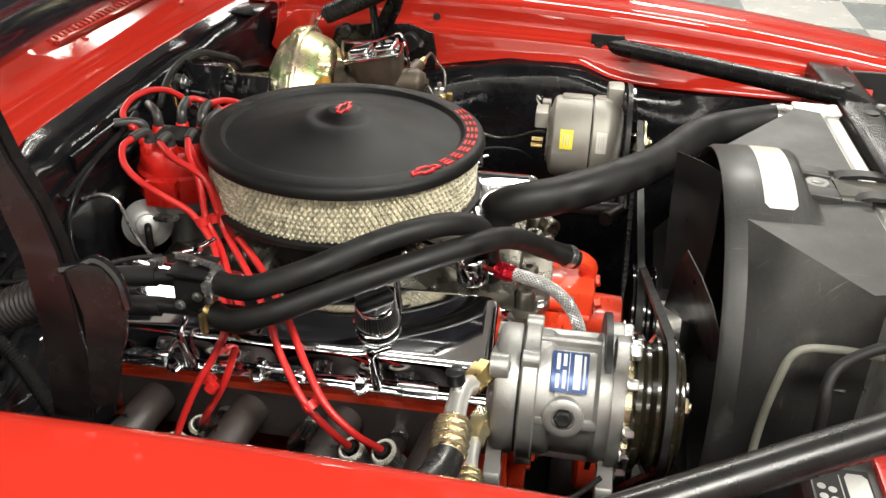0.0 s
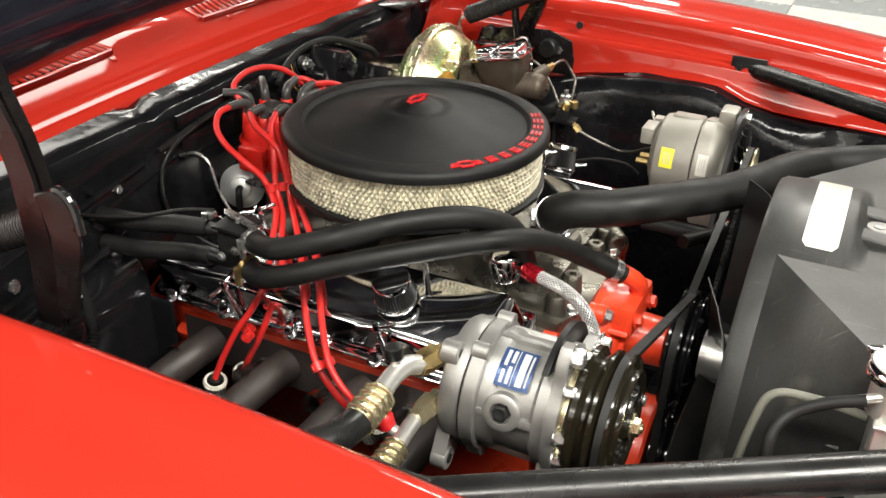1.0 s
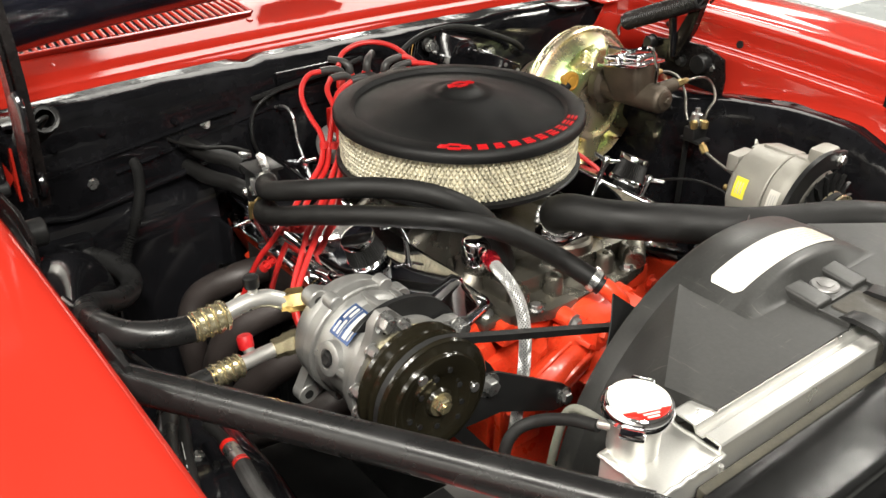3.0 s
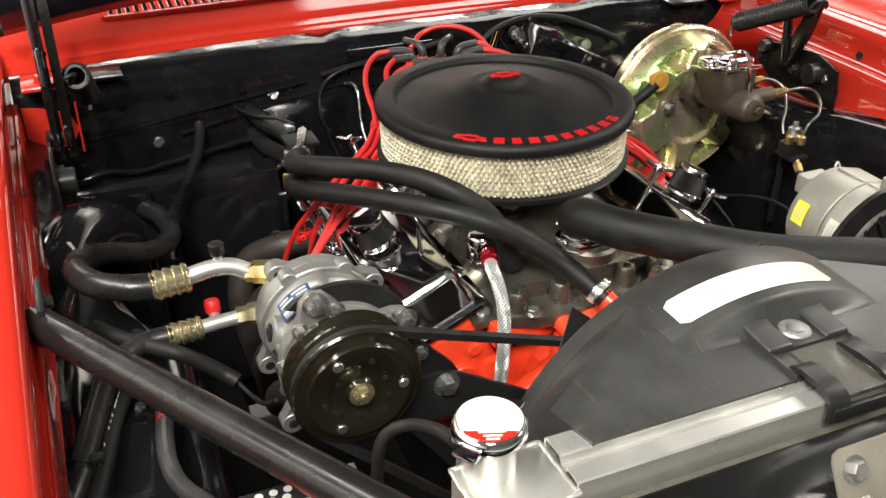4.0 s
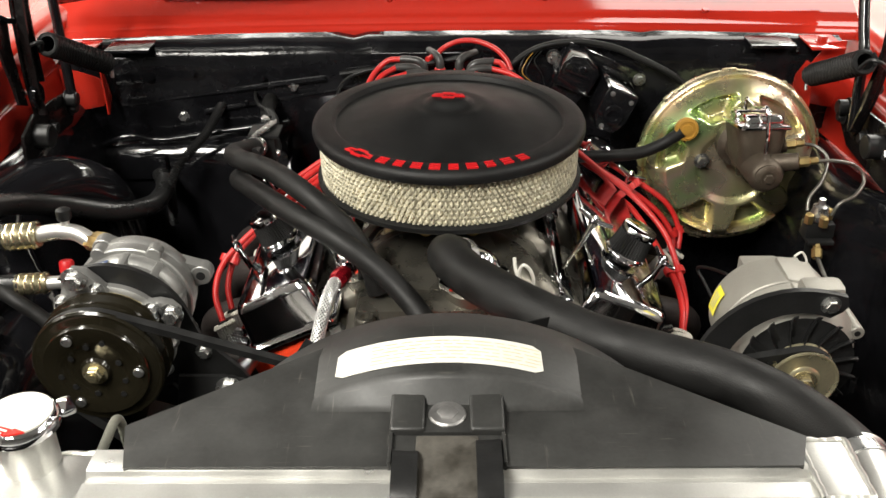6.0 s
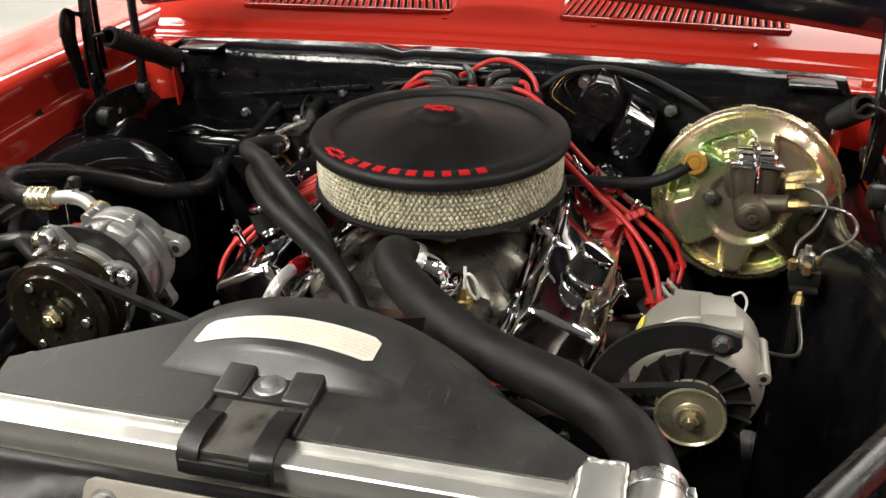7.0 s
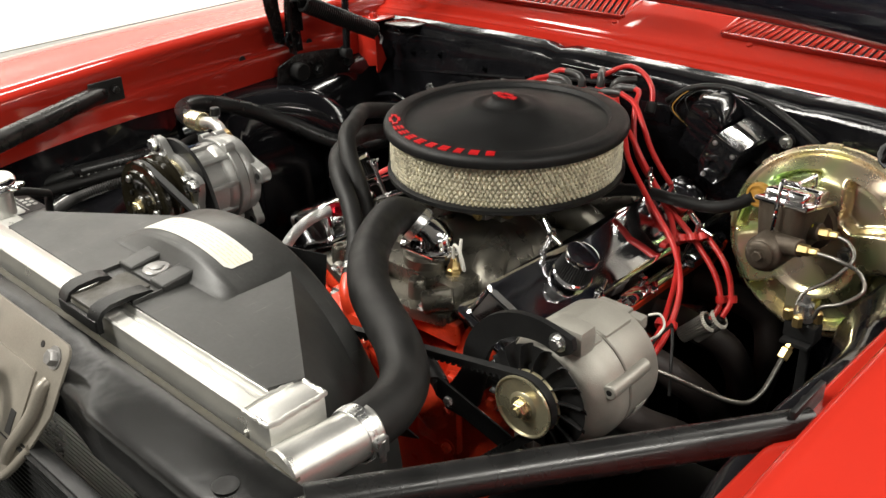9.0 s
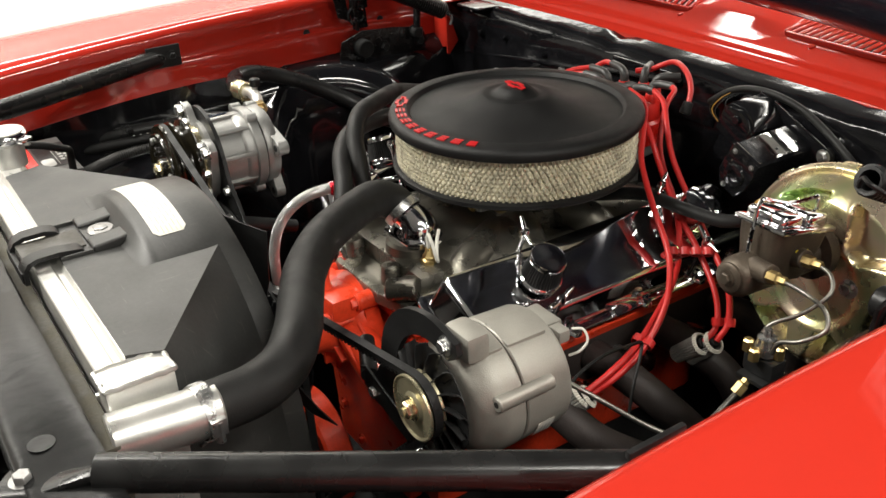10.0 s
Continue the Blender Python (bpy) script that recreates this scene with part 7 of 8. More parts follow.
def booster():
    c = Vector((0.423, 0.160, 0.770))
    t = thing("brake_booster", "iridescent gold zinc plated brake booster on the firewall", "brake booster", (c.x, 0.29, c.z))
    way = Vector((0, -1, 0.06)).normalized()
    m = axis_m(c, way) @ Matrix.Diagonal((0.955, 0.955, 1, 1))
    part("rear_shell", lathe(bmesh.new(), [(0.03, -0.13), (0.055, -0.125), (0.06, -0.068), (0.095, -0.058), (0.122, -0.042), (0.1345, -0.026), (0.1395, -0.022), (0.1405, -0.016), (0.1395, -0.011), (0.134, -0.010), (0, -0.010)], m, 72), PLATED, t)
    # front shell: stamped pockets between four spokes
    bm = bmesh.new()
    rings = []
    R, S = 44, 200
    for i in range(R + 1):
        r = 0.0365 + (0.1355 - 0.0365) * i / R
        ring = []
        for k in range(S):
            a = 2 * math.pi * k / S
            base = 0.040 if r < 0.105 else 0.040 - 0.046 * ((r - 0.105) / 0.0305) ** 1.6
            w = m.to_3x3() @ Vector((math.cos(a), math.sin(a), 0))
            view = math.degrees(math.atan2(w.z, w.x))
            h = base
            for at, half, r0, r1, deep in POCKETS:
                wide = half * (0.45 + 0.55 * max(0.0, min(1.0, (r - r0) / (r1 - r0))))
                off = abs((view - at + 180) % 360 - 180)
                ang = max(0.0, min(1.0, (wide - off) / 5.0))
                rad = max(0.0, min(1.0, (r - r0) / 0.007)) * max(0.0, min(1.0, (r1 - r) / 0.008))
                h -= deep * ang * ang * (3 - 2 * ang) * rad * rad * (3 - 2 * rad)
            if r < 0.062:
                h -= 0.006 * min(1.0, (0.062 - r) / 0.010)
            ring.append(bm.verts.new(m @ Vector((r * math.cos(a), r * math.sin(a), h))))
        rings.append(ring)
    for p, q in zip(rings, rings[1:]):
        for k in range(S):
            bm.faces.new((p[k], p[(k + 1) % S], q[(k + 1) % S], q[k]))
    bm.faces.new(rings[0][::-1])
    part("front_shell", bm, PLATED, t, "stamped gold front shell", smooth=60)
    part("crimp_rim", lathe(bmesh.new(), [(0.133, -0.008), (0.1415, -0.010), (0.1430, -0.006), (0.1415, -0.001), (0.1375, 0.002), (0.133, 0.001)], m, 96, closed=True), PLATED, t)
    for k in range(9):
        q = m @ Matrix.Rotation(radians(40 * k + 15), 4, "Z")
        part("crimp_tab", box(bmesh.new(), (0.136, -0.011, -0.014), (0.1450, 0.011, -0.002), 0.003, q), PLATED, t)
    # check valve
    q = axis_m((0.344, 0.122, 0.836), (0, -1, 0.06))
    part("check_valve", lathe(bmesh.new(), [(0.010, -0.012), (0.010, -0.002), (0.0165, 0.0), (0.0175, 0.004), (0.0165, 0.009), (0.013, 0.010), (0.0125, 0.0085), (0.008, 0.0085), (0.0075, 0.010), (0, 0.0105)], q, 28), AMBER, t, "amber plastic check valve")
    for x, z in ((0.372, 0.786), (0.470, 0.786)):
        bolt_part(t, (x, 0.118, z), way, 0.008, 0.008)
    return t


booster()
hose("vacuum_booster_hose", "black vacuum hose from the manifold to the brake booster", [(0.080, 0.080, 0.775), (0.16, 0.095, 0.800), (0.225, 0.105, 0.800), (0.275, 0.118, 0.798), (0.312, 0.120, 0.812), (0.338, 0.117, 0.833)], 0.0088)


def master_cylinder():
    t = thing("master_cylinder", "brown cast iron master cylinder with chrome bail-wire lid", "master cylinder", (0.42, 0.06, 0.80))
    part("bore", lathe(bmesh.new(), [(0, -0.115), (0.034, -0.115), (0.034, -0.100), (0.024, -0.095), (0.0235, 0.02), (0.020, 0.028), (0.016, 0.030), (0, 0.030)], axis_m((0.420, 0.0, 0.826), (0, -1, 0.06)), 28), IRON, t)
    bm = bmesh.new()
    lv = [(0.023, 0.040, 0.822), (0.027, 0.046, 0.838), (0.0305, 0.0515, 0.864), (0.0315, 0.053, 0.876), (0.0325, 0.054, 0.880)]
    rings = []
    for hx, hy, z in lv:
        ring = []
        r = 0.019
        for cx, cy, a0 in ((1, 1, 0), (-1, 1, 90), (-1, -1, 180), (1, -1, 270)):
            for k in range(5):
                a = radians(a0 + 22.5 * k)
                ring.append(bm.verts.new((0.420 + cx * (hx - r) + r * math.cos(a), 0.056 + cy * (hy - r) + r * math.sin(a), z)))
        rings.append(ring)
    for a, b in zip(rings, rings[1:]):
        for k in range(20):
            bm.faces.new((a[k], a[(k + 1) % 20], b[(k + 1) % 20], b[k]))
    bm.faces.new(rings[-1])
    bm.faces.new(rings[0][::-1])
    tilted = [part("reservoir", bm, IRON, t)]
    lid = part("lid", box(bmesh.new(), (0.3865, 0.001, 0.880), (0.4535, 0.111, 0.886), 0.004), CHROME, t, "chrome lid")
    for y in (0.030, 0.082):
        tilted.append(part("lid_dome", box(bmesh.new(), (0.394, y - 0.021, 0.882), (0.446, y + 0.021, 0.899), 0.010, seg=3), CHROME, lid))
    bail = part("bail_wire", tube(bmesh.new(), [(0.420, -0.004, 0.850), (0.420, -0.008, 0.880), (0.418, -0.003, 0.909), (0.417, 0.020, 0.908), (0.419, 0.056, 0.904), (0.420, 0.10, 0.908), (0.420, 0.114, 0.908), (0.420, 0.119, 0.880), (0.420, 0.116, 0.852)], 0.0026, 8, 8), CHROME, t, "chrome bail wire")
    tilted += [lid, bail]
    mark = bmesh.new()
    for k in range(4):
        box(mark, (0.4515, 0.040 + 0.007 * k, 0.850), (0.4522, 0.044 + 0.007 * k, 0.862))
    tilted.append(part("paint_mark", mark, YELLOW, t, "faint yellow paint marks"))
    # end plug, outlet boss and brass unions
    part("end_plug", bolt(lathe(bmesh.new(), [(0.017, -0.004), (0.017, 0.002), (0.014, 0.004), (0, 0.004)], axis_m((0.419, -0.030, 0.829), (0, -1, 0.06)), 24), (0.419, -0.034, 0.8293), (0, -1, 0.06), 0.0068, 0.004), IRON, t)
    part("outlet_boss", rod(bmesh.new(), (0.430, -0.006, 0.838), (0.462, -0.016, 0.846), 0.013, 0.011, 16, 0.001), IRON, t)
    part("outlet_boss", rod(bmesh.new(), (0.430, 0.045, 0.838), (0.462, 0.040, 0.846), 0.013, 0.011, 16, 0.001), IRON, t)
    for y in (-0.019, 0.038):
        part("union_nut", lathe(bmesh.new(), [(0.007, 0), (0.007, 0.012), (0.005, 0.014), (0.005, 0.022), (0.004, 0.024), (0, 0.024)], axis_m((0.461, y, 0.846), (1, -0.1, 0.15)), 6), BRASS, t)
    # the reservoir leans back with the booster
    lean = Matrix.Translation((0, 0.004, 0.862)) @ Matrix.Rotation(radians(-13), 4, "X") @ Matrix.Diagonal((1, 0.86, 1, 1)) @ Matrix.Translation((0, -0.004, -0.862))
    for ob in tilted:
        ob.data.transform(lean)
    return t


master_cylinder()
hose("brake_line", "thin steel brake line from master cylinder to valve", [(0.480, -0.022, 0.849), (0.510, -0.026, 0.850), (0.535, -0.026, 0.842), (0.545, -0.034, 0.826), (0.530, -0.050, 0.812), (0.510, -0.055, 0.802), (0.503, -0.055, 0.785)], 0.0024, LINE, "pipe")
hose("brake_line", "thin steel brake line from master cylinder to valve", [(0.480, 0.036, 0.849), (0.500, 0.030, 0.846), (0.512, 0.015, 0.835), (0.50, -0.01, 0.815), (0.480, -0.03, 0.80), (0.476, -0.04, 0.785)], 0.0024, LINE, "pipe")

pv = thing("proportioning_valve", "brass and steel proportioning valve on a black bracket", "valve", (0.49, -0.045, 0.765))
part("valve_bracket", box(bmesh.new(), (0.474, -0.070, 0.748), (0.508, -0.030, 0.753), 0.001), SATIN, pv)
part("valve_block", box(bmesh.new(), (0.472, -0.060, 0.753), (0.510, -0.037, 0.774), 0.003), SATIN, pv)
part("warning_switch", lathe(bmesh.new(), [(0.012, 0), (0.012, 0.010), (0.010, 0.014), (0.010, 0.020), (0.005, 0.022), (0.004, 0.030), (0, 0.030)], axis_m((0.490, -0.048, 0.776), Z), 18), STEEL, pv)
for dx, dy in ((-0.016, -0.008), (0.014, 0.004), (0.0, -0.018)):
    part("union_nut", lathe(bmesh.new(), [(0.0062, 0), (0.0062, 0.012), (0.004, 0.014), (0, 0.014)], axis_m((0.490 + dx, -0.048 + dy, 0.775), Z), 6), BRASS, pv)
part("bracket_leg", box(bmesh.new(), (0.486, -0.034, 0.62), (0.498, -0.030, 0.75), 0.001), SATIN, pv)
hose("front_brake_line", "grey sheathed brake line dipping behind the alternator", [(0.4850, -0.078, 0.737), (0.4865, -0.100, 0.728), (0.4885, -0.130, 0.718), (0.485, -0.154, 0.714), (0.4755, -0.172, 0.719), (0.455, -0.192, 0.731), (0.424, -0.222, 0.755), (0.398, -0.240, 0.768)], 0.0028, LINE, "pipe")
hose("sender_wire", "thin black wire hooked over the plug leads behind the alternator", [(0.374, -0.222, 0.728), (0.369, -0.198, 0.743), (0.360, -0.150, 0.745), (0.345, -0.095, 0.728), (0.3334, -0.0676, 0.713), (0.342, -0.078, 0.697), (0.354, -0.098, 0.674), (0.362, -0.110, 0.640)], 0.0021, RUBBER, "wire")
un = thing("brake_union", "brass brake line union", "fitting", (0.486, -0.080, 0.746))
part("union_nut", lathe(bmesh.new(), [(0.007, 0), (0.007, 0.012), (0.005, 0.014), (0.005, 0.020), (0, 0.020)], axis_m((0.4845, -0.080, 0.735), (0.1, 0.6, 0.6)), 6), BRASS, un)

# ---- firewall equipment ----


def wiper_motor():
    t = thing("wiper_motor", "black wiper motor with gearbox on the firewall", "wiper motor", (0.235, 0.27, 0.86))
    m = Matrix.Translation((0.232, 0.245, 0.868)) @ Matrix.Rotation(radians(24), 4, "Y")
    part("mounting_plate", box(bmesh.new(), (-0.058, 0.036, -0.045), (0.070, 0.042, 0.026), 0.004, m), GLOSS, t)
    side = m @ Matrix.Rotation(radians(90), 4, "X")
    part("gearbox", prism(bmesh.new(), [(-0.064, -0.030), (-0.008, -0.030), (-0.006, 0.008), (-0.016, 0.020), (-0.036, 0.027), (-0.058, 0.020), (-0.066, 0.006)], -0.04, 0.018, side, 0.003), GLOSS, t)
    cover = part("gear_cover", prism(bmesh.new(), [(-0.060, -0.004), (-0.012, -0.004), (-0.011, 0.008), (-0.019, 0.0165), (-0.036, 0.022), (-0.054, 0.0165), (-0.061, 0.006)], 0.018, 0.0225, side, 0.0015), GLOSS, t)
    part("cover_boss", rod(bmesh.new(), m @ Vector((-0.036, -0.0225, 0.008)), m @ Vector((-0.036, -0.027, 0.008)), 0.006, seg=16, edge=0.001), GLOSS, cover)
    part("lower_housing", prism(bmesh.new(), [(-0.060, -0.075), (-0.016, -0.075), (-0.010, -0.030), (-0.062, -0.030)], -0.04, 0.004, side, 0.004), GLOSS, t)
    part("motor_case", prism(bmesh.new(), [(0.001, -0.006), (0.001, 0.011), (0.004, 0.014), (0.047, 0.014), (0.050, 0.011), (0.051, -0.030), (0.040, -0.052), (0.012, -0.052), (0.000, -0.032)], -0.042, 0.070, side, 0.003), GLOSS, t)
    lid = part("motor_lid", box(bmesh.new(), (0.004, -0.066, 0.0135), (0.047, 0.030, 0.0155), 0.001, m), DULLCHROME, t, "smeared bright metal lid")
    for x, y, w in ((0.014, -0.052, 0.010), (0.022, -0.050, 0.003), (0.034, -0.020, 0.004)):
        part("lid_slot", box(bmesh.new(), (x - w / 2, y - 0.002, 0.0150), (x + w / 2, y + 0.002, 0.0159), 0, m), SATIN, lid)
    part("end_boss", lathe(bmesh.new(), [(0.016, 0), (0.015, 0.004), (0.009, 0.0045), (0.008, 0.002), (0, 0.002)], axis_m(m @ Vector((0.026, -0.070, -0.024)), (0, -1, 0)), 24), GLOSS, t)
    for x, z in ((0.010, 0.006), (0.042, 0.004), (0.018, -0.046)):
        part("case_screw", bolt(bmesh.new(), m @ Vector((x, -0.070, z)), (0, -1, 0), 0.0026, 0.002), ZINC, t)
    part("washer_pump", rod(bmesh.new(), m @ Vector((-0.052, 0.0, -0.02)), m @ Vector((-0.052, 0.03, -0.02)), 0.017, seg=18, edge=0.003), GLOSS, t)
    for p in ((0.165, 0.292, 0.889), (0.302, 0.290, 0.853), (0.170, 0.290, 0.812)):
        part("grommet", lathe(bmesh.new(), [(0.011, 0), (0.012, 0.005), (0.009, 0.009), (0, 0.009)], axis_m(p, (0, -1, 0)), 18), RUBBER, t)
        bolt_part(t, (p[0], p[1] - 0.009, p[2]), (0, -1, 0), 0.007, 0.006)
    return t


wiper_motor()
hose("wiper_harness", "black taped wiring harness along the firewall top", [(0.095, 0.290, 0.872), (0.125, 0.292, 0.895), (0.160, 0.292, 0.908), (0.205, 0.290, 0.912), (0.255, 0.286, 0.905), (0.30, 0.280, 0.888), (0.345, 0.270, 0.868), (0.37, 0.27, 0.85)], 0.0052, RUBBER, "wiring")
rng = random.Random(8)
for k, material in enumerate((SATIN, AMBER, SATIN, SATIN)):
    a = Vector((0.128 + 0.006 * k, 0.290, 0.898))
    hose("harness_wire", "thin loose wire branching from the harness", [a, a + Vector((-0.012, -0.012, -0.012)), a + Vector((-0.010 + rng.uniform(-0.01, 0.01), -0.018, -0.032)), a + Vector((0.012 + rng.uniform(-0.01, 0.015), -0.014, -0.06))], 0.0008, material, "wire", seg=6, steps=5)

tr = thing("wire_trunking", "thin black metal trunking clipped to the firewall", "trunking", (-0.05, 0.298, 0.872))
part("trunking_body", tube(bmesh.new(), [(-0.175, 0.292, 0.862), (-0.10, 0.294, 0.872), (-0.02, 0.294, 0.880), (0.03, 0.292, 0.890)], 0.0045, 8, 4), SATIN, tr)
hose("firewall_wire", "thin black wire drooping across the firewall", [(-0.10, 0.290, 0.872), (-0.135, 0.287, 0.868), (-0.165, 0.286, 0.855), (-0.180, 0.287, 0.83), (-0.178, 0.288, 0.79), (-0.160, 0.287, 0.76), (-0.12, 0.28, 0.745)], 0.0028, SATIN, "wire")


def heater_box():
    t = thing("heater_box", "gloss black moulded heater case bolted to the firewall", "heater box", (-0.42, 0.27, 0.6))
    rows = []
    for i in range(13):
        x = -0.575 + 0.31 * i / 12
        w = 0.004 * math.sin(i * 0.9)
        rows.append([(x, 0.292, 0.760 + w * 0.3), (x, 0.272, 0.757 + w * 0.3), (x, 0.262, 0.748), (x, 0.253, 0.735 + w), (x, 0.249, 0.70), (x, 0.246, 0.60), (x, 0.246, 0.35)])
    part("case", sheet(bmesh.new(), rows, 0.004), GLOSS, t, smooth=40)
    ledge = [(-0.575, 0.262, 0.752), (-0.545, 0.258, 0.764), (-0.515, 0.262, 0.770), (-0.48, 0.264, 0.762), (-0.44, 0.266, 0.764), (-0.38, 0.270, 0.772), (-0.32, 0.276, 0.778), (-0.262, 0.284, 0.784)]
    part("rolled_ledge", tube(bmesh.new(), ledge, 0.0052, 12, 5), GLOSS, t)
    part("case_end", box(bmesh.new(), (-0.27, 0.215, 0.35), (-0.262, 0.29, 0.70), 0.003), GLOSS, t)
    part("raised_pad", box(bmesh.new(), (-0.55, 0.238, 0.700), (-0.46, 0.262, 0.742), 0.010), GLOSS, t)
    return t


heater_box()
cor = thing("corrugated_drain_hose", "black corrugated hose leaving the firewall", "hose", (-0.374, 0.296, 0.80))
part("hose_body", tube(bmesh.new(), [(-0.370, 0.300, 0.812), (-0.374, 0.272, 0.806), (-0.386, 0.240, 0.787), (-0.404, 0.212, 0.770), (-0.419, 0.192, 0.757), (-0.432, 0.186, 0.738), (-0.442, 0.184, 0.712), (-0.446, 0.186, 0.65)], 0.0062, 12, 8, 0.0017, 64), ACHOSE, cor, smooth=12)

# heater control valve
hv = thing("heater_valve", "black and silver heater control valve on the hoses", "valve", (-0.262, 0.095, 0.83))
part("valve_body", box(bmesh.new(), (-0.282, 0.082, 0.800), (-0.248, 0.118, 0.842), 0.004), SATIN, hv)
part("valve_bracket", box(bmesh.new(), (-0.286, 0.078, 0.842), (-0.242, 0.122, 0.846), 0.001), SATIN, hv)
part("lever", prism(bmesh.new(), [(-0.035, -0.006), (0.02, -0.006), (0.03, 0.0), (0.02, 0.006), (-0.035, 0.004)], 0, 0.002, Matrix.Translation((-0.262, 0.10, 0.850)) @ Matrix.Rotation(radians(70), 4, "Z"), 0.0004), STEEL, hv)
part("lever_post", bolt(bmesh.new(), (-0.262, 0.10, 0.846), Z, 0.0035, 0.006), STEEL, hv)
part("cable_clip", box(bmesh.new(), (-0.275, 0.13, 0.846), (-0.262, 0.145, 0.852), 0.001), STEEL, hv)
for z in (0.832, 0.796):
    part("valve_pipe", rod(bmesh.new(), (-0.266, 0.145, z - 0.004), (-0.272, 0.045, z), 0.0092, seg=16), SATIN, hv)
for p in ((-0.285, 0.09, 0.82), (-0.285, 0.11, 0.808), (-0.248, 0.09, 0.815)):
    bolt_part(hv, p, (-1 if p[0] < -0.27 else 1, 0, 0), 0.004, 0.003)
hose("control_cable", "thin black heater control cable from the firewall", [(-0.262, 0.135, 0.852), (-0.275, 0.17, 0.850), (-0.295, 0.22, 0.838), (-0.31, 0.27, 0.832), (-0.315, 0.30, 0.83)], 0.0026, RUBBER, "cable")
h1 = hose("heater_hose", "black rubber heater hose from valve to manifold", [(-0.270, 0.075, 0.833), (-0.286, 0.050, 0.838), (-0.293, 0.020, 0.846), (-0.273, -0.035, 0.863), (-0.222, -0.095, 0.875), (-0.180, -0.150, 0.878), (-0.142, -0.182, 0.862), (-0.112, -0.195, 0.835), (-0.092, -0.200, 0.795), (-0.085, -0.205, 0.765)], 0.0132, seg=18)
clamp(h1, (-0.273, 0.072, 0.833), (0.25, 1, -0.1), 0.0134, 0.010, STEEL)
h2 = hose("heater_hose", "black rubber heater hose from valve to water pump", [(-0.272, 0.085, 0.796), (-0.290, 0.052, 0.798), (-0.288, 0.010, 0.812), (-0.268, -0.035, 0.826), (-0.228, -0.105, 0.842), (-0.180, -0.171, 0.850), (-0.130, -0.212, 0.842), (-0.083, -0.236, 0.818), (-0.045, -0.262, 0.790), (-0.022, -0.290, 0.770), (-0.012, -0.305, 0.760)], 0.0132, seg=18)
clamp(h2, (-0.018, -0.296, 0.766), (0.5, -0.8, -0.5), 0.0134, 0.010, STEEL)
clamp(h2, (-0.276, 0.078, 0.796), (0.3, 1, -0.05), 0.0134, 0.007, BRASS)
for z in (0.828, 0.790):
    hose("heater_pipe_hose", "short black heater hose between firewall and valve", [(-0.266, 0.142, z), (-0.270, 0.18, z - 0.002), (-0.285, 0.23, z - 0.005), (-0.29, 0.29, z - 0.008)], 0.0115)

# braided fuel line with its red fitting and filter
fl = thing("braided_fuel_line", "braided stainless fuel line with red anodised fitting", "fuel line", (-0.135, -0.24, 0.796))
FUEL = [(-0.126, -0.222, 0.797), (-0.133, -0.243, 0.797), (-0.138, -0.270, 0.792), (-0.143, -0.295, 0.777), (-0.149, -0.312, 0.752), (-0.154, -0.320, 0.722), (-0.157, -0.322, 0.69), (-0.163, -0.318, 0.60)]
braid = part("braided_hose", tube(bmesh.new(), FUEL, 0.0064, 16, 10), SATIN, fl)
line = glide(FUEL, 40)
run = [0.0]
for p, q in zip(line, line[1:]):
    run.append(run[-1] + (q - p).length)
bm = bmesh.new()
for ph in range(11):
    for sgn in (-1, 1):
        pts = []
        for i in range(0, len(line) - 1, 2):
            way = (line[i + 1] - line[i]).normalized()
            u = Vector((1, 0, 0))
            u = (u - way * u.dot(way)).normalized()
            v = way.cross(u)
            a = ph * math.pi / 5.5 + sgn * run[i] * 130
            pts.append(line[i] + 0.0070 * (math.cos(a) * u + math.sin(a) * v))
        tube(bm, pts, 0.0008, 5, 1)
tagged(part("braid_sheath", bm, BRAID, braid), kind="stuff")
part("red_fitting", lathe(bmesh.new(), [(0.0095, 0), (0.0110, 0.002), (0.0110, 0.018), (0.0095, 0.024), (0, 0.024)], axis_m((-0.122, -0.212, 0.797), (-0.35, -0.9, 0)), 8), mat("red_anodised", (0.55, 0.015, 0.03), 0.2, 0.8), fl, "red anodised hose end")
ff = thing("fuel_filter", "chrome inline fuel filter beside the manifold", "fuel filter", (-0.115, -0.185, 0.80))
part("filter_can", lathe(bmesh.new(), [(0, 0), (0.018, 0), (0.020, 0.003), (0.020, 0.030), (0.016, 0.036), (0.010, 0.038), (0, 0.038)], axis_m((-0.117, -0.185, 0.775), (0, 0.1, 1)), 28), CHROME, ff)
part("filter_stub", rod(bmesh.new(), (-0.12, -0.195, 0.797), (-0.123, -0.214, 0.797), 0.007, seg=8), CHROME, ff)
hose("fuel_pipe", "bright fuel pipe from filter to carburettor", [(-0.112, -0.170, 0.795), (-0.100, -0.150, 0.80), (-0.09, -0.125, 0.803), (-0.082, -0.112, 0.801)], 0.0045, CHROME, "pipe")

# ---- air conditioning lines ----


def crimp(parent, a, b, r):
    """Crimped gold hose collar with flats."""
    a, b = Vector(a), Vector(b)
    m = axis_m(a, b - a)
    ln = (b - a).length
    prof = [(0, 0), (r - 0.001, 0)]
    for k in range(4):
        h = ln * (0.04 + 0.24 * k)
        prof += [(r + 0.0004, h), (r + 0.0012, h + ln * 0.03), (r + 0.0012, h + ln * 0.09), (r - 0.0006, h + ln * 0.12), (r - 0.0006, h + ln * 0.17), (r + 0.0004, h + ln * 0.2)]
    bm = lathe(bmesh.new(), prof + [(r - 0.001, ln), (0, ln)], m, 8)
    part("crimp_collar", bm, GOLD, parent, "gold zinc crimped collar")


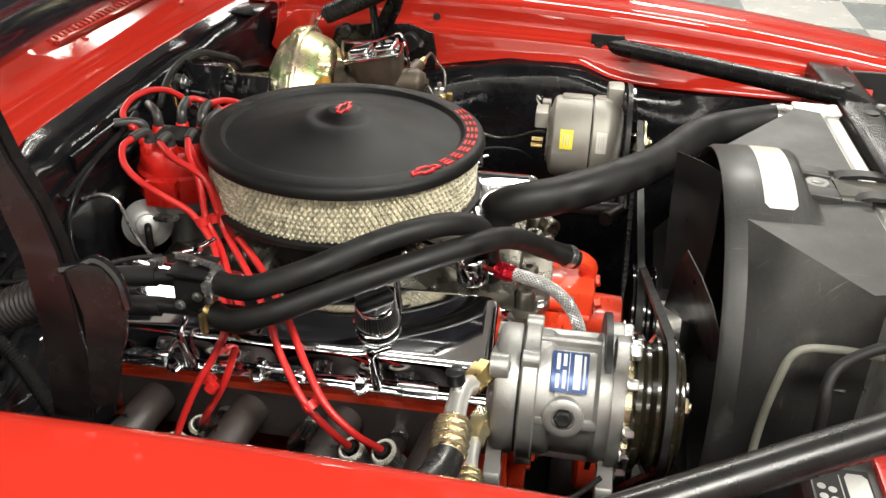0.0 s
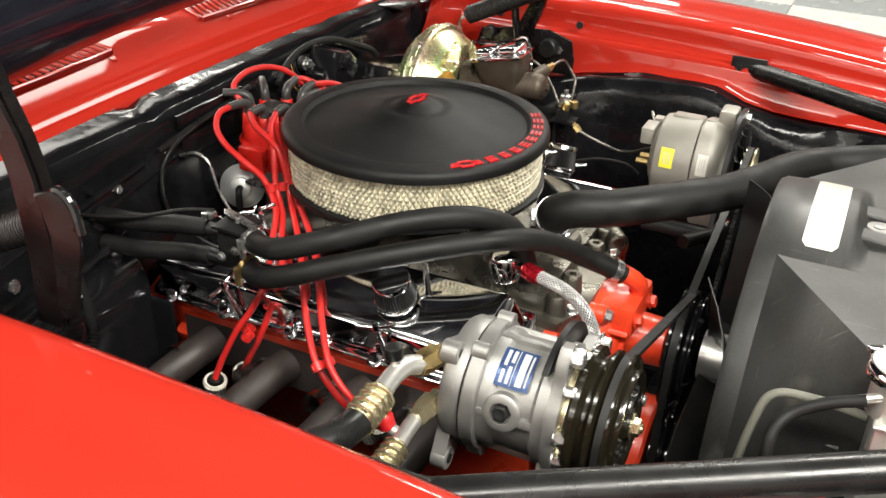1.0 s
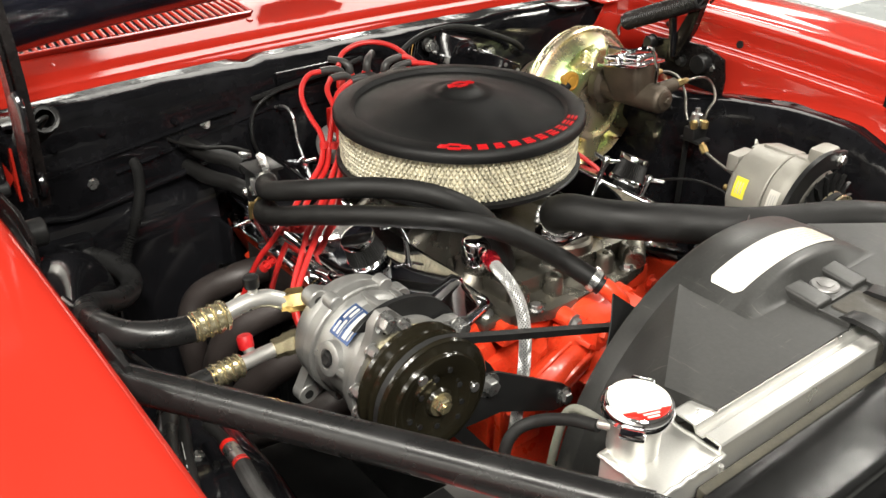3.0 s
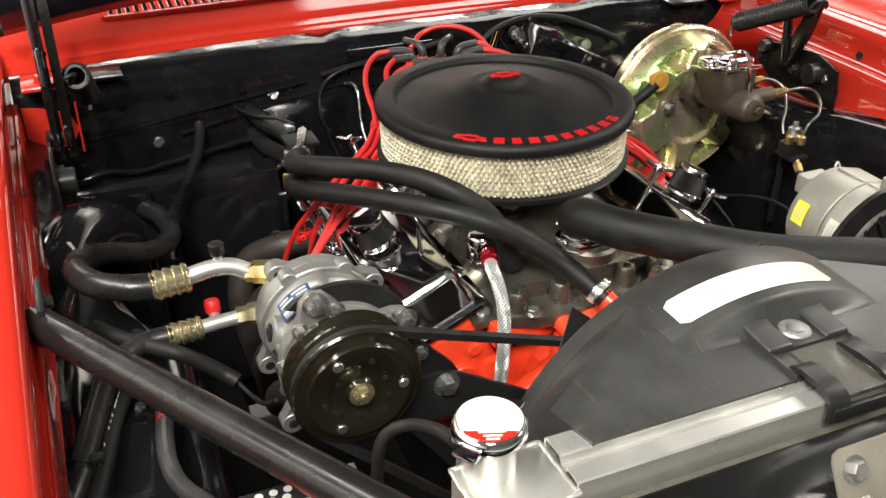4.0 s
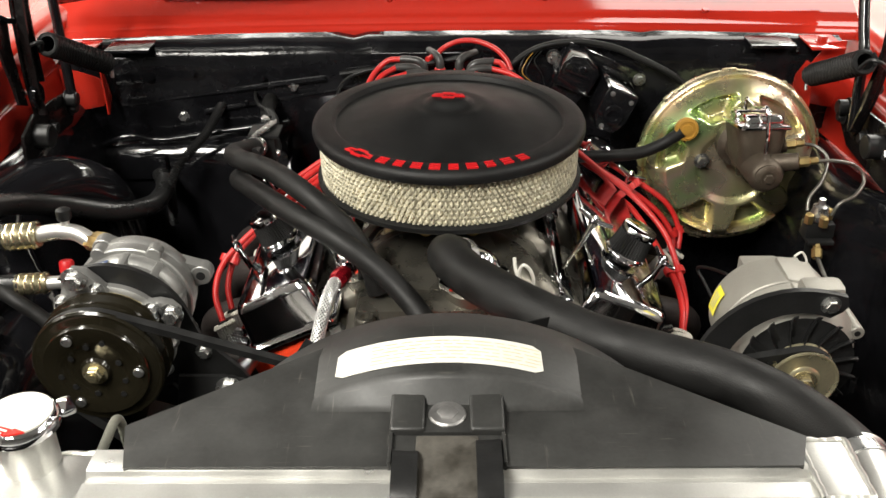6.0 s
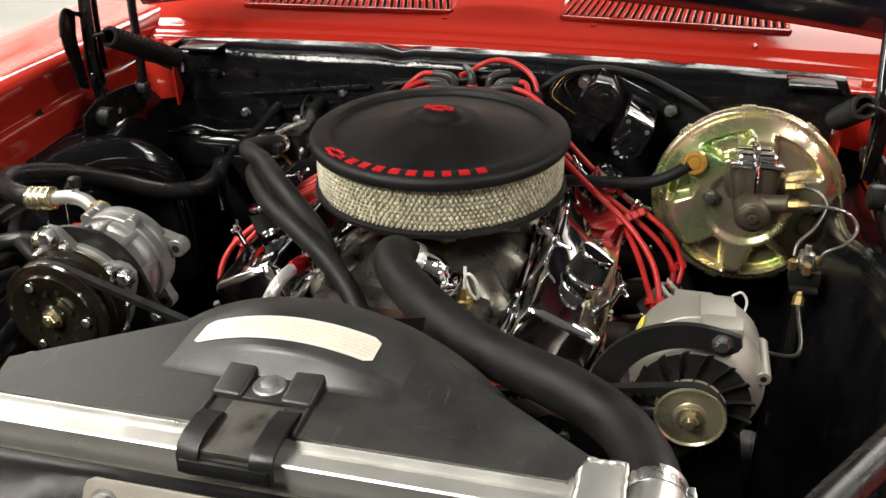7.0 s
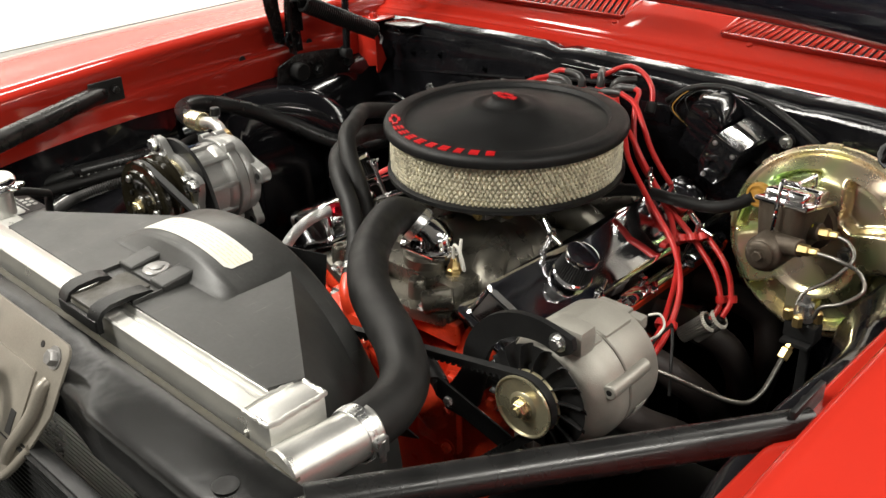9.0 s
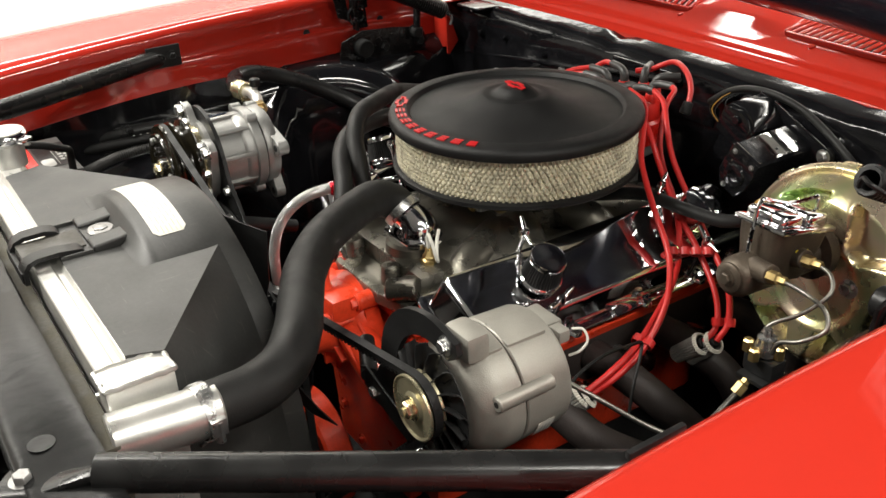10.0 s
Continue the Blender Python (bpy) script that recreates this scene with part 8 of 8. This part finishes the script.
for tag, r, hexa, pipe, c0, c1, tail in (
    ("suction_line", 0.0155, ((-0.390, -0.222, 0.842), (-0.414, -0.215, 0.843)), [(-0.410, -0.216, 0.843), (-0.428, -0.211, 0.851), (-0.450, -0.209, 0.852), (-0.478, -0.209, 0.847)], (-0.472, -0.209, 0.848), (-0.512, -0.209, 0.845),
     [(-0.508, -0.209, 0.845), (-0.535, -0.205, 0.847), (-0.562, -0.190, 0.848), (-0.578, -0.160, 0.846), (-0.580, -0.120, 0.836), (-0.568, -0.060, 0.812), (-0.543, 0.005, 0.776), (-0.492, 0.068, 0.732), (-0.457, 0.12, 0.716), (-0.450, 0.165, 0.713), (-0.457, 0.205, 0.712), (-0.474, 0.245, 0.709)]),
    ("discharge_line", 0.0125, ((-0.400, -0.225, 0.795), (-0.430, -0.222, 0.793)), [(-0.428, -0.222, 0.793), (-0.448, -0.222, 0.792), (-0.475, -0.224, 0.791)], (-0.468, -0.224, 0.792), (-0.505, -0.224, 0.790),
     [(-0.500, -0.224, 0.790), (-0.527, -0.225, 0.789), (-0.553, -0.239, 0.787), (-0.571, -0.268, 0.785), (-0.584, -0.301, 0.782), (-0.610, -0.385, 0.777), (-0.634, -0.445, 0.766), (-0.66, -0.50, 0.75)]),
):
    t = thing("air_conditioning_" + tag, "black air conditioning hose with aluminium pipe end and gold crimp", "hose", hexa[0])
    a, b = Vector(hexa[0]), Vector(hexa[1])
    part("union_nut", lathe(bmesh.new(), [(0.009, -0.012), (0.009, 0), (0.0128, 0.0), (0.0128, 0.016), (0.0108, 0.019), (0.0108, (b - a).length), (0, (b - a).length)], axis_m(a, b - a), 6), BRASS if tag == "suction_line" else GOLD, t)
    part("pipe_end", tube(bmesh.new(), pipe, 0.0095 if tag == "suction_line" else 0.008, 16, 8), ALU, t)
    crimp(t, c0, c1, r)
    part("hose_body", tube(bmesh.new(), tail, r * 0.93, 18, 8), ACHOSE, t)
    if tag == "discharge_line":
        part("service_port", rod(bmesh.new(), (-0.452, -0.221, 0.790), (-0.452, -0.205, 0.796), 0.006, seg=12), ALU, t)
        part("service_cap", lathe(bmesh.new(), [(0.0080, 0), (0.0086, 0.002), (0.0086, 0.012), (0.0070, 0.0145), (0, 0.0145)], axis_m((-0.452, -0.205, 0.795), (0, 0.3, 1)), 18), LETTER, t, "red plastic service cap")
    else:
        part("service_port", rod(bmesh.new(), (-0.440, -0.209, 0.853), (-0.440, -0.206, 0.868), 0.005, seg=12), ALU, t)
        part("service_cap", lathe(bmesh.new(), [(0.0075, 0), (0.0085, 0.002), (0.0085, 0.012), (0.006, 0.014), (0, 0.014)], axis_m((-0.440, -0.206, 0.866), (0, 0.1, 1)), 16), SATIN, t, "black plastic service cap")
printed = hose("heater_supply_hose", "black rubber hose with pale print along the inner fender", [(-0.532, -0.18, 0.770), (-0.553, -0.255, 0.768), (-0.567, -0.293, 0.768), (-0.578, -0.329, 0.768), (-0.605, -0.418, 0.762), (-0.640, -0.49, 0.752)], 0.0092)
path = glide([(-0.563, -0.282, 0.7766), (-0.574, -0.318, 0.7766), (-0.599, -0.400, 0.7726)], 8)
bm = bmesh.new()
for k in range(1, len(path) - 2):
    if k % 4 != 3:
        a, b = path[k], path[k + 1]
        way = (b - a).normalized()
        box(bm, (-0.0017, -0.0024, -0.0003), (0.0017, 0.0024, 0.0004), 0, axis_m(a, way) @ Matrix.Rotation(radians(90), 4, "Y"))
part("hose_print", bm, GREYPRINT, printed, "pale print along the hose")
hose("clutch_harness", "black braided harness running to the compressor clutch", [(-0.575, -0.17, 0.785), (-0.545, -0.215, 0.790), (-0.505, -0.244, 0.784), (-0.478, -0.250, 0.766), (-0.456, -0.256, 0.748), (-0.444, -0.268, 0.742)], 0.0085, RUBBER, "wiring")
hose("clutch_wire", "thin black wire to the compressor clutch", [(-0.446, -0.266, 0.743), (-0.436, -0.290, 0.738), (-0.428, -0.318, 0.745), (-0.420, -0.340, 0.764)], 0.0026, RUBBER, "wire")
tie = thing("cable_tie", "black nylon tie binding two hoses", "cable tie", (-0.608, -0.381, 0.778))
part("tie_band", lathe(bmesh.new(), [(0.0120, -0.0025), (0.0134, -0.0025), (0.0134, 0.0025), (0.0120, 0.0025)], axis_m((-0.609, -0.381, 0.7773), (-0.27, -0.95, -0.1)), 24, closed=True), SATIN, tie)
part("tie_head", box(bmesh.new(), (-0.599, -0.388, 0.782), (-0.588, -0.378, 0.789), 0.0015), SATIN, tie)

# rounded rear end of the wheelhouse beside the heater case
part("wheelhouse_hump", tube(bmesh.new(), [(-0.64, -0.16, 0.775), (-0.612, -0.06, 0.790), (-0.583, 0.02, 0.790), (-0.552, 0.075, 0.772), (-0.528, 0.110, 0.735), (-0.518, 0.125, 0.68), (-0.515, 0.13, 0.55)], lambda k: 0.044, 24, 8), GLOSS, body, "gloss black wheelhouse hump", 70)
cor2 = thing("corrugated_loom", "black corrugated wiring loom with chrome and red collar", "wiring", (-0.528, -0.33, 0.768))
part("collar", rod(bmesh.new(), (-0.5265, -0.306, 0.768), (-0.5285, -0.334, 0.770), 0.0080, seg=16, edge=0.001), STEEL, cor2, "bright steel collar")
for k in range(2):
    part("tape_band", rod(bmesh.new(), (-0.5262 - 0.0022 * k, -0.302 - 0.030 * k, 0.7677 + 0.002 * k), (-0.5266 - 0.0022 * k, -0.308 - 0.030 * k, 0.768 + 0.002 * k), 0.0084, seg=14), REDPLASTIC, cor2, "red tape band")
part("loom_body", tube(bmesh.new(), [(-0.5285, -0.334, 0.770), (-0.533, -0.366, 0.769), (-0.5345, -0.395, 0.768), (-0.530, -0.425, 0.768), (-0.517, -0.452, 0.768), (-0.497, -0.485, 0.768), (-0.485, -0.512, 0.768)], 0.0072, 12, 8, 0.0015, 46), BOOT, cor2, smooth=12)
part("loom_tail", tube(bmesh.new(), [(-0.5265, -0.306, 0.768), (-0.524, -0.28, 0.764), (-0.523, -0.25, 0.756)], 0.006, 12, 6), RUBBER, cor2)
for x, y, z, r in ((-0.548, -0.278, 0.7445, 0.0065), (-0.540, -0.30, 0.744, 0.004)):
    part("shelf_bolt", bolt(bmesh.new(), (x, y, z), (0.15, 0, 1), r, 0.006), STEEL if r > 0.005 else SATIN, body)


def battery():
    t = thing("battery", "dark grey car battery with black printed label beside the radiator", "battery", (-0.478, -0.59, 0.60))
    part("case", box(bmesh.new(), (-0.562, -0.672, 0.60), (-0.395, -0.511, 0.795), 0.004), SATIN, t)
    part("lid", box(bmesh.new(), (-0.565, -0.675, 0.790), (-0.392, -0.508, 0.8136), 0.003), BATTERY, t, "grey plastic lid")
    part("lid_ridge", box(bmesh.new(), (-0.398, -0.56, 0.8136), (-0.3925, -0.509, 0.8160), 0.001), BATTERY, t)
    lab = part("top_label", box(bmesh.new(), (-0.535, -0.558, 0.8136), (-0.428, -0.510, 0.8141)), SATIN, t, "black printed label")
    bm = bmesh.new()
    for i in range(2):
        for k in range(3):
            lathe(bm, [(0.0036, 0.8141), (0.0036, 0.8144), (0, 0.8144)], axis_m((-0.452 - 0.012 * k - 0.003 * i, -0.516 - 0.0085 * i, 0), Z), 14)
    prism(bm, [(-0.433, -0.540), (-0.433, -0.552), (-0.438, -0.556), (-0.462, -0.556), (-0.467, -0.552), (-0.467, -0.540), (-0.462, -0.537), (-0.438, -0.537)], 0.8141, 0.8144)
    for k in range(5):
        box(bm, (-0.500 + 0.004 * k, -0.533, 0.8141), (-0.436, -0.5322, 0.8144)) if k == 0 else box(bm, (-0.522 + 0.010 * k, -0.527, 0.8141), (-0.515 + 0.010 * k, -0.5255, 0.8144))
    part("label_print", bm, GREYPRINT, lab)
    part("hold_down_bar", box(bmesh.new(), (-0.575, -0.580, 0.8136), (-0.380, -0.564, 0.8215), 0.002), REDPLASTIC, t, "red hold-down bar")
    part("terminal", rod(bmesh.new(), (-0.535, -0.62, 0.8136), (-0.535, -0.62, 0.832), 0.009, 0.008, 16, 0.001), STEEL, t)
    return t


battery()

# ---- exhaust headers, mostly in shade ----


def headers(s):
    t = thing("exhaust_header", "dull brown coated tubular exhaust header", "exhaust", (s * 0.30, 0, 0.55), "exhaust headers")
    for k in range(4):
        y = -0.17 + 0.115 * k
        pts = [(s * 0.235, y, 0.638), (s * 0.285, y + 0.01, 0.632), (s * 0.335, y + 0.035, 0.60), (s * 0.355, y * 0.75 + 0.07, 0.54), (s * 0.34, y * 0.45 + 0.13, 0.44), (s * 0.32, 0.17 + 0.02 * k, 0.34)]
        part("header_tube", tube(bmesh.new(), pts, 0.0215, 16, 8), HEADER, t)
    part("header_flange", box(bmesh.new(), (min(s * 0.222, s * 0.236), -0.215, 0.60), (max(s * 0.222, s * 0.236), 0.225, 0.672), 0.003), HEADER, t)
    return t


for side in (-1, 1):
    headers(side)
    for k in range(4):
        y = -0.12 + 0.105 * k
        sp = thing("spark_plug", "steel spark plug in the cylinder head", "spark plug", (side * 0.238, y, 0.625), "spark plugs")
        way = (side, 0, 0.25)
        m = axis_m((side * 0.238, y, 0.628), way)
        part("plug_hex", lathe(bmesh.new(), [(0.011, 0), (0.011, 0.012), (0.008, 0.014), (0, 0.014)], m, 6), STEEL, sp)
        part("insulator", lathe(bmesh.new(), [(0.006, 0.012), (0.0055, 0.034), (0, 0.035)], m, 14), LABEL, sp)
        bs = thing("plug_heat_shield", "pale pleated heat boot around the spark plug", "heat shield", m @ Vector((0, 0, 0.02)), "plug heat shields")
        bm = bmesh.new()
        lo, hi = [], []
        for i in range(40):
            a = math.pi * i / 20
            r = 0.0125 if i % 2 else 0.0108
            lo.append(bm.verts.new(m @ Vector((r * math.cos(a), r * math.sin(a), 0.016))))
            hi.append(bm.verts.new(m @ Vector((r * 1.08 * math.cos(a), r * 1.08 * math.sin(a), 0.062))))
        for i in range(40):
            bm.faces.new((lo[i], lo[(i + 1) % 40], hi[(i + 1) % 40], hi[i]))
        bmesh.ops.solidify(bm, geom=list(bm.faces), thickness=0.001)
        part("pleated_sleeve", bm, DULLCHROME, bs, smooth=15)

# dark ground plates that close the bay from below
tray = thing("chassis_crossmember", "satin black front chassis crossmember under the engine", "chassis", (0, -0.2, 0.3))
part("crossmember", box(bmesh.new(), (-0.58, -0.50, 0.24), (0.58, -0.30, 0.36), 0.02), SATIN, tray)
for s in (-1, 1):
    part("frame_rail", box(bmesh.new(), (s * 0.42 - 0.05, -0.95, 0.24), (s * 0.42 + 0.05, 0.32, 0.36), 0.012), SATIN, tray)
pan = thing("oil_pan", "satin black oil pan below the block", "oil pan", (0, 0, 0.2))
part("pan", box(bmesh.new(), (-0.13, -0.22, 0.22), (0.13, 0.26, 0.41), 0.015), SATIN, pan)
trans = thing("gearbox", "dull cast gearbox bell housing behind the block", "gearbox", (0, 0.3, 0.3))
part("bell_housing", box(bmesh.new(), (-0.17, 0.262, 0.25), (0.17, 0.30, 0.60), 0.02), SATIN, trans)

# small casters on the floor beyond the far fender
caster = thing("caster_wheel", "dark rubber caster wheel standing on the showroom floor", "caster", (4.5, 0.93, 0), "casters")
part("tyre", lathe(bmesh.new(), [(0.024, -0.014), (0.038, -0.014), (0.043, -0.008), (0.043, 0.008), (0.038, 0.014), (0.024, 0.014)], axis_m((4.5, 0.93, 0.043), (0.9, 0.3, 0)), 28, closed=True), RUBBER, caster)
part("hub", lathe(bmesh.new(), [(0, -0.010), (0.024, -0.010), (0.024, 0.010), (0, 0.010)], axis_m((4.5, 0.93, 0.043), (0.9, 0.3, 0)), 20), LABEL, caster, "pale plastic hub")
part("fork", box(bmesh.new(), (4.48, 0.905, 0.08), (4.52, 0.955, 0.10), 0.006), STEEL, caster)
for dx, dy in ((0.32, 0.0), (-0.07, -0.16)):
    copy_thing(caster, Matrix.Translation((dx, dy, 0)))

# ---- floor tiles, seen past the far fender ----
TS = 0.6
for i in range(-8, 13):
    for j in range(-12, 9):
        x, y = i * TS, j * TS
        if not (-4.5 < x < 7.0 and -7.0 < y < 4.6):
            continue
        if x < 1.2 and not (-3.0 < y < 2.4 and x > -2.2):
            continue
        dark = (i + j) % 2
        key = "floor_tile_dark" if dark else "floor_tile_pale"
        if key not in bpy.data.meshes:
            bm = box(bmesh.new(), (0.002, 0.002, -0.010), (TS - 0.002, TS - 0.002, 0.0), 0.0015, seg=1)
            me = bpy.data.meshes.new(key)
            bm.to_mesh(me)
            bm.free()
            me.materials.append(TILE_D if dark else TILE_L)
        ob = new("floor_tile", bpy.data.meshes[key])
        ob.location = (x, y, 0)
        ob.parent = floor
